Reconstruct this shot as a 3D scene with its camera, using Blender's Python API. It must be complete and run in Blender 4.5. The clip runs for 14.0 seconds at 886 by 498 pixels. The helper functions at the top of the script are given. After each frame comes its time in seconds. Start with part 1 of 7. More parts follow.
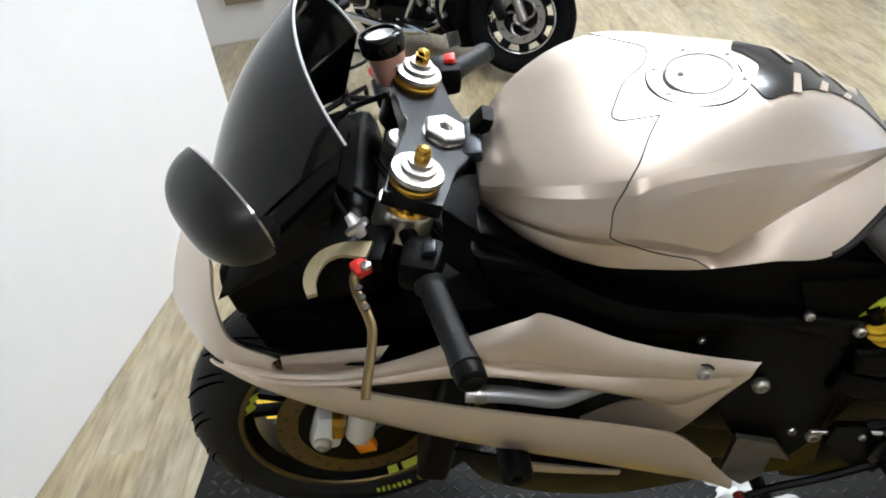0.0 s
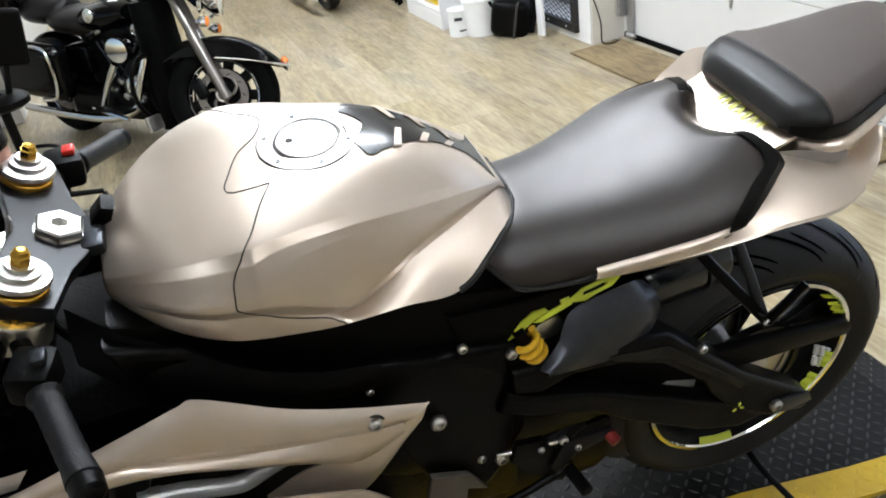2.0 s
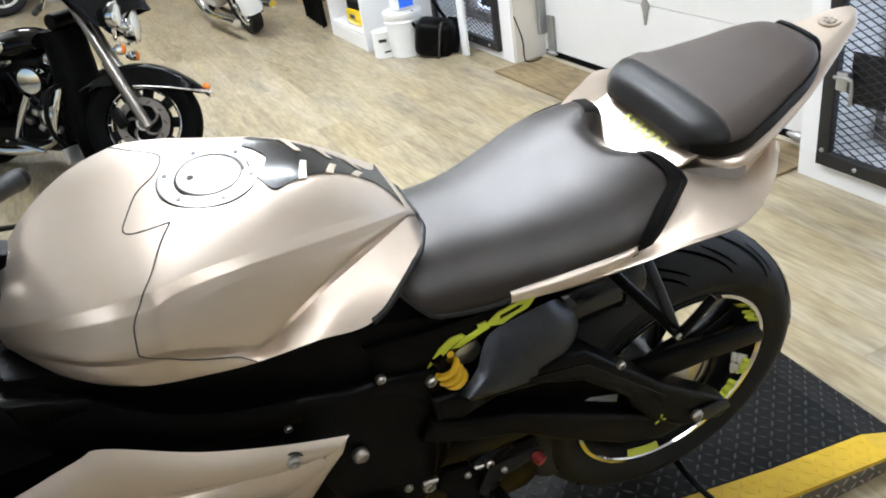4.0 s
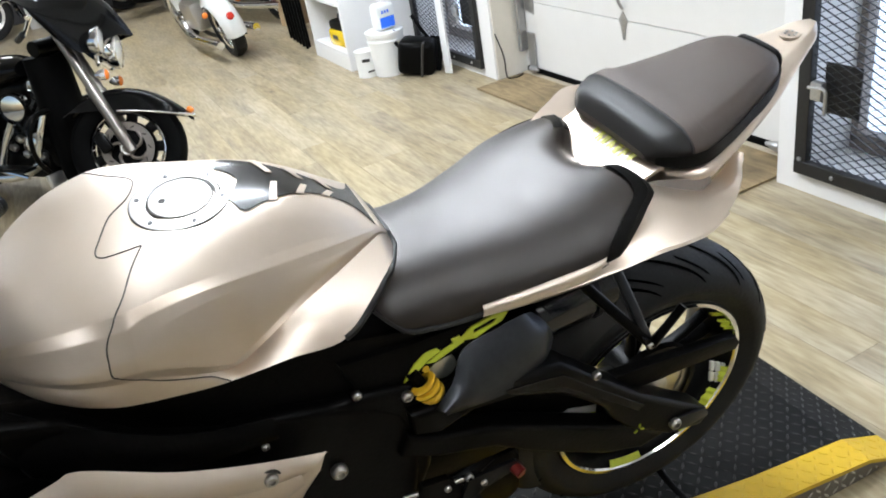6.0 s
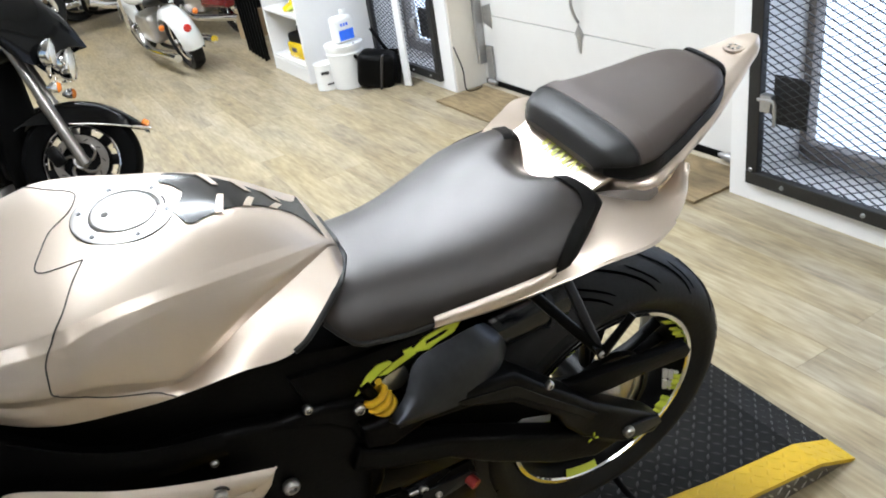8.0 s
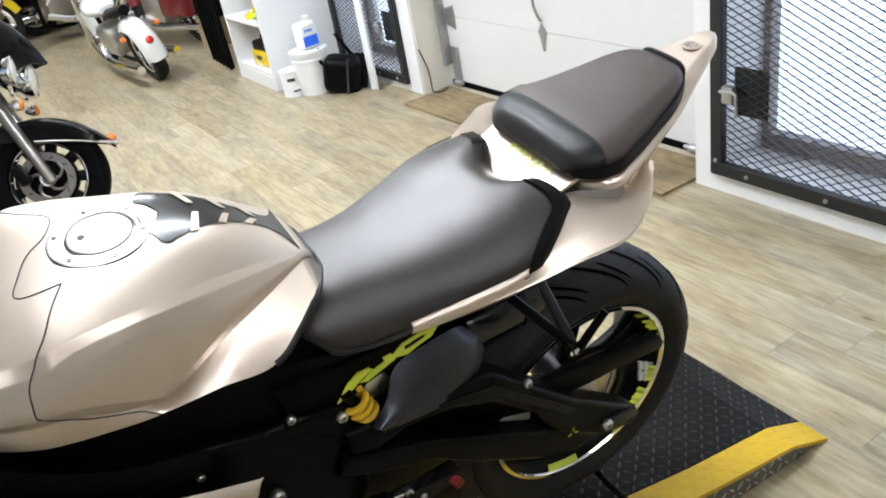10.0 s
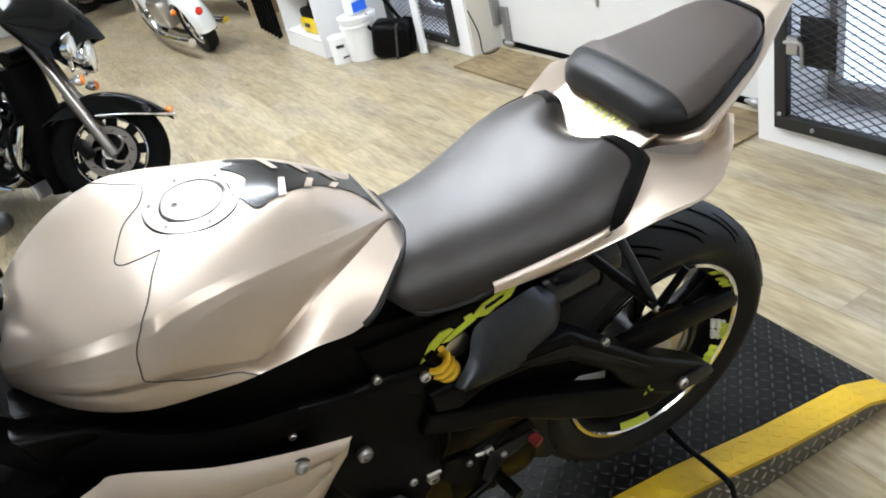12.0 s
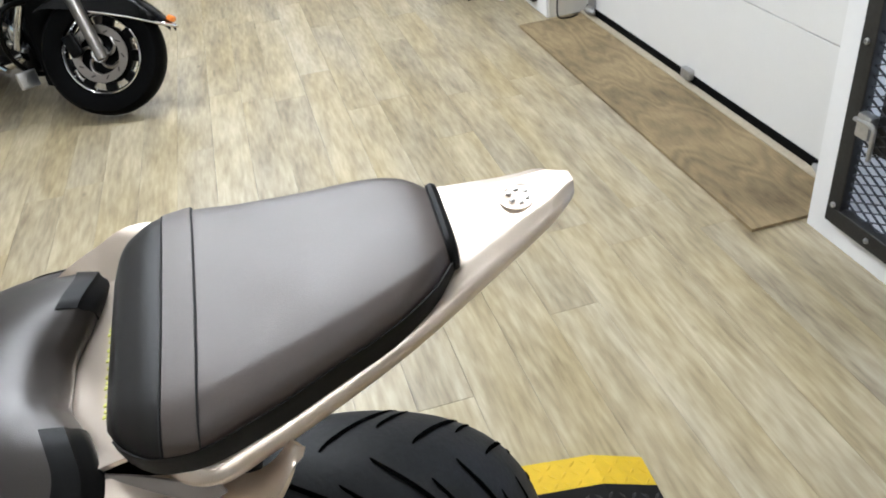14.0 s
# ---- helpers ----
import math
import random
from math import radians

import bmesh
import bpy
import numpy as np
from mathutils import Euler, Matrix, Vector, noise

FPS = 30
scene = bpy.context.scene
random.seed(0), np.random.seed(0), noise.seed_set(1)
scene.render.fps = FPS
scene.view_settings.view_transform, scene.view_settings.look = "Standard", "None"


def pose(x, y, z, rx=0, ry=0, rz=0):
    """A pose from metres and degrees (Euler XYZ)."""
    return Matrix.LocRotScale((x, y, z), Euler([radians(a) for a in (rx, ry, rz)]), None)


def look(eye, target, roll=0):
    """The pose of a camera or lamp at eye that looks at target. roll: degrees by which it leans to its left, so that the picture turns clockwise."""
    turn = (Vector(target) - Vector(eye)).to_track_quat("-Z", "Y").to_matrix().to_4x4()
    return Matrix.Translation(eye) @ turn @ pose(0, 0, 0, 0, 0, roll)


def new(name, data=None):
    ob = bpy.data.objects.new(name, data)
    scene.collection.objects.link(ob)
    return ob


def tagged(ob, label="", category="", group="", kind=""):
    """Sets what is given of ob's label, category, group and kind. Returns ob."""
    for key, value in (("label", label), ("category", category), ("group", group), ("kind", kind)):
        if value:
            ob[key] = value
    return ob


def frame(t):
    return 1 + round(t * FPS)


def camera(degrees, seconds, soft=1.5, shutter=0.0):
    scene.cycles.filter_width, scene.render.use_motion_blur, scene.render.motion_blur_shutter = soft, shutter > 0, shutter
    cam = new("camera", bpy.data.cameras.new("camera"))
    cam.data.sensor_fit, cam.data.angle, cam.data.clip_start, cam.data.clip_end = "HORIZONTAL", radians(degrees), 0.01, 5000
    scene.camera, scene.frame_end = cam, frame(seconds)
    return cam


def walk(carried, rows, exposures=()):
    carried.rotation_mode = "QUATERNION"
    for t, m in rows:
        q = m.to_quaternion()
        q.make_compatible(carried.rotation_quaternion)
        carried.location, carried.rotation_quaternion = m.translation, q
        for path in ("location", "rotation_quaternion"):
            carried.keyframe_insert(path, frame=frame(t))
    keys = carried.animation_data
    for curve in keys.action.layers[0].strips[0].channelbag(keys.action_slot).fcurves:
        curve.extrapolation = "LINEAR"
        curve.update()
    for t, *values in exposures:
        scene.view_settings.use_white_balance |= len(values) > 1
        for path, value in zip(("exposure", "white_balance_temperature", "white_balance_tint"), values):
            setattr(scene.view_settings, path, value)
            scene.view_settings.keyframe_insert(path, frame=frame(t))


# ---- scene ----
cam = camera(58.2, 14.0, soft=1.9)
PATH = [
    (0, (0.025, -0.924, 1.541), (-0.068, 0.774, 0.488), -10.1),
    (0.3, (0.086, -0.927, 1.530), (0.198, 0.799, 0.512), -10.3),
    (0.5, (0.101, -0.927, 1.542), (0.264, 0.805, 0.557), -11.1),
    (1, (0.139, -0.941, 1.528), (0.46, 0.768, 0.54), -11.1),
    (1.5, (0.149, -0.948, 1.523), (0.505, 0.753, 0.534), -11.2),
    (2, (0.172, -0.947, 1.52), (0.679, 0.71, 0.521), -9.3),
    (2.5, (0.193, -0.948, 1.519), (0.821, 0.671, 0.526), -7.7),
    (3, (0.202, -0.95, 1.522), (0.866, 0.652, 0.525), -8.7),
    (5.5, (0.216, -0.964, 1.528), (0.865, 0.669, 0.574), -10.0),
    (6, (0.225, -0.979, 1.53), (0.918, 0.639, 0.581), -10.1),
    (6.5, (0.241, -0.991, 1.535), (0.981, 0.62, 0.609), -9.9),
    (7, (0.244, -1.004, 1.542), (1.019, 0.617, 0.663), -9.2),
    (7.5, (0.238, -0.992, 1.53), (1.004, 0.611, 0.612), -8.6),
    (8, (0.24, -0.989, 1.527), (1.022, 0.596, 0.591), -9.2),
    (8.5, (0.243, -0.989, 1.527), (1.065, 0.576, 0.591), -9.4),
    (11, (0.203, -1.013, 1.553), (1.042, 0.526, 0.589), -11.3),
    (11.5, (0.145, -1.015, 1.551), (0.961, 0.496, 0.526), -11.6),
    (12, (0.192, -0.981, 1.549), (0.897, 0.601, 0.549), -14.1),
    (12.5, (0.411, -0.965, 1.578), (1.096, 0.652, 0.62), -4.9),
    (13, (0.579, -0.879, 1.577), (1.193, 0.677, 0.481), -6.0),
    (13.2, (0.666, -0.798, 1.564), (1.299, 0.769, 0.496), -5.6),
    (13.5, (0.801, -0.696, 1.561), (1.396, 0.806, 0.383), -4.0),
    (14, (1.105, -0.64, 1.504), (1.435, 0.969, 0.363), -7.2),
]
walk(cam, [(t, look(eye, target, roll)) for t, eye, target, roll in PATH], exposures=[(0.0, -0.04), (1.0, -0.08), (3.0, -0.02), (6.0, 0.0), (12.5, 0.0), (13.5, -0.14), (14.0, -0.26)])

# ---- light ----
WORLD = bpy.data.worlds.new("world")
scene.world = WORLD
WORLD.use_nodes = True
wn = WORLD.node_tree.nodes
sky = wn.new("ShaderNodeTexSky")
sky.sky_type, sky.sun_disc = "NISHITA", False
sky.sun_elevation, sky.sun_rotation = radians(38), radians(200)
WORLD.node_tree.links.new(sky.outputs[0], wn["Background"].inputs[0])
wn["Background"].inputs[1].default_value = 0.12
scene.view_settings.exposure = 0.0

# ---- materials ----


def pmat(name, color, rough=0.5, metal=0.0, var=0.12, scale=30.0, bump=0.05, coat=0.0, spec=0.5, var2=0.06, stretch=(1, 1, 1), per_object=0.0, rough_var=0.08, bump_scale=None, sheen=0.0):
    """A principled surface with grain and larger patches, in object metres."""
    m = bpy.data.materials.new(name)
    m.use_nodes = True
    n, l = m.node_tree.nodes, m.node_tree.links
    b = n["Principled BSDF"]
    tc = n.new("ShaderNodeTexCoord")
    mp = n.new("ShaderNodeMapping")
    mp.inputs["Scale"].default_value = stretch
    l.new(tc.outputs["Object"], mp.inputs[0])
    fine = n.new("ShaderNodeTexNoise")
    fine.inputs["Scale"].default_value, fine.inputs["Detail"].default_value = scale, 5
    big = n.new("ShaderNodeTexNoise")
    big.inputs["Scale"].default_value, big.inputs["Detail"].default_value = scale / 9, 3
    for t in (fine, big):
        l.new(mp.outputs[0], t.inputs["Vector"])
    val = n.new("ShaderNodeMath")
    val.operation = "MULTIPLY_ADD"
    l.new(fine.outputs[0], val.inputs[0])
    val.inputs[1].default_value, val.inputs[2].default_value = 2 * var, 1 - var
    val2 = n.new("ShaderNodeMath")
    val2.operation = "MULTIPLY_ADD"
    l.new(big.outputs[0], val2.inputs[0])
    val2.inputs[1].default_value, val2.inputs[2].default_value = 2 * var2, 1 - var2
    mul = n.new("ShaderNodeMath")
    mul.operation = "MULTIPLY"
    l.new(val.outputs[0], mul.inputs[0])
    l.new(val2.outputs[0], mul.inputs[1])
    hsv = n.new("ShaderNodeHueSaturation")
    hsv.inputs["Color"].default_value = (*color, 1)
    src = mul.outputs[0]
    if per_object:
        oi = n.new("ShaderNodeObjectInfo")
        po = n.new("ShaderNodeMath")
        po.operation = "MULTIPLY_ADD"
        l.new(oi.outputs["Random"], po.inputs[0])
        po.inputs[1].default_value, po.inputs[2].default_value = 2 * per_object, 1 - per_object
        m2 = n.new("ShaderNodeMath")
        m2.operation = "MULTIPLY"
        l.new(src, m2.inputs[0])
        l.new(po.outputs[0], m2.inputs[1])
        src = m2.outputs[0]
    l.new(src, hsv.inputs["Value"])
    l.new(hsv.outputs[0], b.inputs["Base Color"])
    rv = n.new("ShaderNodeMath")
    rv.operation = "MULTIPLY_ADD"
    l.new(big.outputs[0], rv.inputs[0])
    rv.inputs[1].default_value, rv.inputs[2].default_value = 2 * rough_var, rough - rough_var
    rv.use_clamp = True
    l.new(rv.outputs[0], b.inputs["Roughness"])
    b.inputs["Metallic"].default_value = metal
    b.inputs["Specular IOR Level"].default_value = spec
    b.inputs["Coat Weight"].default_value = coat
    b.inputs["Coat Roughness"].default_value = 0.06
    b.inputs["Sheen Weight"].default_value = sheen
    if bump:
        bp = n.new("ShaderNodeBump")
        bp.inputs["Strength"].default_value, bp.inputs["Distance"].default_value = bump, 0.004
        src = fine
        if bump_scale:
            src = n.new("ShaderNodeTexNoise")
            src.inputs["Scale"].default_value = bump_scale
            l.new(mp.outputs[0], src.inputs["Vector"])
        l.new(src.outputs[0], bp.inputs["Height"])
        l.new(bp.outputs[0], b.inputs["Normal"])
    return m


def glass(name, color, rough=0.02, alpha=None):
    m = bpy.data.materials.new(name)
    m.use_nodes = True
    n, l = m.node_tree.nodes, m.node_tree.links
    b = n["Principled BSDF"]
    b.inputs["Base Color"].default_value = (*color, 1)
    b.inputs["Roughness"].default_value = rough
    if alpha is None:
        b.inputs["Transmission Weight"].default_value = 1.0
        b.inputs["IOR"].default_value = 1.3
    else:
        b.inputs["Alpha"].default_value = alpha
    return m


def glow(name, color, strength):
    m = bpy.data.materials.new(name)
    m.use_nodes = True
    b = m.node_tree.nodes["Principled BSDF"]
    b.inputs["Emission Color"].default_value = (*color, 1)
    b.inputs["Emission Strength"].default_value = strength
    b.inputs["Base Color"].default_value = (*color, 1)
    return m


M_PAINT = pmat("champagne_paint", (0.70, 0.595, 0.495), 0.36, 0.80, 0.03, 900, 0.0, 0.35, var2=0.02, rough_var=0.03)
M_SEAT = pmat("seat_vinyl", (0.0095, 0.0062, 0.0047), 0.37, 0, 0.10, 260, 0.16, var2=0.1, bump_scale=1100, spec=0.75)
M_PILLION = pmat("pillion_vinyl", (0.042, 0.0285, 0.0225), 0.45, 0, 0.10, 260, 0.14, var2=0.12, bump_scale=1100, spec=0.75)
# Treads paler than the plate: part of their highlight is in the colour.
M_DECKTREAD = pmat("deck_tread", (0.026, 0.025, 0.0235), 0.34, 0.4, 0.35, 60, 0.1, var2=0.3, spec=0.5)
M_SEATSIDE = pmat("seat_side_vinyl", (0.004, 0.0037, 0.0035), 0.42, 0, 0.10, 260, 0.12, spec=0.12, rough_var=0.03, bump_scale=1100)
M_PADFRONT = pmat("pad_front_vinyl", (0.0070, 0.0056, 0.0048), 0.40, 0, 0.10, 260, 0.14, bump_scale=1100, spec=0.28)
M_PIPING = pmat("piping", (0.008, 0.008, 0.008), 0.5)
for m_ in (M_SEAT, M_PILLION):
    m_.node_tree.nodes["Principled BSDF"].inputs["Specular Tint"].default_value = (1.0, 0.95, 0.92, 1)
M_FRAME = pmat("frame_black", (0.0016, 0.0015, 0.0014), 0.34, 0.0, 0.15, 120, 0.12, spec=0.10)
M_PLASTIC = pmat("black_plastic", (0.0018, 0.0017, 0.0016), 0.42, 0, 0.15, 160, 0.15, spec=0.08)
M_GLOSSBLK = pmat("gloss_black", (0.002, 0.002, 0.002), 0.08, 0, 0.05, 60, 0.0, 0.0, spec=0.18)
M_RUBBER = pmat("rubber", (0.0115, 0.0115, 0.012), 0.55, 0, 0.18, 140, 0.2, spec=0.2)
M_MIRRORSHELL = pmat("mirror_shell", (0.008, 0.008, 0.008), 0.34, 0, 0.1, 90, 0.05, spec=0.4)
M_GROOVESHADE = pmat("groove_shade", (0.0012, 0.0012, 0.0012), 0.9, 0, 0.1, spec=0.0)
M_GRIP = pmat("grip_rubber", (0.006, 0.006, 0.0065), 0.42, 0, 0.15, 200, 0.4, bump_scale=700, spec=0.22)
M_CAP = pmat("satin_cap_metal", (0.27, 0.26, 0.25), 0.36, 0.85, 0.08, 220, 0.04)
M_PIPE = pmat("bright_pipe", (0.60, 0.60, 0.60), 0.36, 0.55, 0.08, 200, 0.05)
M_ALU = pmat("aluminium", (0.62, 0.60, 0.57), 0.30, 1.0, 0.08, 200, 0.05)
M_DARKALU = pmat("dark_aluminium", (0.040, 0.043, 0.049), 0.36, 0.8, 0.12, 160, 0.1)
M_STEEL = pmat("steel", (0.52, 0.50, 0.47), 0.35, 1.0, 0.15, 150, 0.1)
M_CHROME = pmat("chrome", (0.80, 0.80, 0.80), 0.08, 1.0, 0.03, 60, 0.0)
M_GOLD = pmat("gold_anodised", (0.62, 0.36, 0.06), 0.28, 1.0, 0.08, 120, 0.04)
M_BRONZE = pmat("bronze_anodised", (0.17, 0.12, 0.055), 0.38, 0.9, 0.1, 150, 0.05)
M_PALEGOLD = pmat("pale_gold", (0.50, 0.42, 0.26), 0.42, 0.8, 0.15, 120, 0.08)
M_RED = pmat("red_anodised", (0.62, 0.03, 0.02), 0.35, 0.3, 0.08, 120, 0.03)
M_REDPART = pmat("dark_red", (0.22, 0.015, 0.012), 0.4, 0.3, 0.1, 120, 0.05)
M_LIME = pmat("lime_decal", (0.58, 0.66, 0.05), 0.45, 0, 0.06, 200, 0.0)
M_LIMEPALE = pmat("pale_lime_print", (0.70, 0.70, 0.16), 0.5, 0, 0.08, 200, 0.0)
M_WHITEDEC = pmat("white_decal", (0.70, 0.70, 0.68), 0.45, 0, 0.06, 200, 0.0)
M_SPRING = pmat("yellow_spring", (0.72, 0.42, 0.02), 0.35, 0, 0.1, 120, 0.03)
M_ORANGE = pmat("orange_reflector", (0.8, 0.25, 0.01), 0.2, 0, 0.1, 200, 0.1)
M_RES = pmat("fluid_reservoir", (0.50, 0.27, 0.20), 0.25, 0, 0.1, 60, 0.0, spec=0.6)
M_SCREEN = glass("smoke_screen", (0.016, 0.016, 0.018), 0.07, 0.84)
M_SCREEN.node_tree.nodes["Principled BSDF"].inputs["Specular IOR Level"].default_value = 0.5
M_MIRROR = pmat("mirror_glass", (0.62, 0.62, 0.62), 0.02, 1.0, 0.0, 20, 0.0, rough_var=0.0)
M_CLAMP = pmat("clamp_black", (0.0075, 0.0078, 0.0088), 0.32, 0.3, 0.12, 160, 0.03, spec=0.35)
M_TYREBLK = pmat("dark_tyre", (0.0022, 0.0022, 0.0022), 0.6, 0, 0.18, 140, 0.2, spec=0.04)
M_LAMPLENS = pmat("lamp_lens", (0.82, 0.82, 0.80), 0.14, 0.55, 0.1, 120, 0.1, 0.5)
M_HUGGER = pmat("matt_hugger_plastic", (0.020, 0.019, 0.018), 0.6, 0, 0.12, 160, 0.1, spec=0.3)
M_SHIELD = pmat("shield_gloss", (0.004, 0.005, 0.007), 0.16, 0, 0.08, 60, 0.02, spec=0.8)
M_ARMPANEL = pmat("satin_arm_panel", (0.048, 0.051, 0.058), 0.32, 0.8, 0.2, 90, 0.08, 0.0, spec=0.5)
M_DISC = pmat("disc_steel", (0.23, 0.21, 0.19), 0.34, 1.0, 0.15, 150, 0.08)
M_BLACKPAD = pmat("tank_pad", (0.012, 0.011, 0.010), 0.20, 0, 0.1, 80, 0.0, 0.0)
M_SEAM = pmat("seam_dark", (0.045, 0.040, 0.035), 0.7)
M_WALL = pmat("white_wall_paint", (0.75, 0.74, 0.725), 0.55, 0, 0.02, 60, 0.05, var2=0.03)
# White wall paint darkened to grey for the side in shade.
M_SHADEWALL = pmat("shaded_wall_paint", (0.60, 0.58, 0.55), 0.6, 0, 0.03, 60, 0.06, var2=0.04)
M_JAMB = pmat("jamb_paint", (0.72, 0.68, 0.60), 0.6, 0, 0.04, 50, 0.06, var2=0.05)
M_DOOR = pmat("garage_door_enamel", (0.68, 0.67, 0.645), 0.42, 0, 0.02, 90, 0.08, var2=0.03)
M_CASE = pmat("casement_taupe", (0.22, 0.19, 0.17), 0.5, 0, 0.06, 60, 0.05)
M_CEIL = pmat("ceiling_tile", (0.80, 0.80, 0.80), 0.8, 0, 0.05, 60, 0.2)
M_MESH = pmat("steel_mesh", (0.05, 0.05, 0.055), 0.45, 0.5, 0.2, 120, 0.1)
M_ANGLE = pmat("angle_iron", (0.022, 0.021, 0.020), 0.5, 0.4, 0.3, 90, 0.2)
M_GALV = pmat("galvanised", (0.42, 0.42, 0.42), 0.4, 0.9, 0.2, 80, 0.1)
M_YELLOW = pmat("safety_yellow", (0.60, 0.385, 0.012), 0.5, 0, 0.14, 40, 0.15, var2=0.15)
M_DECK = pmat("deck_black", (0.0085, 0.0081, 0.0075), 0.50, 0.1, 0.30, 60, 0.15, var2=0.3, spec=0.12)
M_SKIRT = pmat("bare_plate", (0.16, 0.145, 0.125), 0.4, 0.7, 0.2, 60, 0.15)
M_TREADBARE = pmat("bare_tread", (0.50, 0.47, 0.43), 0.3, 0.9, 0.2, 60, 0.1)
M_BUCKET = pmat("white_plastic", (0.78, 0.78, 0.76), 0.4, 0, 0.03, 40, 0.03)
M_BLUE = pmat("blue_label", (0.02, 0.14, 0.75), 0.4)
M_INK = pmat("dark_ink", (0.03, 0.03, 0.03), 0.6)
M_GLASS = glass("window_glass", (0.9, 0.95, 1.0), 0.0, 0.12)
M_DAY = glow("daylight_backdrop", (0.68, 0.80, 1.0), 2.1)
M_LAMP = glow("lamp_diffuser", (1.0, 0.96, 0.90), 6.0)
M_WHITEPAINT = pmat("white_gloss_paint", (0.72, 0.72, 0.70), 0.15, 0, 0.02, 50, 0.0, 0.5)
M_REDPAINT = pmat("red_gloss_paint", (0.16, 0.006, 0.008), 0.15, 0.1, 0.04, 50, 0.0, 0.5)
M_YELPAINT = pmat("yellow_gloss_paint", (0.75, 0.52, 0.01), 0.18, 0, 0.04, 50, 0.0, 0.5)
M_LENSRED = pmat("red_lens", (0.6, 0.03, 0.02), 0.15, 0, 0.05, 90, 0.0)
M_LENSAMB = pmat("amber_lens", (0.75, 0.2, 0.03), 0.15, 0, 0.05, 90, 0.0)
M_CARD = pmat("cardboard", (0.45, 0.32, 0.19), 0.8, 0, 0.1, 60, 0.1)
M_GREEN = pmat("green_cloth", (0.10, 0.45, 0.26), 0.8, 0, 0.1, 60, 0.2)
M_GREYCLOTH = pmat("grey_cloth", (0.42, 0.42, 0.44), 0.85, 0, 0.15, 40, 0.2)
M_BROWN = pmat("brown_box", (0.20, 0.16, 0.09), 0.6, 0, 0.1, 50, 0.1)
M_DARKBACK = pmat("dark_back_wall", (0.05, 0.05, 0.055), 0.7, 0, 0.2, 20, 0.1)


def wood_mat(name, c1, c2, c3, grain, per_object, rough, grey=0.85):
    """Vinyl planks or plywood: long grain along y, each board its own tone."""
    m = bpy.data.materials.new(name)
    m.use_nodes = True
    n, l = m.node_tree.nodes, m.node_tree.links
    b = n["Principled BSDF"]
    tc, oi = n.new("ShaderNodeTexCoord"), n.new("ShaderNodeObjectInfo")
    off = n.new("ShaderNodeVectorMath")
    off.operation = "MULTIPLY_ADD"
    off.inputs[1].default_value = (37.0, 91.0, 13.0)
    l.new(oi.outputs["Random"], off.inputs[0])
    l.new(tc.outputs["Object"], off.inputs[2])
    mp = n.new("ShaderNodeMapping")
    mp.inputs["Scale"].default_value = (8.5, 1.15, 1)
    l.new(off.outputs[0], mp.inputs[0])
    n1 = n.new("ShaderNodeTexNoise")
    n1.inputs["Scale"].default_value, n1.inputs["Detail"].default_value = grain, 6
    n1.inputs["Distortion"].default_value = 0.15
    l.new(mp.outputs[0], n1.inputs["Vector"])
    mp2 = n.new("ShaderNodeMapping")
    mp2.inputs["Scale"].default_value = (2.5, 0.5, 1)
    l.new(off.outputs[0], mp2.inputs[0])
    n2 = n.new("ShaderNodeTexNoise")
    n2.inputs["Scale"].default_value, n2.inputs["Detail"].default_value = grain * 0.7, 3
    l.new(mp2.outputs[0], n2.inputs["Vector"])
    r = n.new("ShaderNodeValToRGB")
    r.color_ramp.elements[0].position, r.color_ramp.elements[0].color = 0.28, (*c1, 1)
    r.color_ramp.elements[1].position, r.color_ramp.elements[1].color = 0.72, (*c3, 1)
    e = r.color_ramp.elements.new(0.5)
    e.color = (*c2, 1)
    ad = n.new("ShaderNodeMath")
    ad.operation = "ADD"
    h = n.new("ShaderNodeMath")
    h.operation = "MULTIPLY_ADD"
    h.inputs[1].default_value, h.inputs[2].default_value = 0.50, 0.0
    l.new(n1.outputs[0], h.inputs[0])
    h2 = n.new("ShaderNodeMath")
    h2.operation = "MULTIPLY_ADD"
    h2.inputs[1].default_value, h2.inputs[2].default_value = 0.50, 0.0
    l.new(n2.outputs[0], h2.inputs[0])
    l.new(h.outputs[0], ad.inputs[0])
    l.new(h2.outputs[0], ad.inputs[1])
    po = n.new("ShaderNodeMath")
    po.operation = "MULTIPLY_ADD"
    po.inputs[1].default_value, po.inputs[2].default_value = per_object, -per_object / 2
    l.new(oi.outputs["Random"], po.inputs[0])
    ad2 = n.new("ShaderNodeMath")
    ad2.operation = "ADD"
    l.new(ad.outputs[0], ad2.inputs[0])
    l.new(po.outputs[0], ad2.inputs[1])
    l.new(ad2.outputs[0], r.inputs[0])
    # knots and dark flecks
    mp3 = n.new("ShaderNodeMapping")
    mp3.inputs["Scale"].default_value = (1.0, 0.45, 1)
    l.new(off.outputs[0], mp3.inputs[0])
    vor = n.new("ShaderNodeTexVoronoi")
    vor.inputs["Scale"].default_value = 5.5
    l.new(mp3.outputs[0], vor.inputs["Vector"])
    kr = n.new("ShaderNodeValToRGB")
    kr.color_ramp.elements[0].position, kr.color_ramp.elements[0].color = 0.02, (0.45, 0.40, 0.36, 1)
    kr.color_ramp.elements[1].position, kr.color_ramp.elements[1].color = 0.075, (1, 1, 1, 1)
    l.new(vor.outputs["Distance"], kr.inputs[0])
    mx = n.new("ShaderNodeMix")
    mx.data_type, mx.blend_type = "RGBA", "MULTIPLY"
    mx.inputs[0].default_value = 1.0
    l.new(r.outputs[0], mx.inputs[6])
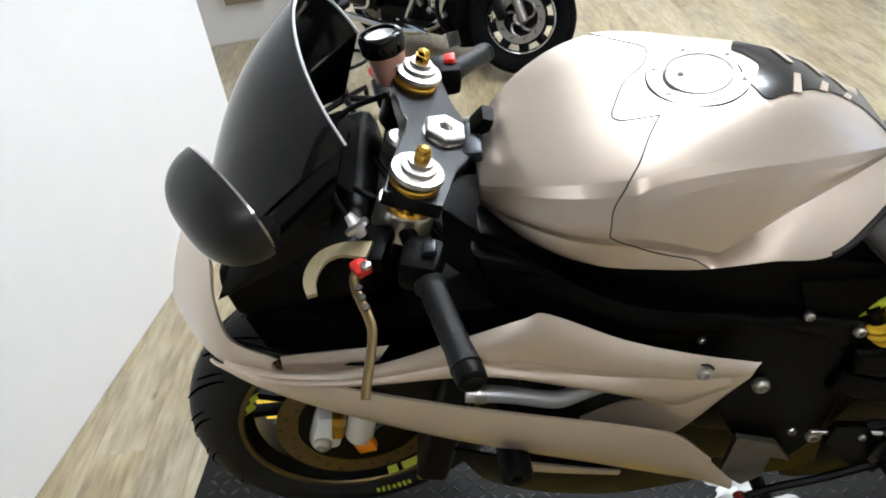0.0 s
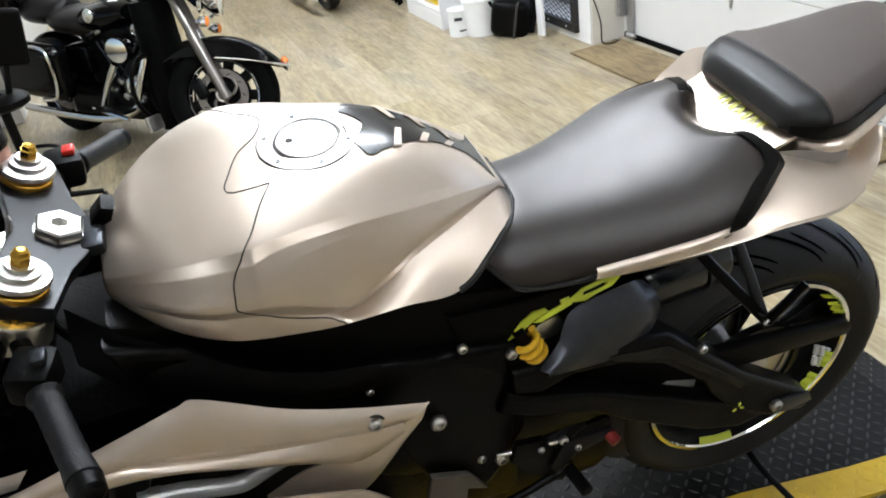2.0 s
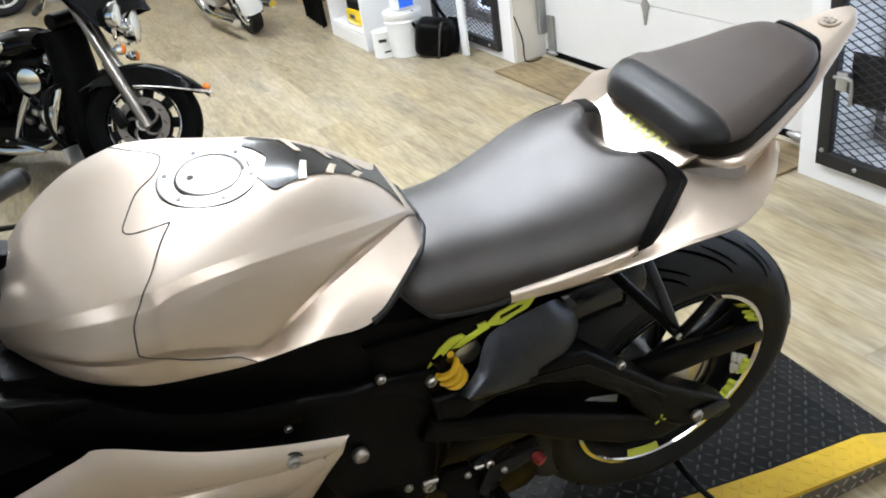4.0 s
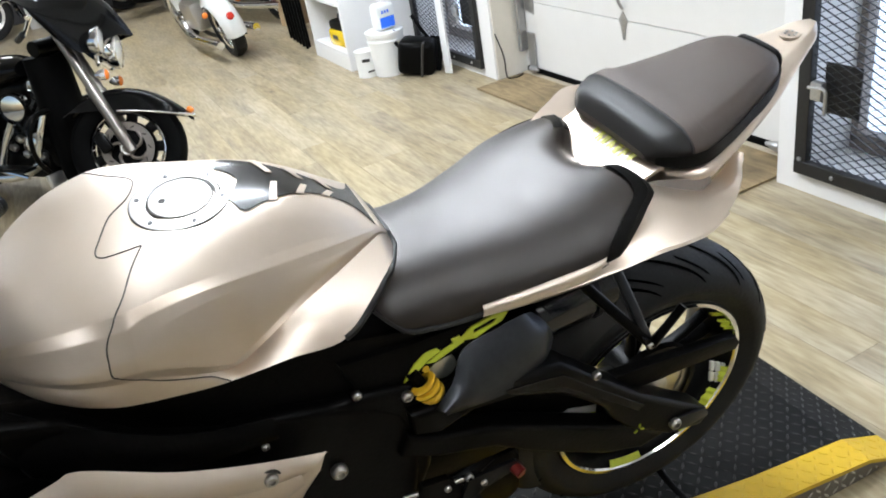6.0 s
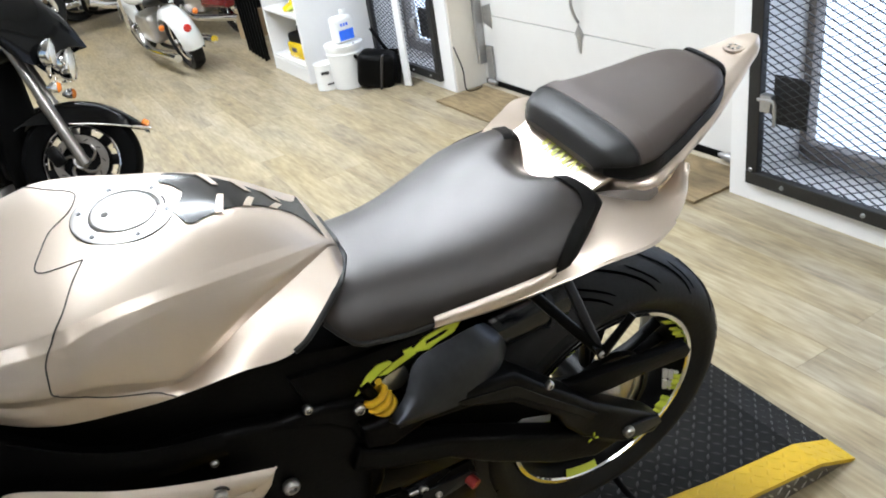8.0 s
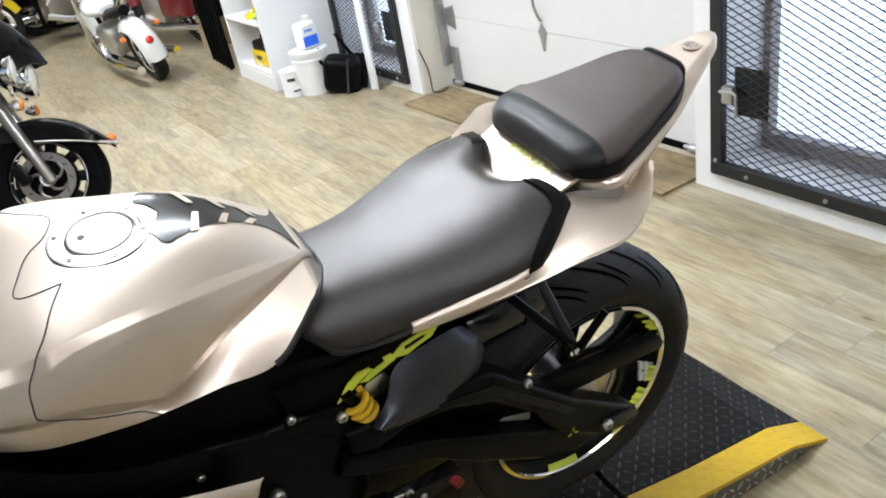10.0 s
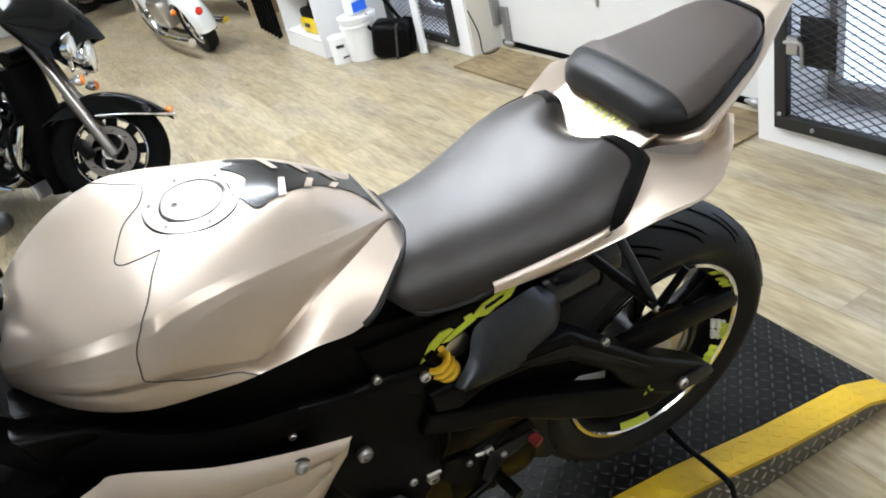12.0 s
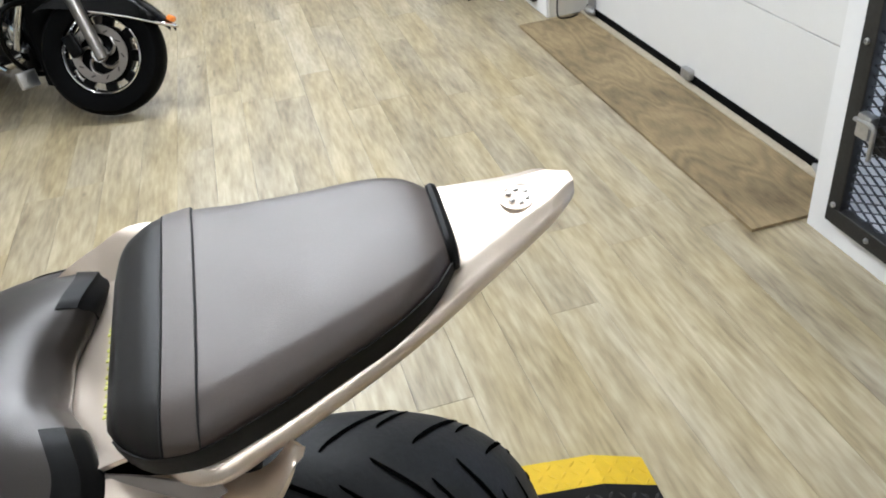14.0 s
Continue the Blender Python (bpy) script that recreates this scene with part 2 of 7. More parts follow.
    l.new(kr.outputs[0], mx.inputs[7])
    # greyer, cooler patches wander over the boards
    n4 = n.new("ShaderNodeTexNoise")
    n4.inputs["Scale"].default_value, n4.inputs["Detail"].default_value = 1.6, 3
    l.new(mp2.outputs[0], n4.inputs["Vector"])
    gr = n.new("ShaderNodeValToRGB")
    gr.color_ramp.elements[0].position, gr.color_ramp.elements[0].color = 0.30, (0, 0, 0, 1)
    gr.color_ramp.elements[1].position, gr.color_ramp.elements[1].color = 0.74, (1, 1, 1, 1)
    l.new(n4.outputs[0], gr.inputs[0])
    gm = n.new("ShaderNodeMath")
    gm.operation = "MULTIPLY"
    gm.inputs[1].default_value = grey
    l.new(gr.outputs[0], gm.inputs[0])
    hs = n.new("ShaderNodeHueSaturation")
    hs.inputs["Saturation"].default_value, hs.inputs["Value"].default_value = 0.30, 1.02
    l.new(mx.outputs[2], hs.inputs["Color"])
    mg = n.new("ShaderNodeMix")
    mg.data_type = "RGBA"
    l.new(gm.outputs[0], mg.inputs[0])
    l.new(mx.outputs[2], mg.inputs[6])
    l.new(hs.outputs[0], mg.inputs[7])
    l.new(mg.outputs[2], b.inputs["Base Color"])
    rr = n.new("ShaderNodeMath")
    rr.operation = "MULTIPLY_ADD"
    rr.inputs[1].default_value, rr.inputs[2].default_value = 0.16, rough - 0.08
    l.new(n2.outputs[0], rr.inputs[0])
    l.new(rr.outputs[0], b.inputs["Roughness"])
    bp = n.new("ShaderNodeBump")
    bp.inputs["Strength"].default_value, bp.inputs["Distance"].default_value = 0.07, 0.003
    l.new(n1.outputs[0], bp.inputs["Height"])
    l.new(bp.outputs[0], b.inputs["Normal"])
    return m


def ply_mat(name, dark, pale):
    """Rotary-cut veneer: contour figure of a slow noise, with fine fibre and dirt."""
    m = bpy.data.materials.new(name)
    m.use_nodes = True
    n, l = m.node_tree.nodes, m.node_tree.links
    b = n["Principled BSDF"]
    tc = n.new("ShaderNodeTexCoord")

    def noise(stretch, scale, detail):
        mp, t = n.new("ShaderNodeMapping"), n.new("ShaderNodeTexNoise")
        mp.inputs["Scale"].default_value = stretch
        t.inputs["Scale"].default_value, t.inputs["Detail"].default_value = scale, detail
        l.new(tc.outputs["Object"], mp.inputs[0])
        l.new(mp.outputs[0], t.inputs["Vector"])
        return t.outputs[0]

    def calc(op, a, k, c=0.0):
        t = n.new("ShaderNodeMath")
        t.operation = op
        for i, v in enumerate((a, k, c)):
            if isinstance(v, float):
                t.inputs[i].default_value = v
            else:
                l.new(v, t.inputs[i])
        return t.outputs[0]
    figure = calc("SINE", calc("MULTIPLY", noise((1.0, 0.30, 1.0), 4.5, 2.5), 75.0), 0.0)
    fibre = noise((40.0, 3.0, 1.0), 6.0, 4)
    dirt = noise((1.0, 1.0, 1.0), 2.6, 5)
    tone = calc("ADD", calc("MULTIPLY_ADD", figure, 0.05, 0.02), calc("ADD", calc("MULTIPLY", fibre, 0.34), calc("MULTIPLY", dirt, 0.62)))
    r = n.new("ShaderNodeValToRGB")
    r.color_ramp.elements[0].position, r.color_ramp.elements[0].color = 0.30, (*dark, 1)
    r.color_ramp.elements[1].position, r.color_ramp.elements[1].color = 0.72, (*pale, 1)
    l.new(tone, r.inputs[0])
    l.new(r.outputs[0], b.inputs["Base Color"])
    b.inputs["Roughness"].default_value = 0.62
    bp = n.new("ShaderNodeBump")
    bp.inputs["Strength"].default_value, bp.inputs["Distance"].default_value = 0.15, 0.002
    l.new(fibre, bp.inputs["Height"])
    l.new(bp.outputs[0], b.inputs["Normal"])
    return m


M_PLANK = wood_mat("vinyl_plank", (0.160, 0.115, 0.056), (0.338, 0.266, 0.145), (0.495, 0.412, 0.257), 7.5, 0.10, 0.35, 0.48)
M_PLY = ply_mat("plywood", (0.085, 0.056, 0.025), (0.36, 0.265, 0.14))
M_SILL = pmat("worn_threshold", (0.42, 0.36, 0.27), 0.7, 0, 0.2, 60, 0.2, var2=0.2)

# ---- helpers for shapes ----


def thing(name, m=None, label="", category="", group="", kind=""):
    ob = new(name)
    ob.empty_display_size = 0.1
    if m is not None:
        ob.matrix_basis = m
    return tagged(ob, label, category, group, kind)


def mesh_ob(name, bm, material, smooth=True, angle=40):
    bmesh.ops.recalc_face_normals(bm, faces=bm.faces[:])
    me = bpy.data.meshes.new(name)
    if smooth:
        for f in bm.faces:
            f.smooth = True
        for e in bm.edges:
            if len(e.link_faces) == 2 and e.calc_face_angle(0) > radians(angle):
                e.smooth = False
    normals = None
    if smooth and bm.faces:
        areas = sorted(f.calc_area() for f in bm.faces)
        if areas[-1] > 40 * areas[len(areas) // 2]:
            lim = math.cos(radians(max(angle, 50)))
            normals = []
            for f in bm.faces:
                for v in f.verts:
                    n = Vector()
                    for g in v.link_faces:
                        if g.normal.dot(f.normal) > lim:
                            n += g.normal * g.calc_area()
                    normals.append(n.normalized())
    bm.to_mesh(me)
    bm.free()
    if normals:
        me.normals_split_custom_set(normals)
    for mt in (material if isinstance(material, (list, tuple)) else [material]):
        me.materials.append(mt)
    return new(name, me)


def part(name, bm, material, parent, label="", smooth=True, angle=40):
    ob = mesh_ob(name, bm, material, smooth, angle)
    ob.parent = parent
    if label:
        ob["label"] = label
    return ob


def box(c, s, bevel=0.0, rot=None, bm=None, seg=2):
    """A box of size s about c, with rounded edges."""
    own = bmesh.new()
    bmesh.ops.create_cube(own, size=1)
    bmesh.ops.scale(own, vec=s, verts=own.verts)
    if bevel:
        bmesh.ops.bevel(own, geom=own.edges[:], offset=bevel, segments=seg, affect="EDGES", profile=0.5)
    if rot is not None:
        bmesh.ops.rotate(own, matrix=Euler([radians(a) for a in rot]).to_matrix(), verts=own.verts)
    bmesh.ops.translate(own, vec=c, verts=own.verts)
    return join(bm, own)


def join(bm, own):
    if bm is None:
        return own
    me = bpy.data.meshes.new("tmp")
    own.to_mesh(me)
    own.free()
    bm.from_mesh(me)
    bpy.data.meshes.remove(me)
    return bm


def basis(d):
    d = Vector(d).normalized()
    a = Vector((0, 0, 1)) if abs(d.z) < 0.9 else Vector((1, 0, 0))
    u = d.cross(a).normalized()
    return d, u, d.cross(u)


def rings(rows, closed=True, caps=True, bm=None, loop=False):
    """A skin over rows of points; each row a ring if closed."""
    own = bmesh.new()
    vs = [[own.verts.new(p) for p in r] for r in rows]
    pairs = list(zip(vs, vs[1:])) + ([(vs[-1], vs[0])] if loop else [])
    for a, b in pairs:
        k = len(a)
        for i in range(k if closed else k - 1):
            j = (i + 1) % k
            own.faces.new((a[i], a[j], b[j], b[i]))
    if caps and closed and not loop:
        own.faces.new(vs[0][::-1])
        own.faces.new(vs[-1])
    return join(bm, own)


def lathe(p, axis, prof, seg=24, bm=None, caps=True):
    """Turned shape: prof rows of (distance along axis, radius)."""
    d, u, w = basis(axis)
    p = Vector(p)
    rows = [[p + d * h + (u * math.cos(a) + w * math.sin(a)) * max(r, 1e-4) for a in (2 * math.pi * i / seg for i in range(seg))] for h, r in prof]
    return rings(rows, True, caps, bm)


def rod(a, b, r, r2=None, seg=14, bm=None, bevel=0.0):
    a, b = Vector(a), Vector(b)
    L = (b - a).length
    r2 = r if r2 is None else r2
    e = bevel or min(r, r2, L) * 0.12
    return lathe(a, b - a, [(0, r - e), (e, r), (L - e, r2), (L, r2 - e)], seg, bm)


def smooth_path(pts, n=8):
    """Catmull-Rom through the points."""
    P = [Vector(p) for p in pts]
    P = [P[0] * 2 - P[1]] + P + [P[-1] * 2 - P[-2]]
    out = []
    for i in range(1, len(P) - 2):
        for k in range(n):
            t = k / n
            out.append(0.5 * (2 * P[i] + (P[i + 1] - P[i - 1]) * t + (2 * P[i - 1] - 5 * P[i] + 4 * P[i + 1] - P[i + 2]) * t * t + (3 * P[i] - P[i - 1] - 3 * P[i + 1] + P[i + 2]) * t ** 3))
    return out + [P[-2]]


def tube(pts, r, seg=8, n=6, bm=None, r_end=None, flat=1.0):
    """A round bar swept along a smooth path."""
    P = smooth_path(pts, n) if n > 1 else [Vector(p) for p in pts]
    d0, u, w = basis(P[1] - P[0])
    rows = []
    for i, p in enumerate(P):
        t = (P[min(i + 1, len(P) - 1)] - P[max(i - 1, 0)]).normalized()
        u = (u - t * u.dot(t)).normalized()
        w = t.cross(u)
        q = r if r_end is None else r + (r_end - r) * i / (len(P) - 1)
        rows.append([p + (u * math.cos(a) + w * math.sin(a) * flat) * q for a in (2 * math.pi * k / seg for k in range(seg))])
    return rings(rows, True, True, bm)


def curve(xs, ys):
    """A smooth function through the points."""
    xs, ys = np.array(xs, float), np.array(ys, float)
    m = np.gradient(ys, xs)

    def f(x):
        x = min(max(x, xs[0]), xs[-1])
        i = min(max(int(np.searchsorted(xs, x)) - 1, 0), len(xs) - 2)
        h = xs[i + 1] - xs[i]
        t = (x - xs[i]) / h
        return float((2 * t ** 3 - 3 * t * t + 1) * ys[i] + (t ** 3 - 2 * t * t + t) * h * m[i] + (3 * t * t - 2 * t ** 3) * ys[i + 1] + (t ** 3 - t * t) * h * m[i + 1])
    return f


def slab(outline, y0, y1, bevel=0.004, seg=2, bm=None, axis="y"):
    """A plate with the given outline in x and z, from y0 to y1, with rounded rims."""
    own = bmesh.new()
    vs = [own.verts.new((x, y0, z)) for x, z in outline]
    f = own.faces.new(vs)
    ex = bmesh.ops.extrude_face_region(own, geom=[f])
    mv = [v for v in ex["geom"] if isinstance(v, bmesh.types.BMVert)]
    bmesh.ops.translate(own, vec=(0, y1 - y0, 0), verts=mv)
    if bevel:
        es = [e for e in own.edges if abs(e.verts[0].co.y - e.verts[1].co.y) < 1e-6]
        bmesh.ops.bevel(own, geom=es, offset=bevel, segments=seg, affect="EDGES", profile=0.6)
    if axis == "z":
        for v in own.verts:
            v.co = Vector((v.co.x, v.co.z, v.co.y))
    return join(bm, own)


def sheet(f, nu, nv, thick=0.004, bm=None, flip=False):
    """A thick skin over f(u, v), u and v from 0 to 1."""
    P = [[Vector(f(i / nu, j / nv)) for j in range(nv + 1)] for i in range(nu + 1)]
    N = [[None] * (nv + 1) for _ in range(nu + 1)]
    for i in range(nu + 1):
        for j in range(nv + 1):
            a = P[min(i + 1, nu)][j] - P[max(i - 1, 0)][j]
            b = P[i][min(j + 1, nv)] - P[i][max(j - 1, 0)]
            q = a.cross(b)
            N[i][j] = q.normalized() if q.length > 1e-9 else Vector((0, 0, 1))
    s = -1 if flip else 1
    own = bmesh.new()
    A = [[own.verts.new(p) for p in r] for r in P]
    B = [[own.verts.new(P[i][j] - N[i][j] * thick * s) for j in range(nv + 1)] for i in range(nu + 1)]
    for i in range(nu):
        for j in range(nv):
            own.faces.new((A[i][j], A[i + 1][j], A[i + 1][j + 1], A[i][j + 1]))
            own.faces.new((B[i][j], B[i][j + 1], B[i + 1][j + 1], B[i + 1][j]))
    for i in range(nu):
        own.faces.new((A[i][0], B[i][0], B[i + 1][0], A[i + 1][0]))
        own.faces.new((A[i][nv], A[i + 1][nv], B[i + 1][nv], B[i][nv]))
    for j in range(nv):
        own.faces.new((A[0][j], A[0][j + 1], B[0][j + 1], B[0][j]))
        own.faces.new((A[nu][j], B[nu][j], B[nu][j + 1], A[nu][j + 1]))
    return join(bm, own)


def mirror_y(bm):
    for v in bm.verts:
        v.co.y = -v.co.y
    return bm


def bolt(name, p, d, r, parent, material=None, label=""):
    """A round-headed bolt with a hexagon socket."""
    bm = lathe(p, d, [(-0.004, r * 0.9), (0, r), (r * 0.5, r * 0.95), (r * 0.75, r * 0.7), (r * 0.75, r * 0.45), (r * 0.3, r * 0.4)], 14)
    return part(name, bm, material or M_STEEL, parent, label)
M_UNSEENWALL = pmat("unseen_wall_grey", (0.36, 0.35, 0.335), 0.7, 0, 0.05, 40, 0.05)

# ---- the room ----
X_WALL, Y_DOOR0, Y_DOOR1, CEIL = 2.66, 1.14, 3.36, 3.0
X_LEFT = -1.17


def wall(name, c, s, material=None, label="", category="wall"):
    return tagged(mesh_ob(name, box(c, s, 0.003), material or M_WALL), label, category, kind="structure")


floor_base = tagged(mesh_ob("floor", box((0.0, 3.6, -0.06), (6.0, 15.2, 0.10)), M_SEAM), "wood-look vinyl plank floor in grey and tan", "floor", kind="structure")
# garage wall: pier beside the door, the part with the caged window, lintels
tk = 0.34
xw = X_WALL + tk / 2


def wall_with_opening(name, y0, y1, oy0, oy1, oz0, oz1, label):
    bm = box((xw, (y0 + oy0) / 2, CEIL / 2), (tk, oy0 - y0, CEIL))
    box((xw, (y1 + oy1) / 2, CEIL / 2), (tk, y1 - oy1, CEIL), bm=bm)
    box((xw, (oy0 + oy1) / 2, oz0 / 2), (tk, oy1 - oy0, oz0), bm=bm)
    box((xw, (oy0 + oy1) / 2, (CEIL + oz1) / 2), (tk, oy1 - oy0, CEIL - oz1), bm=bm)
    return tagged(mesh_ob(name, bm, M_WALL), label, "wall", kind="structure")


wall_with_opening("wall_east_1", -4.0, Y_DOOR0, -0.30, 1.00, 0.11, 2.2, "white painted wall with a caged window opening")
wall_with_opening("wall_east_2", Y_DOOR1, 4.75, 3.56, 4.42, 0.07, 2.2, "white painted wall with a tall caged window")
wall("wall_east_3", (xw, 7.9, CEIL / 2), (tk, 6.3, CEIL), M_WALL, "white painted wall behind the shelves")
wall("wall_east_4", (xw, (Y_DOOR0 + Y_DOOR1) / 2, 2.7), (tk, Y_DOOR1 - Y_DOOR0, 0.6), M_WALL, "white painted lintel over the garage door")
west = wall("wall_west_1", (0, 0, CEIL / 2), (0.20, 6.56, CEIL), M_WALL, "smooth white painted partition wall")
west.matrix_basis = pose(-1.574, -0.76, 0, 0, 0, -8.5)
wall("wall_west_2", (-0.86, 8.03, CEIL / 2), (0.16, 6.24, CEIL), M_WALL, "white painted side wall of the shop")
wall("wall_north_1", (-1.89, 4.83, CEIL / 2), (2.22, 0.16, CEIL), M_SHADEWALL, "white painted wall, its shade coloured grey")
wall("wall_north_2", (0.2, 11.1, CEIL / 2), (7.0, 0.16, CEIL), M_DARKBACK, "dark back wall of the shop")
# Wall out of view; its grey sets how much light comes back.
wall("wall_south", (0.4, -4.05, CEIL / 2), (5.2, 0.1, CEIL), M_UNSEENWALL, "unseen closing wall, its grey set for reflected light")
ceil = tagged(mesh_ob("ceiling", box((0.6, 3.5, CEIL + 0.05), (8.4, 15.4, 0.1)), M_CEIL), "white ceiling", "ceiling", kind="structure")


def unseen_fixture(x, y, power, sx=0.5, sy=1.15, up=0.0):
    """An unseen fixture hung below the ceiling; up: watts added to brighten the ceiling."""
    z = CEIL - 0.42 if up else CEIL - 0.05
    t = thing("unseen_fixture", pose(x, y, z), "unseen hung light fixture with added uplight" if up else "unseen ceiling light fixture, added fill", "ceiling light", "ceiling lights")
    part("frame", box((0, 0, 0.02), (sx + 0.06, sy + 0.06, 0.05), 0.004), M_WALL, t)
    part("diffuser", box((0, 0, -0.008), (sx, sy, 0.012), 0.002), M_LAMP, t, "glowing white diffuser")
    if up:
        part("uplight_tube", rod((-sx * 0.46, 0, 0.066), (sx * 0.46, 0, 0.066), 0.016), M_LAMP, t, "glowing tube added for the uplight")
        for sg in (-1, 1):
            part("hanger", rod((sx * 0.42 * sg, 0, 0.045), (sx * 0.42 * sg, 0, 0.42), 0.004), M_STEEL, t, "thin steel hanger")
    for watts, dz, turn in ((power, -0.025, 0), (up, 0.100, 180)):
        if watts:
            d = bpy.data.lights.new("unseen_lamp", "AREA")
            d.shape, d.size, d.size_y, d.energy, d.color = "RECTANGLE", sx, sy, watts, (0.86, 0.955, 1.07)
            new("unseen_lamp", d).matrix_basis = pose(x, y, z + dz, turn)
    return t


# Row two follows highlights on the bike; the rest is added fill.
for lamp_row in ((0.75, -2.15, 4, 1.5, 0.35, 39), (0.90, 0.95, 54, 1.15, 0.40, 62), (0.85, 3.4, 74, 1.3, 0.40, 20), (0.6, 5.8, 60), (-0.2, 8.6, 24), (1.6, 8.4, 22)):
    unseen_fixture(*lamp_row)

# daylight behind the caged windows
backdrop = tagged(mesh_ob("backdrop", box((5.2, 3.0, 0.5), (0.05, 16.0, 9.0)), M_DAY), "pale blue daylight outside", "backdrop", kind="structure")


def mesh_screen(w, h, sw=0.030, lw=0.066, t=0.0026):
    """Expanded metal, one mesh: crossing strands with diamond openings."""
    bm = bmesh.new()
    own = []
    sl = sw / lw

    def strand(a, b):
        own.append((a, b))
    k = -w / sl
    import_span = h + w * sl
    n = int(import_span / sw) + 1
    for i in range(-int(w * sl / sw) - 1, n + 1):
        for sgn in (1, -1):
            z0 = i * sw if sgn > 0 else i * sw + w * sl
            # z = z0 + sgn*sl*y over y in 0..w, cut to 0..h
            y_a, y_b = 0.0, w
            za, zb = z0, z0 + sgn * sl * w
            for lo, hi in ((0, h),):
                if sgn > 0:
                    y_a, y_b = max(0, (lo - z0) / sl), min(w, (hi - z0) / sl)
                else:
                    y_a, y_b = max(0, (z0 - hi) / sl), min(w, (z0 - lo) / sl)
            if y_b - y_a > 0.01:
                strand((y_a, z0 + sgn * sl * y_a), (y_b, z0 + sgn * sl * y_b))
    for (ya, za), (yb, zb) in own:
        d = Vector((0, yb - ya, zb - za)).normalized()
        q = Vector((0, -d.z, d.y)) * (t / 2)
        xo = 0.003
        v = []
        for x in (-xo, xo):
            for (y, z) in ((ya, za), (yb, zb)):
                for s in (1, -1):
                    v.append(bm.verts.new((x, y + q.y * s, z + q.z * s)))
        for f in ((0, 1, 3, 2), (4, 6, 7, 5), (0, 2, 6, 4), (1, 5, 7, 3)):
            bm.faces.new([v[i] for i in f])
    return bm


def cage_window(name, y0, y1, z0, z1, x, latch_y=None, label=""):
    """A window with its own casement, behind a hinged cage of angle iron and expanded metal."""
    t = thing(name, pose(x, y0, z0), label, "caged window", kind="structure")
    w, h = y1 - y0, z1 - z0
    fr = 0.055
    for nm, c, s in (("cage_bottom_rail", (0, w / 2, fr / 2), (0.035, w, fr)), ("cage_top_rail", (0, w / 2, h - fr / 2), (0.035, w, fr)), ("cage_stile", (0, fr / 2, h / 2), (0.034, fr, h - 2 * fr)), ("cage_stile", (0, w - fr / 2, h / 2), (0.034, fr, h - 2 * fr))):
        part(nm, box(c, s, 0.004), M_ANGLE, t, "dark angle iron")
    bm = mesh_screen(w - 2 * fr, h - 2 * fr)
    bmesh.ops.translate(bm, vec=(0.004, fr, fr), verts=bm.verts)
    part("mesh_panel", bm, M_MESH, t, "expanded metal mesh", smooth=False)
    for i in range(5):
        zz = h * (0.03 + 0.235 * i)
        bolt("bolt", (-0.0175, w - fr / 2, zz), (-1, 0, 0), 0.009, t, M_GALV)
    for i in range(4):
        bolt("bolt", (-0.0175, w * (0.12 + 0.25 * i), fr / 2), (-1, 0, 0), 0.009, t, M_GALV)
    # the casement set back in the opening
    xb = 0.28
    cf = 0.07
    for c, s in (((xb, w / 2, cf / 2 + 0.03), (0.06, w, cf)), ((xb, w / 2, h - cf / 2), (0.06, w, cf)), ((xb, cf / 2, h / 2), (0.06, cf, h - 0.1)), ((xb, w - cf / 2, h / 2), (0.06, cf, h - 0.1)), ((xb, w * 0.55, h / 2), (0.05, 0.05, h - 0.1))):
        part("casement_bar", box(c, s, 0.005), M_CASE, t, "taupe casement bar")
    g = part("pane", box((xb, w / 2, h / 2), (0.006, w - 0.1, h - 0.1)), M_GLASS, t)
    g.visible_shadow = False
    # blind slats behind the glass
    if latch_y is not None:
        pl = part("lock_plate", box((0.014, latch_y + 0.01, 0.36), (0.008, 0.15, 0.19), 0.002), M_ANGLE, t, "dark steel lock plate")
        part("padlock_hasp", box((-0.035, latch_y + 0.075, 0.36), (0.03, 0.05, 0.07), 0.006), M_GALV, t, "galvanised hasp")
        part("latch_bar", tube([(-0.045, latch_y + 0.11, 0.37), (-0.05, latch_y + 0.04, 0.375), (-0.05, latch_y + 0.03, 0.34), (-0.05, latch_y + 0.03, 0.28)], 0.007), M_GALV, t, "galvanised bolt")
    return t


cage_window("window_1", -0.32, 1.04, 0.085, 2.22, X_WALL - 0.012, 1.18, "window behind a dark steel mesh cage door")
cage_window("window_2", 3.50, 4.46, 0.05, 2.22, X_WALL - 0.012, 0.14, "tall window behind a dark steel mesh cage")


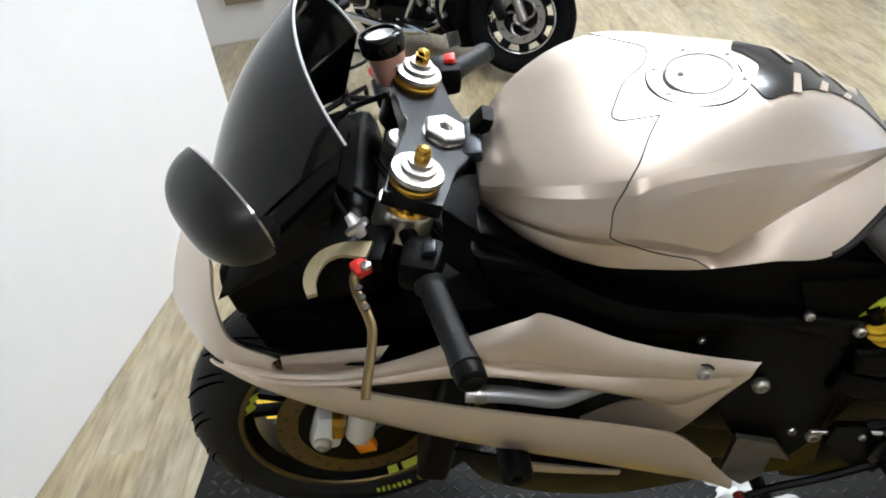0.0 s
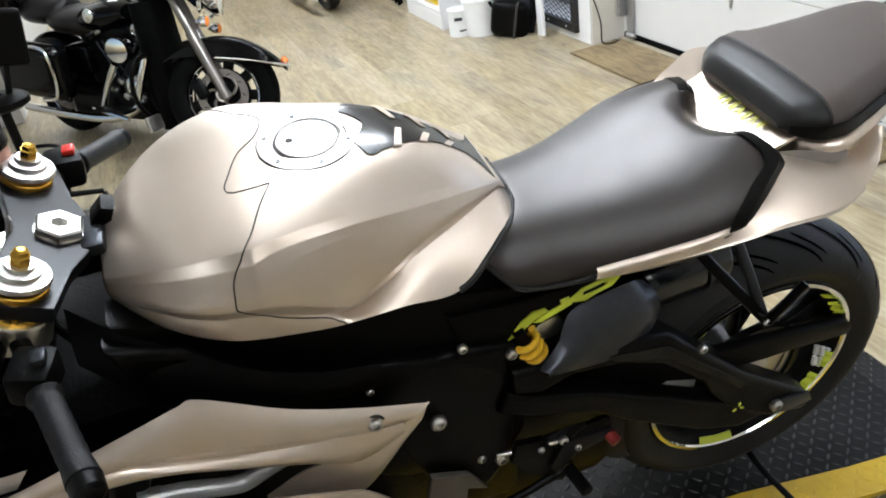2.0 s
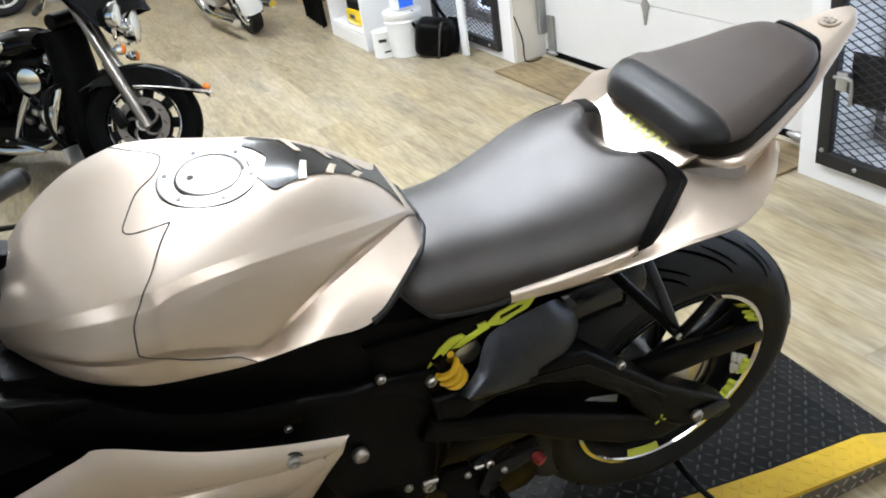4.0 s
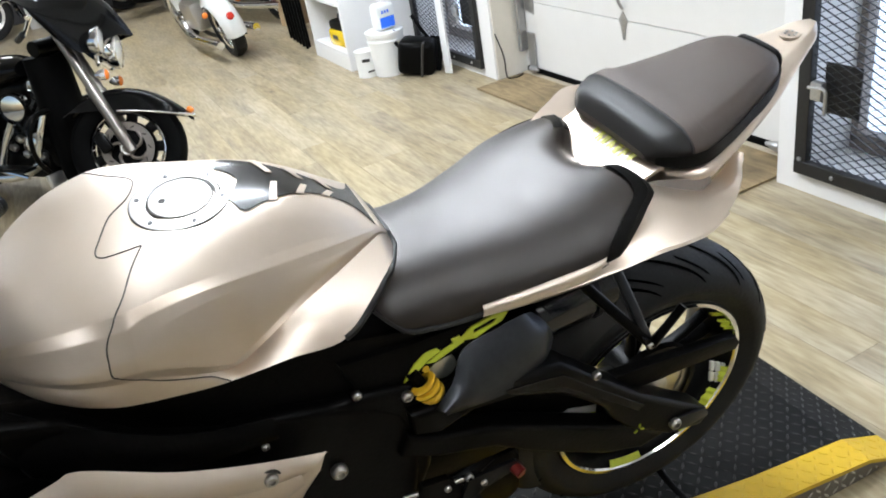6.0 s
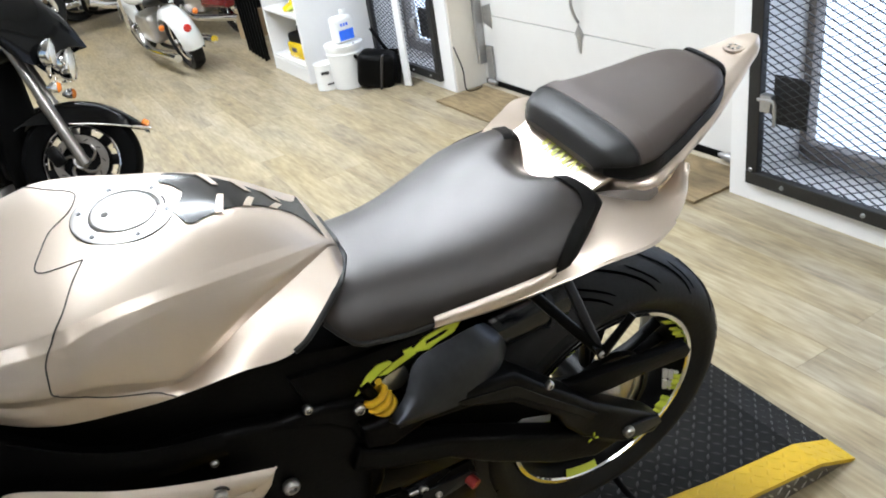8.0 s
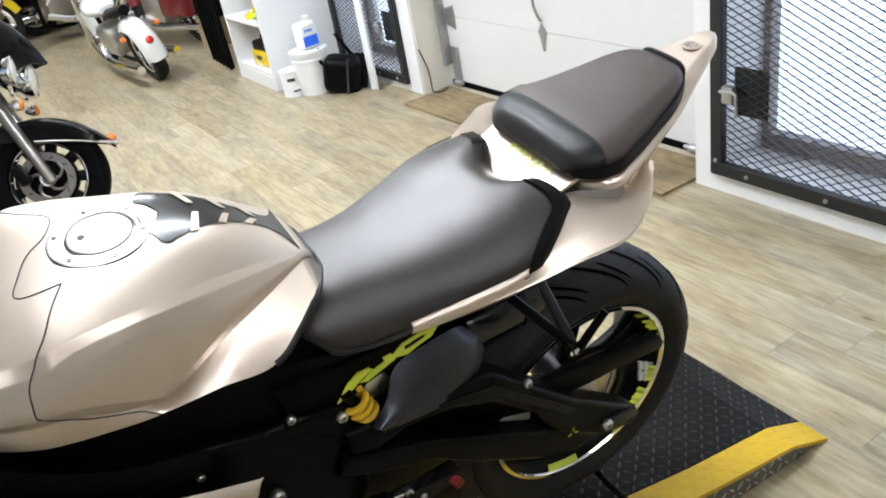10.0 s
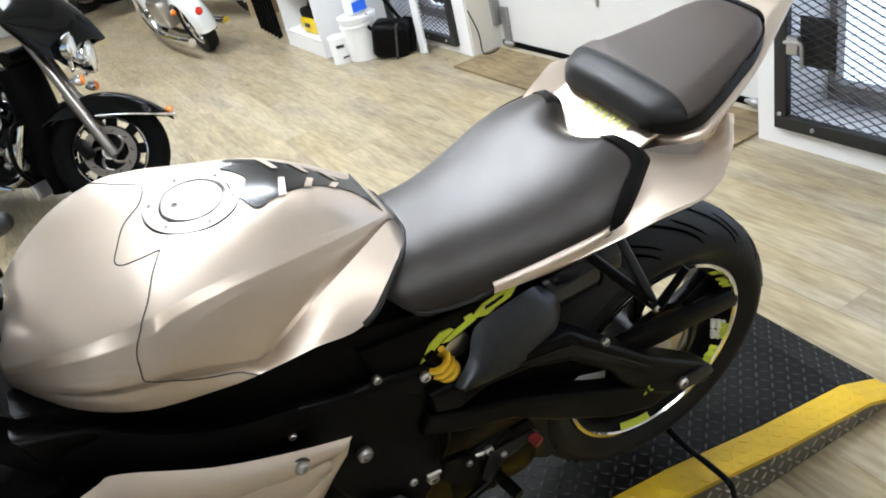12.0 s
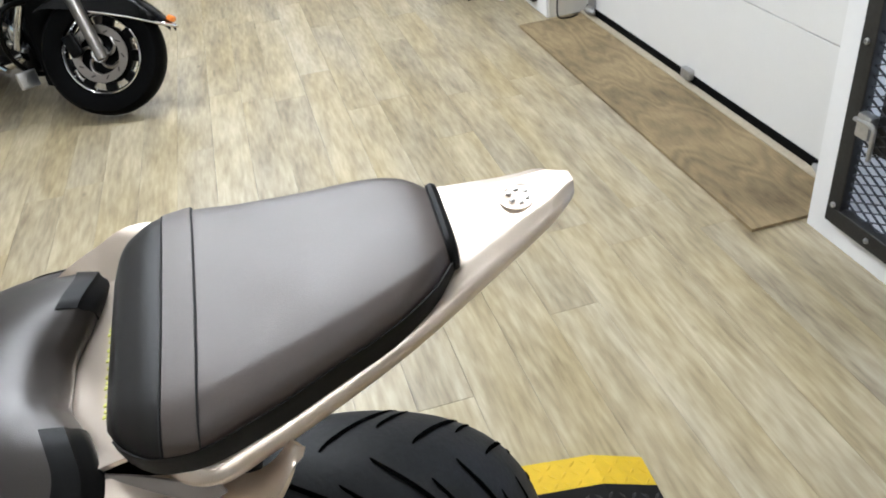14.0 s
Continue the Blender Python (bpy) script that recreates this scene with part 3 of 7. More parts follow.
def garage_door():
    t = thing("garage_door", pose(X_WALL + 0.22, 0, 0), "white sectional garage door, closed, with a black rubber seal", "garage door", kind="structure")
    sec = 0.50
    for i in range(5):
        z = 0.045 + (sec * i - 0.09 if i else 0)
        part("panel", box((0.022, (Y_DOOR0 + Y_DOOR1) / 2, z + (sec if i else sec - 0.09) / 2), (0.044, Y_DOOR1 - Y_DOOR0 - 0.06, (sec if i else sec - 0.09) - 0.003), 0.0025), M_DOOR, t)
    part("bottom_seal", box((0.015, (Y_DOOR0 + Y_DOOR1) / 2, 0.022), (0.05, Y_DOOR1 - Y_DOOR0 - 0.07, 0.050), 0.010), M_TYREBLK, t, "black rubber seal")
    part("threshold", box((-0.015, (Y_DOOR0 + Y_DOOR1) / 2, 0.008), (0.060, Y_DOOR1 - Y_DOOR0 - 0.07, 0.016), 0.002), M_SILL, t, "pale worn threshold strip")
    for yy, s in ((Y_DOOR0 + 0.05, 1), (Y_DOOR1 - 0.05, -1)):
        part("track", box((-0.03, yy, 1.3), (0.055, 0.03, 2.3), 0.006), M_GALV, t, "galvanised steel track")
        part("corner_bracket", box((-0.012, yy + 0.07 * s, 0.16), (0.012, 0.07, 0.22), 0.003), M_GALV, t, "galvanised bracket")
        part("roller", lathe((-0.045, yy + 0.11 * s, 0.055), (0, s, 0), [(-0.03, 0.008), (-0.02, 0.02), (0.0, 0.022), (0.02, 0.02), (0.06, 0.008)], 12), M_GALV, t)
        for zz in (0.455, 0.955):
            bm = slab([(-0.045, -0.05), (0.045, -0.075), (0.05, 0), (0.045, 0.075), (-0.045, 0.05)], -0.006, 0.0, 0.002)
            for v in bm.verts:
                v.co = Vector((v.co.y - 0.001, yy + 0.07 * s + v.co.x * s, zz + v.co.z))
            part("hinge", bm, M_GALV, t, "galvanised hinge")
    # hinges at the middle, lift handle
    for zz in (0.455,):
        for yy in (2.35,):
            bm = slab([(-0.035, 0.0), (0.0, 0.05), (0.035, 0.0), (0.018, -0.03), (0.006, -0.10), (-0.006, -0.10), (-0.018, -0.03)], -0.006, 0, 0.002)
            for v in bm.verts:
                v.co = Vector((v.co.y - 0.002, yy + v.co.x, zz + v.co.z))
            part("hinge_plate", bm, M_GALV, t, "pointed galvanised hinge plate")
            part("handle", tube([(-0.006, yy, zz + 0.06), (-0.03, yy, zz + 0.10), (-0.045, yy + 0.005, zz + 0.16), (-0.03, yy + 0.01, zz + 0.21), (-0.004, yy + 0.01, zz + 0.235)], 0.008), M_GALV, t, "steel lift handle")
    part("slide_bolt", box((-0.02, Y_DOOR0 + 0.11, 0.80), (0.03, 0.16, 0.035), 0.006), M_GALV, t, "steel slide bolt")
    part("bottom_bracket", box((-0.02, 2.24, 0.055), (0.03, 0.07, 0.045), 0.006), M_GALV, t, "small steel bracket")
    return t


garage_door()
for nm, yy in (("trim_1", Y_DOOR0 + 0.004), ("trim_2", Y_DOOR1 - 0.004)):
    tagged(mesh_ob(nm, box((X_WALL + 0.16, yy, 1.2), (0.30, 0.012, 2.4), 0.002), M_JAMB), "cream painted door jamb", "trim", kind="structure")

mat_ply = tagged(mesh_ob("plywood_mat", slab([(2.475, 1.16), (2.833, 1.16), (2.833, 3.30), (2.475, 3.30)], 0.002, 0.014, 0.002, axis="z"), M_PLY), "worn brown plywood strip along the garage door", "plywood strip")

# ---- the sport motorcycle ----
BIKE_M = pose(0.0091, 0.1868, 0.18, 11.0, 0, -2.8)
bike = thing("sport_motorcycle", BIKE_M, "champagne silver sport motorcycle with black frame and lime decals", "motorcycle")


def both(name, fn, material, parent=None, label="", **k):
    """The same part on the left and on the right."""
    return [part(name, fn(), material, parent or bike, label, **k), part(name, mirror_y(fn()), material, parent or bike, label, **k)]


# fuel tank
TANK_Y = curve((0.03, 0.10, 0.20, 0.30, 0.50, 0.56), (0.0, -0.010, -0.020, -0.025, -0.029, -0.029))
TANK_TOP = curve((0.036, 0.085, 0.14, 0.205, 0.26, 0.32, 0.37, 0.42, 0.465, 0.518), (0.940, 0.979, 1.007, 1.024, 1.031, 1.032, 1.029, 1.013, 0.985, 0.940))
# creases of the flank from the shoulder to the hem: half width and height along the tank
CREASES = (
    (curve((0.127, 0.201, 0.260, 0.322, 0.390, 0.465, 0.518), (0.132, 0.156, 0.146, 0.13, 0.107, 0.081, 0.058)),
     curve((0.127, 0.201, 0.260, 0.322, 0.390, 0.465, 0.518), (0.983, 1.007, 1.009, 1, 0.986, 0.963, 0.938))),
    (curve((0.149, 0.200, 0.226, 0.286, 0.385, 0.461, 0.518), (0.156, 0.169, 0.162, 0.149, 0.121, 0.093, 0.0605)),
     curve((0.149, 0.200, 0.226, 0.286, 0.385, 0.461, 0.518), (0.97, 0.993, 0.998, 0.997, 0.979, 0.959, 0.9365))),
    (curve((0.149, 0.200, 0.232, 0.283, 0.348, 0.396, 0.460, 0.518), (0.166, 0.177, 0.169, 0.156, 0.137, 0.123, 0.099, 0.062)),
     curve((0.149, 0.200, 0.232, 0.283, 0.348, 0.396, 0.460, 0.518), (0.958, 0.97, 0.982, 0.986, 0.975, 0.965, 0.949, 0.935))),
    (curve((0.127, 0.183, 0.237, 0.282, 0.294, 0.306, 0.340, 0.388, 0.456, 0.518), (0.16, 0.181, 0.18, 0.176, 0.172, 0.166, 0.155, 0.136, 0.103, 0.064)),
     curve((0.127, 0.183, 0.237, 0.282, 0.294, 0.306, 0.340, 0.388, 0.456, 0.518), (0.933, 0.948, 0.934, 0.912, 0.905, 0.906, 0.918, 0.934, 0.94, 0.933))),
    (curve((0.180, 0.273, 0.295, 0.338, 0.387, 0.456, 0.518), (0.172, 0.162, 0.152, 0.135, 0.115, 0.087, 0.061)),
     curve((0.180, 0.273, 0.295, 0.338, 0.387, 0.456, 0.518), (0.936, 0.893, 0.881, 0.887, 0.901, 0.914, 0.926))),
    (curve((0.135, 0.169, 0.227, 0.280, 0.297, 0.358, 0.431, 0.443, 0.478, 0.518), (0.157, 0.166, 0.172, 0.17, 0.17, 0.161, 0.149, 0.145, 0.126, 0.098)),
     curve((0.135, 0.169, 0.227, 0.280, 0.297, 0.358, 0.431, 0.443, 0.478, 0.518), (0.89, 0.89, 0.886, 0.878, 0.878, 0.871, 0.859, 0.861, 0.877, 0.896))),
)
FRONT_W = curve((0.036, 0.06, 0.085, 0.127, 0.165, 0.205), (0.40, 0.565, 0.70, 0.865, 0.955, 1.0))
FRONT_HEM = curve((0.036, 0.07, 0.11, 0.16, 0.205), (0.905, 0.899, 0.893, 0.889, 0.8876))
TANK_S = (0.50, 0.60, 0.70, 0.80, 0.88, 1.0)


def ramp01(a, b, x):
    t = min(max((x - a) / (b - a), 0), 1)
    return t * t * (3 - 2 * t)


def tank_half(x, a):
    """Half width and height of the tank's section; a from 0 (top) to 1 (hem): drawn in towards the front."""
    if x >= 0.205:
        return crease_half(x, a)
    h, z = crease_half(0.205, a)
    t0, b0 = crease_half(0.205, 0.0)[1], crease_half(0.205, 1.0)[1]
    return h * FRONT_W(x), FRONT_HEM(x) + (z - b0) / (t0 - b0) * (TANK_TOP(x) - FRONT_HEM(x))


def crease_half(x, a):
    ha, za = CREASES[0][0](x), CREASES[0][1](x)
    if a <= 0.5:
        f = a / 0.5
        t = TANK_TOP(x)
        ridge = 0.002 * math.exp(-((f - 0.55) / 0.16) ** 2) * ramp01(0.04, 0.09, x) * (1 - ramp01(0.15, 0.25, x))
        return ha * f, t + (za - t) * f ** 2.9 + ridge
    lo = 0.5
    for k, hi in enumerate(TANK_S[1:]):
        if a <= hi + 1e-9:
            f = (a - lo) / (hi - lo)
            (h0, z0), (h1, z1) = [(c[0](x), c[1](x)) for c in CREASES[k:k + 2]]
            swell = 0.0022 * math.sin(math.pi * f) * ramp01(0.05, 0.12, x) * (1 - ramp01(0.44, 0.51, x)) if k in (2, 4) else 0.0
            return h0 + (h1 - h0) * f + swell, z0 + (z1 - z0) * f + swell * 0.5
        lo = hi


def tank_at(x, s, out=0.0):
    """A point of the tank's skin; s from -1 (left hem) over 0 (top) to 1."""
    xe = min(x, 0.518)
    a = min(abs(s), 1.0)
    h, z = tank_half(xe, a)
    sg = -1 if s < 0 else 1
    # past the tail of the flank the skin turns down to the seat
    k = (x - xe) / 0.024
    h *= 1 - 0.50 * k ** 1.7
    z += (0.897 - z) * 0.92 * k ** 1.5
    p = Vector((x, sg * h + TANK_Y(x), z))
    if out:
        e = 0.012
        h1, z1 = tank_half(xe, min(a + e, 1))
        h0, z0 = tank_half(xe, max(a - e, 0))
        n = Vector((0, -(z1 - z0) * sg, h1 - h0))
        p += n.normalized() * out if n.length > 1e-9 else Vector((0, 0, out))
    return p


def tank_skin():
    half = [0.5 * j / 26 for j in range(26)]
    lo = 0.5
    for hi in TANK_S[1:]:
        half += [lo + (hi - lo) * f for f in (0, 0.09, 0.3, 0.5, 0.7, 0.91)]
        lo = hi
    half.append(1.0)
    rows = []
    for i in range(151):
        x = 0.036 + 0.506 * i / 150
        row = [tank_at(x, -v) for v in reversed(half)] + [tank_at(x, v) for v in half[1:]]
        l, r = row[0], row[-1]
        rows.append([l + Vector((0, 0.030, -0.016))] + row + [r + Vector((0, -0.030, -0.016))])
    return rings(rows)


tank = part("fuel_tank", tank_skin(), M_PAINT, bike, angle=50)


def tank_line(name, pts, r, material, label="", out=0.0):
    P = smooth_path([(x, s, 0) for x, s in pts], 10)
    return part(name, tube([tank_at(p.x, p.y, out) for p in P], r, 6, 1), material, tank, label)


# front cover seam, left and right, and hem
tank_line("seam", [(0.215, 0.42), (0.229, 0.350), (0.252, 0.27), (0.258, 0.200), (0.246, 0.087), (0.221, 0.000), (0.205, -0.113), (0.197, -0.188), (0.203, -0.226), (0.221, -0.240), (0.246, -0.250)], 0.0009, M_SEAM, out=0.0002)
tank_line("seam", [(0.246, -0.250), (0.229, -0.338), (0.213, -0.438), (0.200, -0.500), (0.193, -0.560), (0.181, -0.650), (0.177, -0.725), (0.175, -0.785), (0.180, -0.80)], 0.0009, M_SEAM, out=0.0003)
tank_line("seam", [(0.180, -0.81), (0.205, -0.887), (0.262, -0.905), (0.278, -0.95), (0.286, -0.995)], 0.0008, M_SEAM, out=0.0003)
tank_line("seam", [(0.215, 0.42), (0.203, 0.49), (0.193, 0.560), (0.181, 0.650), (0.177, 0.725), (0.175, 0.785)], 0.0009, M_SEAM, out=0.0003)
# filler cap
cap_c, cap_n = tank_at(0.302, -0.045, 0.0010), Vector((0.012, -0.070, 1)).normalized()
cap_u = cap_n.cross(Vector((0, 1, 0))).normalized()
cap_w = cap_n.cross(cap_u)
cap_at = lambda r, a, h=0.0: cap_c + (cap_u * math.cos(a) - cap_w * math.sin(a)) * r + cap_n * h
cap = part("filler_cap", lathe(cap_c - cap_n * 0.004, cap_n, [(0, 0.0585), (0.0036, 0.0585), (0.0046, 0.0572), (0.0046, 0.0425), (0.0036, 0.0415), (0.0030, 0.0395), (0.0030, 0.0385), (0.0048, 0.0375), (0.0056, 0.035), (0.0060, 0.0)], 64, caps=True), M_CAP, tank, "satin silver filler cap")
for i in range(6):
    part("cap_bolt", lathe(cap_at(0.050, i * math.pi / 3 + 0.4, 0.0002), cap_n, [(0, 0.0030), (0.0012, 0.0028), (0.0012, 0.0016), (0.0002, 0.0014)], 12), M_DARKALU, cap, "small dark cap bolt")
for rr, hh in ((0.0587, -0.0014), (0.0390, -0.0010)):
    part("cap_seam", tube([cap_at(rr, 2 * math.pi * i / 56, hh) for i in range(57)], 0.0006, 6, 1), M_SEAM, cap)
part("keyhole", lathe(cap_at(0.020, 0.12, 0.0016), cap_n, [(0, 0.0042), (0.0008, 0.0040), (0.0004, 0.0)], 16), M_SEAM, cap, "dark keyhole")
part("flap_line", tube([cap_at(math.hypot(0.014, k), math.pi + math.atan2(k, 0.014), 0.0018) for k in (-0.007, 0.0, 0.007)], 0.0006, 6, 2), M_SEAM, cap)
part("flap_slot", tube([cap_at(0.047, math.pi + a, 0.0006) for a in (-0.16, -0.05, 0.05, 0.16)], 0.0013, 6, 3), M_SEAM, cap)

# tank pad
PAD_L = curve((0.352, 0.362, 0.383, 0.40, 0.443, 0.483, 0.500, 0.512, 0.520), (-0.20, -0.262, -0.250, -0.225, -0.155, -0.125, -0.15, -0.28, -0.50))
PAD_R = curve((0.352, 0.362, 0.383, 0.40, 0.443, 0.483, 0.500, 0.512, 0.520), (0.20, 0.262, 0.250, 0.225, 0.155, 0.125, 0.15, 0.28, 0.50))
PAD_F = curve((0, 0.10, 0.25, 0.40, 0.50, 0.60, 0.75, 0.90, 1.0), (0.360, 0.352, 0.358, 0.368, 0.372, 0.368, 0.358, 0.352, 0.360))


def pad_at(u, v):
    x = PAD_F(v) + (0.519 - PAD_F(v)) * u
    return tank_at(x, PAD_L(x) + (PAD_R(x) - PAD_L(x)) * v, 0.0018)


pad = part("tank_pad", sheet(pad_at, 34, 24, 0.001), M_BLACKPAD, tank, "glossy black tank pad with silver slots")
for i, (xx, deep) in enumerate(((0.401, 0.165), (0.437, 0.12), (0.470, 0.10))):
    for edge, sg in ((PAD_L, 1), (PAD_R, -1)):
        f = lambda u, v, xx=xx, sg=sg, deep=deep, edge=edge: tank_at(xx + (0.0095 - 0.002 * v) * (u - 0.5) + 0.012 * v, edge(xx) - sg * 0.014 + sg * (deep + 0.014) * v, 0.0028)
        part("pad_slot", sheet(f, 3, 8, 0.001), M_PAINT, pad)

# rider's seat
TAIL_Y = curve((0.5, 0.7, 0.9, 1.05, 1.2, 1.35), (-0.028, -0.026, -0.022, -0.018, -0.005, 0.006))
S_X = (0.486, 0.500, 0.520, 0.555, 0.59, 0.64, 0.72, 0.80, 0.86, 0.90, 0.935)
seat_t = curve(S_X, (0.858, 0.866, 0.871, 0.872, 0.870, 0.870, 0.881, 0.901, 0.911, 0.911, 0.906))
seat_w = curve(S_X, (0.096, 0.116, 0.125, 0.130, 0.133, 0.140, 0.158, 0.174, 0.179, 0.180, 0.180))
seat_b = curve(S_X, (0.838, 0.818, 0.808, 0.800, 0.796, 0.800, 0.816, 0.833, 0.829, 0.832, 0.846))
SEAT_END = curve((0, 0.15, 0.30, 0.50, 0.66, 0.72, 0.84, 1.0), (0.866, 0.868, 0.882, 0.896, 0.902, 0.900, 0.868, 0.822))


def seat_at(u, s, out=0.0):
    a = math.sin(min(abs(s), 1.0) * math.pi / 2)
    x = 0.486 + (SEAT_END(a) - 0.486) * u
    w, t, b = seat_w(x), seat_t(x), seat_b(x)
    dish = -0.036 * (1 - ramp01(0.02, 0.46, a)) * ramp01(0.815, 0.905, x)
    y = w * a
    z = t + (b - t) * (1 - max(0.0, 1 - a ** 2.9) ** 0.6) + dish
    back = ramp01(0.95, 1.0, u)
    z -= 0.006 * back * (1 - a)
    return Vector((x, (math.copysign(y, s) if s else 0.0) + TAIL_Y(x), z))


def seat_face(u, s):
    """The rear face of the seat, dropping from the edge of the lobes."""
    e = seat_at(1.0, s)
    a = abs(s)
    tuck = Vector((e.x - 0.004, TAIL_Y(e.x) + (e.y - TAIL_Y(e.x)) * (1 - 0.10 * a), e.z - 0.052 * (1 - ramp01(0.55, 1.0, a))))
    return e.lerp(tuck, u) + Vector((0.013, 0, 0.004)) * math.sin(math.pi * min(u + 0.1, 1)) * ramp01(0, 0.25, u)


def seat_skin():
    rows = [[seat_at(i / 70, -1 + 2 * j / 90) for j in range(91)] for i in range(71)]
    rows += [[seat_face(k / 8, -1 + 2 * j / 90) for j in range(91)] for k in range(1, 9)]
    return rings(rows)


seat = part("seat", seat_skin(), M_SEAT, bike, "dark grey-brown vinyl rider's seat", angle=80)
for sg in (-1, 1):
    def gusset(u, v, sg=sg):
        a = 0.24 + 0.755 * v
        if u < 0.3:
            u0 = 0.955 - 0.020 * ramp01(0.36, 0.64, a)
            p = seat_at(u0 + (1 - u0) * u / 0.3, sg * a)
        else:
            p = seat_face((u - 0.3) / 0.7, sg * a)
        return p + Vector((0.0034 * u, 0.0020 * sg * a, 0.0022 if sg < 0 else 0.0012))
    part("side_gusset", sheet(gusset, 14, 40, 0.0015), M_SEATSIDE, seat, "glossy black vinyl end panel")
part("hem", tube([seat_at(i / 12, -0.99) + Vector((0, -0.002, -0.002)) for i in range(13)], 0.004, 6, 2), M_PIPING, seat)

# passenger pad
P_X = (0.926, 0.936, 0.955, 0.99, 1.05, 1.11, 1.17, 1.182, 1.207, 1.229)
pp_t = curve(P_X, (0.916, 0.936, 0.947, 0.953, 0.958, 0.965, 0.972, 0.973, 0.973, 0.968))
pp_w = curve(P_X, (0.086, 0.104, 0.124, 0.134, 0.122, 0.105, 0.088, 0.083, 0.067, 0.042))
pp_b = curve(P_X, (0.908, 0.905, 0.903, 0.902, 0.906, 0.915, 0.927, 0.931, 0.938, 0.945))


def pp_at(x, s, out=0.0):
    a = abs(s)
    w, t, b = pp_w(x), pp_t(x), pp_b(x)
    y = (w + out) * (1 - (1 - min(a * 1.22, 1)) ** 1.75)
    z = t + out + (b - t) * (0.10 * min(a / 0.5, 1) ** 2 + 0.90 * max(0, (a - 0.45) / 0.55) ** 1.5)
    return Vector((x, (math.copysign(y, s) if s else 0.0) + TAIL_Y(x), z))


pillion = part("passenger_pad", rings([[pp_at(0.926 + 0.303 * i / 60, -1 + 2 * j / 60) for j in range(61)] for i in range(61)]), M_PILLION, bike, "dark brown vinyl passenger pad with piping", angle=70)
fr = lambda j: 0.980 - 0.010 * j * j
part("front_panel", sheet(lambda u, v: pp_at(0.9265 + (fr(-0.95 + 1.9 * v) - 0.9265) * u, -0.95 + 1.9 * v, 0.0010), 12, 40, 0.0010), M_PADFRONT, pillion, "glossy black front of the passenger pad")
part("piping", tube([pp_at(fr(j / 14), j / 14 * 0.97, 0.0012) for j in range(-14, 15)], 0.0013, 6, 2), M_PIPING, pillion)
part("stitched_band", sheet(lambda u, v: pp_at(fr(-0.95 + 1.9 * v) + 0.028 - 0.026 * u, -0.95 + 1.9 * v, 0.0014), 3, 32, 0.0014), M_PILLION, pillion)
part("rear_seam", tube([pp_at(fr(j / 14) + 0.0285, j / 14 * 0.96, 0.0010) for j in range(-14, 15)], 0.0012, 6, 2), M_PIPING, pillion)
part("stitch", tube([pp_at(fr(j / 14) + 0.0135, j / 14 * 0.95, 0.0016) for j in range(-14, 15)], 0.0007, 5, 2), M_PIPING, pillion)
for sg in (-1, 1):
    part("side_gusset", sheet(lambda u, v, sg=sg: pp_at(0.934 + 0.293 * u, sg * (0.80 - 0.04 * u + (0.195 + 0.04 * u) * v), 0.0018), 30, 5, 0.0014), M_SEATSIDE, pillion, "black vinyl side band")

part("end_band", tube([pp_at(1.227, j / 12 * 0.94, 0.001) for j in range(-12, 13)], 0.0055, 8, 2), M_SEATSIDE, pillion, "black rear edge band")

# tail cowl: the upper tail round the pad, tapering to the tip
C_X = (0.950, 0.972, 0.996, 1.05, 1.10, 1.18, 1.25, 1.31, 1.326, 1.352)
cw_w = curve(C_X, (0.100, 0.128, 0.141, 0.131, 0.117, 0.093, 0.064, 0.038, 0.032, 0.010))
cw_t = curve(C_X, (0.888, 0.893, 0.897, 0.905, 0.914, 0.930, 0.946, 0.961, 0.966, 0.969))
cw_b = curve(C_X, (0.846, 0.846, 0.848, 0.858, 0.869, 0.891, 0.914, 0.936, 0.945, 0.955))


def cowl_at(x, s):
    a = abs(s)
    w, t, b = cw_w(x), cw_t(x), cw_b(x)
    up = 0.006 * ramp01(1.10, 1.25, x)
    y = w * (1 - 0.25 * max(0, (a - 0.72) / 0.28) ** 2) if a > 0.72 else w * min(1, (a / 0.72)) ** 0.85
    z = t + (b - t) * max(0, (a - 0.66) / 0.34) ** 1.0 + up * (1 - ramp01(0.35, 0.68, a))
    return Vector((x, (math.copysign(y, s) if s else 0.0) + TAIL_Y(x), z))


tail = part("tail_cowl", rings([[cowl_at(0.950 + 0.400 * i / 60, -1 + 2 * j / 56) for j in range(57)] for i in range(61)]), M_PAINT, bike, "champagne silver tail cowl", angle=38)
em = cowl_at(1.300, 0.0)
part("emblem", lathe(em + Vector((0, 0, -0.001)), (-0.08, 0, 1), [(0, 0.018), (0.0032, 0.0175), (0.0036, 0.0145), (0.0026, 0.0135), (0.0026, 0.0)], 28), M_PAINT, tail, "round silver badge")
for i in range(6):
    a = i * 1.0472 + 0.5
    part("badge_stud", box(em + Vector((0.0088 * math.cos(a), 0.0088 * math.sin(a), 0.0025)), (0.0045, 0.0045, 0.002), 0.0008, (0, 0, math.degrees(a))), M_STEEL, tail)


# bowl between seat and pad, rising to both sides
def bowl(u, v):
    s = -1 + 2 * v
    x = 0.815 + 0.150 * u
    z = 0.836 + 0.070 * u ** 0.9 + 0.008 * abs(s) ** 2
    return Vector((x, (0.092 + 0.020 * u) * s + TAIL_Y(x), z))


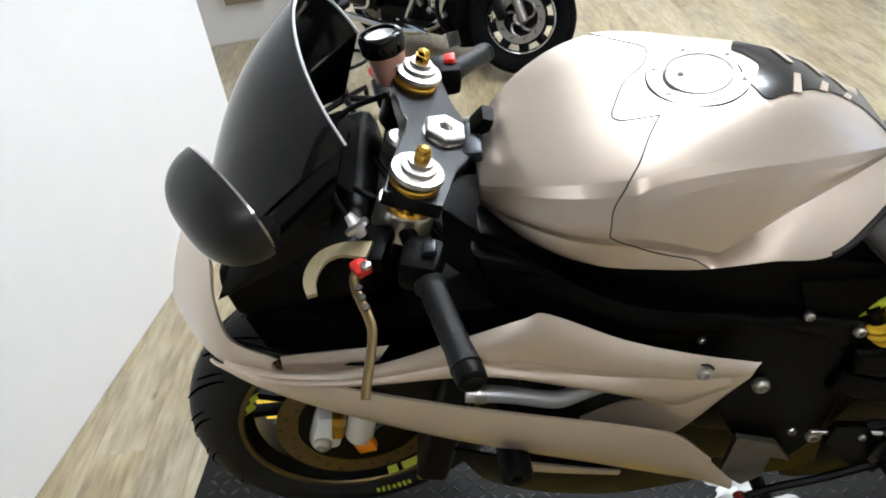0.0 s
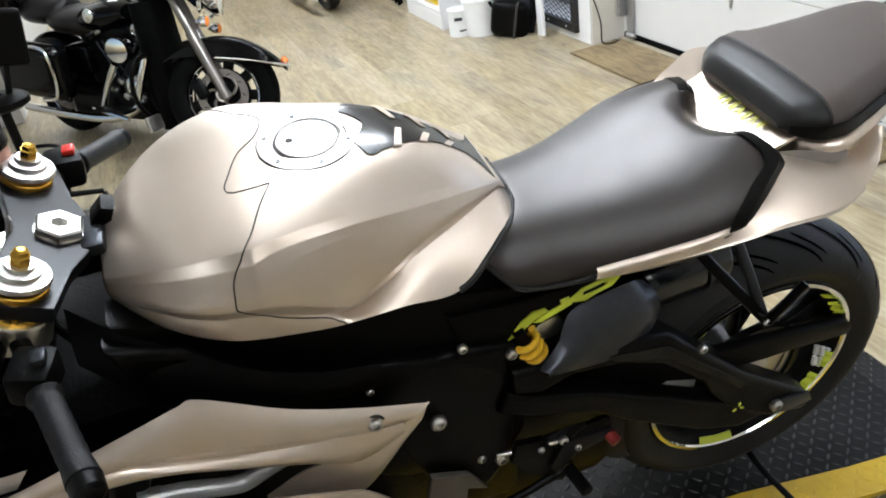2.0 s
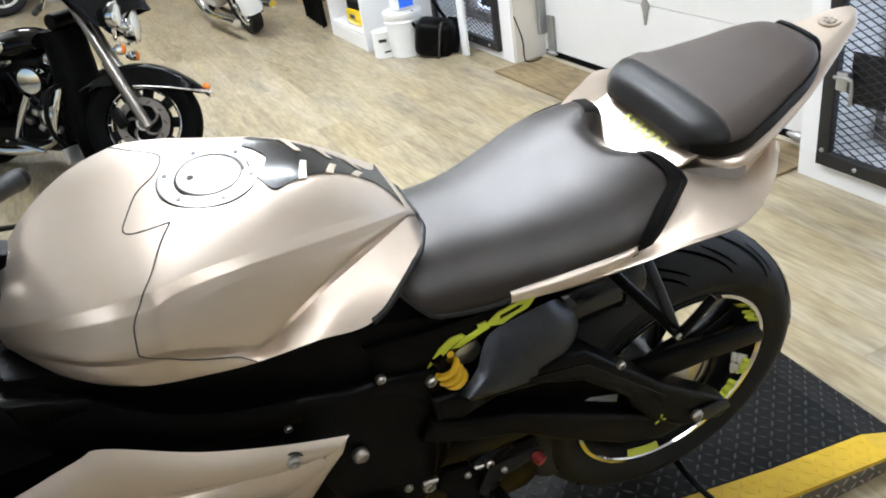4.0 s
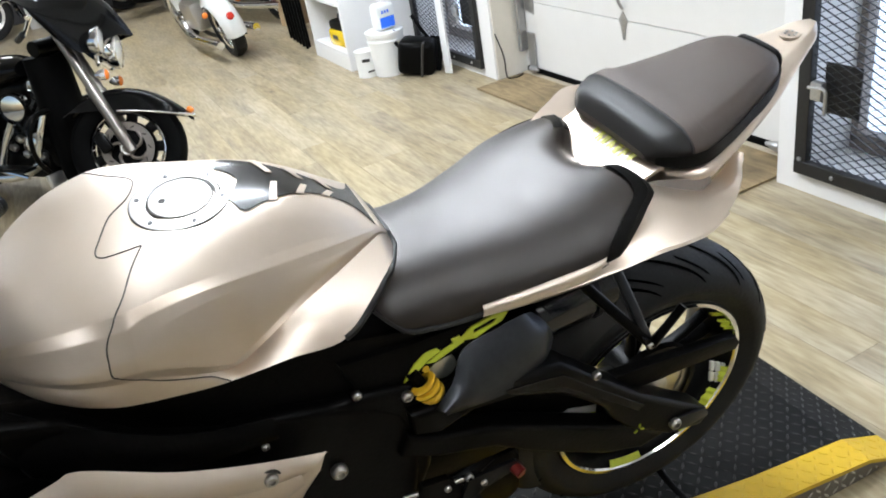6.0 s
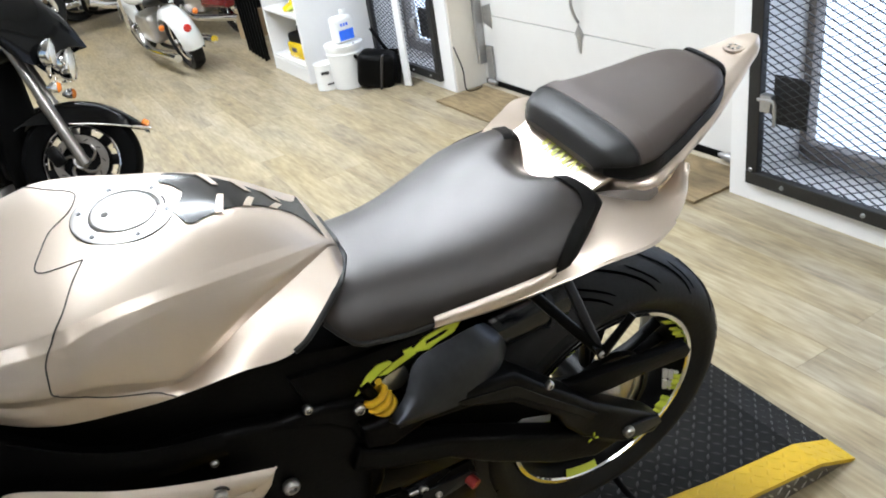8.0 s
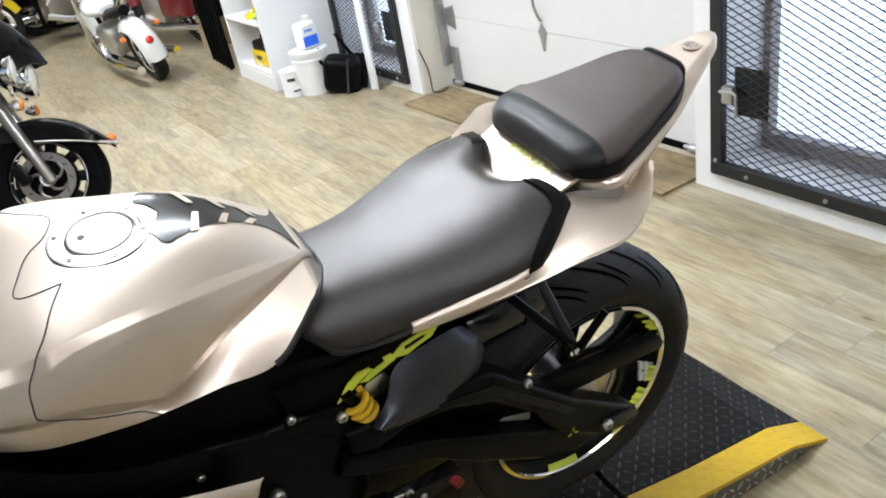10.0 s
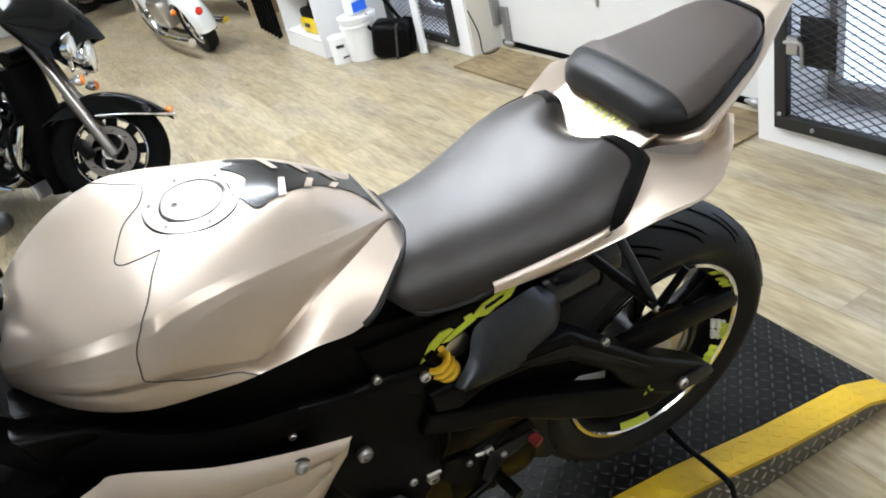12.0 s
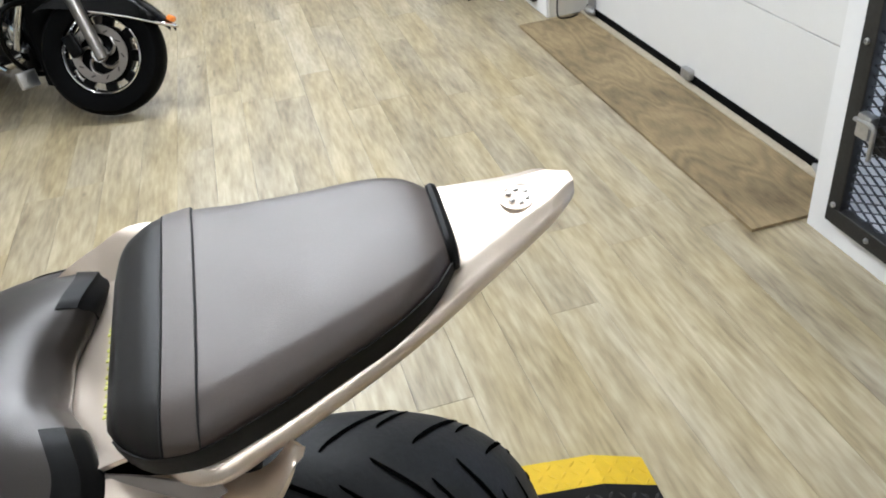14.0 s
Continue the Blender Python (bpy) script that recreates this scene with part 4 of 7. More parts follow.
part("centre_panel", sheet(bowl, 16, 30, 0.005), M_PAINT, bike, "silver panel with a lime word mark")
for i in range(7):
    y = -0.058 + i * 0.0150 + TAIL_Y(0.93)
    for k in (-1, 1):
        part("lime_mark", box((0.9245 + 0.0005 * k, y + 0.0028 * k, 0.8985), (0.0016, 0.0032, 0.021), 0.0005, (14 * k if i % 2 else 8, 63, 0)), M_LIMEPALE, bike, "pale lime letter stroke")
    part("lime_mark", box((0.9245 + (0.006 if i % 3 else -0.004), y, 0.9015 if i % 3 else 0.8970), (0.0016, 0.0085, 0.0034), 0.0004, (0, 63, 0)), M_LIMEPALE, bike, "pale lime letter stroke")


def edge_fn(pts):
    P = smooth_path(pts, 12)
    return lambda u: P[-1] if u >= 1 else P[int(u * (len(P) - 1))].lerp(P[int(u * (len(P) - 1)) + 1], u * (len(P) - 1) % 1)


def strip(A, B, thick=0.004, bulge=(0, 0, 0), nu=30, nv=8, power=1.0):
    fa, fb, bu = edge_fn(A), edge_fn(B), Vector(bulge)
    return sheet(lambda u, v: fa(u).lerp(fb(u), v) + bu * math.sin(math.pi * v ** power), nu, nv, thick)


# side wings of the tail
WING_T = [(0.626, -0.160, 0.802), (0.713, -0.180, 0.818), (0.81, -0.198, 0.838), (0.845, -0.185, 0.846), (0.882, -0.158, 0.864), (0.90, -0.135, 0.882), (0.94, -0.133, 0.872), (0.98, -0.136, 0.855), (1.02, -0.141, 0.848), (1.045, -0.144, 0.862), (1.068, -0.143, 0.889)]
WING_B = [(0.624, -0.165, 0.795), (0.68, -0.178, 0.801), (0.74, -0.191, 0.810), (0.812, -0.207, 0.824), (0.875, -0.216, 0.834), (0.95, -0.223, 0.839), (1.003, -0.209, 0.850), (1.038, -0.190, 0.864), (1.060, -0.168, 0.877), (1.070, -0.148, 0.888)]
wings = both("tail_wing", lambda: strip(WING_T, WING_B, 0.005, (0.002, -0.003, 0.005), 60, 12), M_PAINT, None, "flared silver tail side panel")
WING_I = [(0.64, -0.145, 0.785), (0.70, -0.155, 0.780), (0.76, -0.165, 0.782), (0.82, -0.175, 0.795), (0.88, -0.180, 0.808), (0.96, -0.185, 0.818), (1.0, -0.185, 0.832)]
wings += both("tail_wing_underside", lambda: strip(WING_B[:7], WING_I, 0.004, (0, 0, -0.004), 24, 4), M_PAINT)
for w_ in (wings[1], wings[3]):
    w_.location.y, w_.location.z = -0.058, -0.022
part("tail_inner_panel", strip([(0.835, 0.094, 0.872), (0.870, 0.106, 0.894), (0.905, 0.116, 0.907), (0.940, 0.124, 0.916), (0.990, 0.122, 0.910)], [(0.835, 0.062, 0.842), (0.875, 0.072, 0.868), (0.905, 0.078, 0.880), (0.945, 0.084, 0.898), (0.990, 0.090, 0.895)], 0.005, (0, 0.006, 0.004), 24, 8), M_PAINT, bike, "silver panel rising beside the seat")
# Cowl flange between pad and wing; taupe puts its shade into the colour.
both("flange_shade", lambda: strip([(0.895, -0.122, 0.884), (0.94, -0.135, 0.884), (0.985, -0.152, 0.880), (1.005, -0.158, 0.884)], [(0.900, -0.130, 0.868), (0.945, -0.146, 0.862), (0.985, -0.160, 0.862), (1.008, -0.160, 0.872)], 0.003, (0, -0.002, 0), 16, 4), M_CASE, None, "taupe strip for the cowl flange, its shade in the colour")[1].location.y = -0.045
part("undertray", box((0.84, 0, 0.765), (0.36, 0.20, 0.06), 0.02, (0, -4, 0)), M_PLASTIC, bike)
part("tail_underside", box((1.07, -0.015, 0.845), (0.22, 0.09, 0.04), 0.015, (0, -15, 0)), M_PLASTIC, bike)

part("battery_box", box((0.64, 0, 0.62), (0.30, 0.13, 0.26), 0.03), M_PLASTIC, bike, "black battery box")
part("tank_tail_trim", tube([tank_at(0.430 + 0.011 * j, -1) for j in range(9)] + [tank_at(0.540, -1 + 0.1 * j) for j in range(21)] + [tank_at(0.518 - 0.011 * j, 1) for j in range(9)], 0.0042, 8, 2), M_PIPING, bike, "black rubber edge between tank and seat")
# frame: main spar, pivot plate, covers under the tank
SPAR = [(0.02, 0.90), (0.10, 0.868), (0.165, 0.795), (0.25, 0.748), (0.34, 0.722), (0.45, 0.712), (0.515, 0.695), (0.545, 0.655), (0.548, 0.60), (0.53, 0.50), (0.50, 0.43), (0.42, 0.44), (0.40, 0.56), (0.36, 0.64), (0.24, 0.668), (0.12, 0.712), (0.04, 0.80)]
both("frame_spar", lambda: slab(SPAR, -0.150, -0.095, 0.014, 3), M_FRAME, None, "black aluminium frame spar")
INNER = [(0.03, 0.915), (0.10, 0.892), (0.18, 0.866), (0.30, 0.845), (0.42, 0.808), (0.50, 0.788), (0.56, 0.77), (0.66, 0.765), (0.62, 0.70), (0.45, 0.68), (0.25, 0.70), (0.08, 0.80)]
both("side_cover", lambda: slab(INNER, -0.128, -0.07, 0.010, 2), M_PLASTIC, None, "matt black side cover under the tank")
TAILCOV = [(0.42, 0.775), (0.53, 0.762), (0.64, 0.762), (0.695, 0.762), (0.665, 0.735), (0.56, 0.70), (0.50, 0.68), (0.44, 0.70)]
both("seat_side_cover", lambda: slab(TAILCOV, -0.138, -0.08, 0.010, 2), M_PLASTIC, None, "black cover carrying a lime mark")
for p, r in (((0.434, -0.152, 0.725), 0.0075), ((0.505, -0.152, 0.683), 0.009), ((0.483, -0.152, 0.446), 0.012), ((0.30, -0.152, 0.70), 0.006)):
    bolt("frame_bolt", p, (0, -1, 0), r, bike)
# lime model mark on the side cover, as slanted bars
MARK = [[(0.506, 0.696), (0.522, 0.702), (0.548, 0.722), (0.568, 0.731), (0.562, 0.738), (0.544, 0.738), (0.526, 0.725)], [(0.545, 0.716), (0.558, 0.713), (0.578, 0.720), (0.606, 0.730), (0.600, 0.745), (0.586, 0.744), (0.588, 0.735), (0.570, 0.729)], [(0.596, 0.735), (0.626, 0.727), (0.642, 0.734), (0.636, 0.740), (0.622, 0.738), (0.622, 0.746), (0.652, 0.752), (0.650, 0.760), (0.619, 0.753)], [(0.642, 0.734), (0.668, 0.741), (0.679, 0.755), (0.662, 0.761), (0.650, 0.760), (0.652, 0.752), (0.660, 0.750), (0.654, 0.744), (0.636, 0.740)]]
for o in MARK:
    both("lime_mark", lambda o=o: slab(o, -0.1405, -0.1375, 0.0006, 1), M_LIME, None, "slanted lime decal shape")

# engine and lower covers
both("engine_side_cover", lambda: slab([(0.262, 0.748), (0.33, 0.739), (0.395, 0.717), (0.463, 0.682), (0.496, 0.65), (0.511, 0.596), (0.512, 0.515), (0.499, 0.432), (0.461, 0.381), (0.379, 0.417), (0.336, 0.515), (0.297, 0.635)], -0.1515, -0.12, 0.012, 3), M_FRAME, None, "black cover over the engine side")
part("engine_block", box((0.24, 0, 0.50), (0.44, 0.24, 0.34), 0.03), M_FRAME, bike, "black engine block")
part("sump", box((0.25, 0, 0.30), (0.36, 0.20, 0.12), 0.03), M_FRAME, bike)
part("clutch_side_cover", lathe((0.36, -0.10, 0.55), (0, -1, 0), [(0, 0.095), (0.035, 0.09), (0.048, 0.075), (0.05, 0.03), (0.05, 0)], 36), M_FRAME, bike, "round black engine cover")
part("engine_mount_plate", slab([(0.362, 0.486), (0.422, 0.460), (0.450, 0.408), (0.418, 0.425), (0.410, 0.372), (0.380, 0.352), (0.345, 0.392)], -0.172, -0.160, 0.003), M_SKIRT, bike, "bare grey cast engine plate")
part("sprocket_cover", slab([(0.40, 0.53), (0.47, 0.50), (0.49, 0.46), (0.46, 0.41), (0.40, 0.43), (0.38, 0.48)], -0.150, -0.12, 0.006), M_FRAME, bike, "black sprocket cover")
bolt("cover_bolt", (0.45, -0.150, 0.46), (0, -1, 0), 0.008, bike)
bolt("cover_bolt", (0.385, -0.160, 0.60), (0, -1, 0), 0.013, bike)
part("coolant_pipe", tube([(-0.02, -0.165, 0.655), (0.03, -0.165, 0.645), (0.085, -0.165, 0.625), (0.11, -0.163, 0.618), (0.145, -0.158, 0.626), (0.185, -0.150, 0.632)], 0.0125, 14, 6), M_PIPE, bike, "bent silver coolant pipe")
part("pipe_clamp", lathe((0.0, -0.165, 0.651), (1, 0, -0.2), [(-0.008, 0.014), (0.008, 0.014)], 14), M_STEEL, bike)
part("radiator", box((-0.06, 0, 0.56), (0.05, 0.32, 0.28), 0.01, (0, 18, 0)), M_FRAME, bike)

# side fairing, left and right
RIM_A = [(-0.318, -0.166, 0.786), (-0.245, -0.203, 0.793), (-0.132, -0.211, 0.788), (0.004, -0.203, 0.817), (0.075, -0.196, 0.832), (0.102, -0.192, 0.830), (0.19, -0.188, 0.762), (0.28, -0.185, 0.715), (0.371, -0.181, 0.676)]
RIM_B = [(-0.318, -0.166, 0.786), (-0.245, -0.207, 0.783), (-0.136, -0.216, 0.770), (-0.02, -0.214, 0.762), (0.045, -0.210, 0.745), (0.12, -0.206, 0.708), (0.20, -0.200, 0.664), (0.262, -0.194, 0.626), (0.330, -0.184, 0.640)]
FIN_A = [(-0.318, -0.166, 0.786), (-0.245, -0.206, 0.789), (-0.134, -0.214, 0.779), (-0.02, -0.217, 0.790), (0.048, -0.217, 0.785), (0.115, -0.213, 0.758), (0.186, -0.207, 0.727), (0.263, -0.198, 0.687), (0.330, -0.188, 0.668)]
FIN_B = [(-0.318, -0.166, 0.786), (-0.245, -0.206, 0.787), (-0.134, -0.212, 0.777), (-0.02, -0.209, 0.782), (0.046, -0.206, 0.757), (0.115, -0.202, 0.727), (0.187, -0.197, 0.699), (0.265, -0.195, 0.683), (0.330, -0.186, 0.664)]
both("upper_side_fairing", lambda: strip(RIM_A, FIN_A, 0.004, (0, -0.006, 0.002), 40, 8), M_PAINT, None, "champagne silver upper side fairing")
both("fairing_step", lambda: strip(FIN_A, FIN_B, 0.003, (0, 0.004, 0), 40, 3), M_PAINT, None, "shaded step under the fairing crease")
both("fairing_blade", lambda: strip(FIN_B, RIM_B, 0.004, (0, -0.007, 0.002), 40, 6), M_PAINT, None, "champagne silver fairing blade")
DUCT_A = [(0.133, -0.182, 0.600), (0.19, -0.188, 0.634), (0.245, -0.191, 0.640), (0.300, -0.186, 0.640), (0.371, -0.180, 0.678)]
DUCT_B = [(0.150, -0.186, 0.570), (0.20, -0.188, 0.545), (0.235, -0.188, 0.540), (0.275, -0.186, 0.560), (0.345, -0.181, 0.640)]
both("duct_panel", lambda: strip(DUCT_A, DUCT_B, 0.004, (0, -0.004, 0), 20, 5), M_PAINT, None, "silver inner duct panel")
LOW_A = [(-0.30, -0.176, 0.795), (-0.235, -0.206, 0.785), (-0.161, -0.220, 0.764), (-0.02, -0.232, 0.716), (0.138, -0.232, 0.655), (0.22, -0.226, 0.612), (0.262, -0.220, 0.580), (0.31, -0.210, 0.500), (0.349, -0.200, 0.420)]
LOW_B = [(-0.345, -0.150, 0.772), (-0.28, -0.185, 0.752), (-0.181, -0.214, 0.716), (-0.045, -0.220, 0.640), (0.06, -0.216, 0.580), (0.15, -0.208, 0.524), (0.22, -0.202, 0.480), (0.29, -0.198, 0.440), (0.345, -0.197, 0.412)]
both("lower_fairing", lambda: strip(LOW_A, LOW_B, 0.004, (0, -0.009, -0.001), 44, 10), M_PAINT, None, "champagne silver lower side fairing")
both("fairing_lip", lambda: tube(LOW_A[1:-1], 0.004, 6, 6), M_PAINT)
both("belly_pan", lambda: strip([(0.02, -0.195, 0.53), (0.08, -0.190, 0.50), (0.14, -0.182, 0.465), (0.19, -0.176, 0.44)], [(0.05, -0.16, 0.455), (0.09, -0.155, 0.435), (0.14, -0.150, 0.42), (0.18, -0.150, 0.415)], 0.004, (0, -0.01, 0), 16, 6), M_PAINT, None, "silver belly pan corner")
both("belly_liner", lambda: strip([(-0.05, -0.185, 0.56), (0.06, -0.18, 0.50), (0.20, -0.165, 0.44), (0.30, -0.15, 0.40)], [(0.0, -0.13, 0.36), (0.08, -0.12, 0.30), (0.20, -0.11, 0.26), (0.32, -0.10, 0.26)], 0.004, (0, -0.012, 0), 20, 8), M_PLASTIC, None, "black belly liner")
bolt("fairing_bolt", (0.292, -0.199, 0.692), (0, -1, 0.1), 0.010, bike, M_STEEL)
part("bolt_recess", lathe((0.292, -0.1965, 0.692), (0, -1, 0.1), [(0, 0.014), (0.001, 0.0145), (0.0015, 0.012), (0.0, 0.0)], 20), M_SEAM, bike)
both("frame_slider", lambda: lathe((0.030, -0.14, 0.588), (0.06, -1, -0.1), [(0, 0.014), (0.06, 0.016), (0.065, 0.022), (0.110, 0.023), (0.118, 0.020), (0.118, 0.008), (0.110, 0.007)], 24), M_PLASTIC, None, "black nylon frame slider")
both("fairing_inner", lambda: strip([(-0.30, -0.150, 0.80), (-0.15, -0.195, 0.785), (0.0, -0.195, 0.80), (0.10, -0.182, 0.82)], [(-0.28, -0.09, 0.66), (-0.15, -0.13, 0.62), (0.0, -0.13, 0.60), (0.10, -0.13, 0.62)], 0.004, (0, 0.01, 0), 20, 6), M_PLASTIC, None, "black inner fairing")
both("inner_tray", lambda: strip([(-0.235, -0.188, 0.905), (-0.17, -0.185, 0.900), (-0.10, -0.180, 0.892)], [(-0.235, -0.197, 0.862), (-0.17, -0.197, 0.858), (-0.125, -0.190, 0.872)], 0.004, (0, -0.004, 0), 12, 4), M_PAINT, None, "dull silver inner panel")[0].location.z = -0.10
part("nose_filler", slab([(-0.285, 0.83), (-0.255, 0.870), (-0.16, 0.80), (0.06, 0.80), (0.06, 0.62), (-0.12, 0.62), (-0.265, 0.72)], -0.145, 0.145, 0.02), M_PLASTIC, bike, "black inner fairing tray")

# nose cowl and screen
NOSE_T = [(-0.235, -0.200, 0.812), (-0.290, -0.182, 0.835), (-0.296, -0.168, 0.890), (-0.290, -0.145, 0.935), (-0.305, -0.080, 0.952), (-0.316, 0.0, 0.958), (-0.305, 0.080, 0.952), (-0.290, 0.145, 0.935), (-0.296, 0.168, 0.890), (-0.290, 0.182, 0.835), (-0.235, 0.200, 0.812)]
NOSE_B = [(-0.235, -0.207, 0.785), (-0.300, -0.180, 0.778), (-0.350, -0.140, 0.776), (-0.385, -0.095, 0.785), (-0.415, -0.045, 0.79), (-0.42, 0.0, 0.79), (-0.415, 0.045, 0.79), (-0.385, 0.095, 0.785), (-0.350, 0.140, 0.776), (-0.300, 0.180, 0.778), (-0.235, 0.207, 0.785)]
nose = part("nose_cowl", strip(NOSE_T, NOSE_B, 0.004, (-0.010, 0, 0.006), 60, 10), M_PAINT, bike, "champagne silver nose cowl")


def screen_at(u, v):
    s = -1 + 2 * u
    base = Vector((-0.300 + 0.05 * s * s, 0.128 * s, 0.968 - 0.022 * s * s))
    top = Vector((-0.136 + 0.040 * s * s, 0.125 * math.sin(s * 1.45), 1.172 - 0.110 * s * s))
    p = base.lerp(top, v)
    b = math.sin(math.pi * v) * (1 - 0.5 * s * s)
    return p + Vector((-0.010, 0.012 * s, 0.014)) * b


screen = part("windscreen", sheet(screen_at, 32, 24, 0.0035), M_SCREEN, bike, "dark smoked windscreen")
part("screen_edge", tube([screen_at(i / 24, 1.0) for i in range(25)], 0.0020, 6, 2), M_WHITEDEC, screen, "pale polished screen edge")
both("cowl_side", lambda: strip([(-0.250, -0.130, 0.945), (-0.185, -0.136, 1.000), (-0.098, -0.126, 1.060)], [(-0.288, -0.165, 0.895), (-0.20, -0.160, 0.93), (-0.14, -0.15, 0.96)], 0.004, (0, -0.008, 0), 16, 6), M_GLOSSBLK, None, "gloss black upper cowl side")
part("dash_panel", slab([(-0.31, 0.925), (-0.20, 0.94), (-0.13, 0.92), (-0.12, 0.88), (-0.2, 0.85)], -0.10, 0.10, 0.01), M_PLASTIC, bike, "black dash panel")
gauge = part("dashboard", slab([(-0.215, 0.965), (-0.135, 0.985), (-0.115, 0.955), (-0.19, 0.92)], -0.075, 0.075, 0.010), M_PLASTIC, bike, "black instrument dashboard")
part("tachometer", lathe((-0.165, 0.025, 0.978), (0.35, 0, 1), [(0, 0.042), (0.006, 0.043), (0.007, 0.038), (0.004, 0.0)], 28), M_GLOSSBLK, gauge, "round dark tachometer")


# mirrors
def mirror_bm():
    rows = []
    for i in range(15):
        t = i / 14
        a = math.pi / 2 * (1 - t)
        k = math.sin(a) ** 0.75 if t < 1 else 0.02
        ring = []
        for j in range(28):
            q = 2 * math.pi * j / 28
            cy, cz = math.cos(q), math.sin(q)
            w = 0.076 + 0.010 * cz
            ring.append(Vector((-0.052 * math.cos(a), (w * cy * abs(cy) ** -0.25 if abs(cy) > 0.05 else w * cy) * k, (0.050 * cz) * k)))
        rows.append(ring)
    return rings(rows)


for sg in (-1, 1):
    mm = part("mirror", mirror_bm(), M_MIRRORSHELL, bike, "gloss black rear-view mirror")
    mm.matrix_basis = pose(-0.105 if sg > 0 else -0.163, 0.300 * sg, 1.110 if sg > 0 else 1.140, 0, -8, -24 if sg > 0 else 36) @ (Matrix.Diagonal((1, 1, 1, 1)) if sg > 0 else Matrix.Diagonal((0.92, 0.92, 0.92, 1)))
    face = [Vector((0.001, (0.076 + 0.010 * math.sin(q)) * math.copysign(abs(math.cos(q)) ** 0.75, math.cos(q)) * 0.93, 0.050 * math.sin(q) * 0.93)) for q in (2 * math.pi * j / 40 for j in range(40))]
    part("mirror_glass", rings([face, [p + Vector((0.002, 0, 0)) for p in face]]), M_MIRROR, mm, "mirror glass")
    part("mirror_stalk", tube([(-0.125 if sg > 0 else -0.165, 0.255 * sg, 1.075), (-0.185, 0.205 * sg, 1.015), (-0.245, 0.150 * sg, 0.955)], 0.013, 10, 6, flat=0.6), M_PLASTIC, bike, "black mirror stalk")

# steering: triple clamp, forks, bars
RAKE = Vector((math.sin(radians(24)), 0, math.cos(radians(24))))
clamp_o = [(-0.075, -0.135), (-0.005, -0.142), (0.012, -0.075), (0.032, -0.035), (0.032, 0.035), (0.012, 0.075), (-0.005, 0.142), (-0.075, 0.135), (-0.066, 0.07), (-0.052, 0.0), (-0.066, -0.07)]


def clamp_bm():
    bm = slab(clamp_o, -0.011, 0.011, 0.004, 2, axis="z")
    bmesh.ops.rotate(bm, matrix=Euler((0, radians(24), 0)).to_matrix(), verts=bm.verts)
    bmesh.ops.translate(bm, vec=(-0.002, 0, 0.962), verts=bm.verts)
    return bm


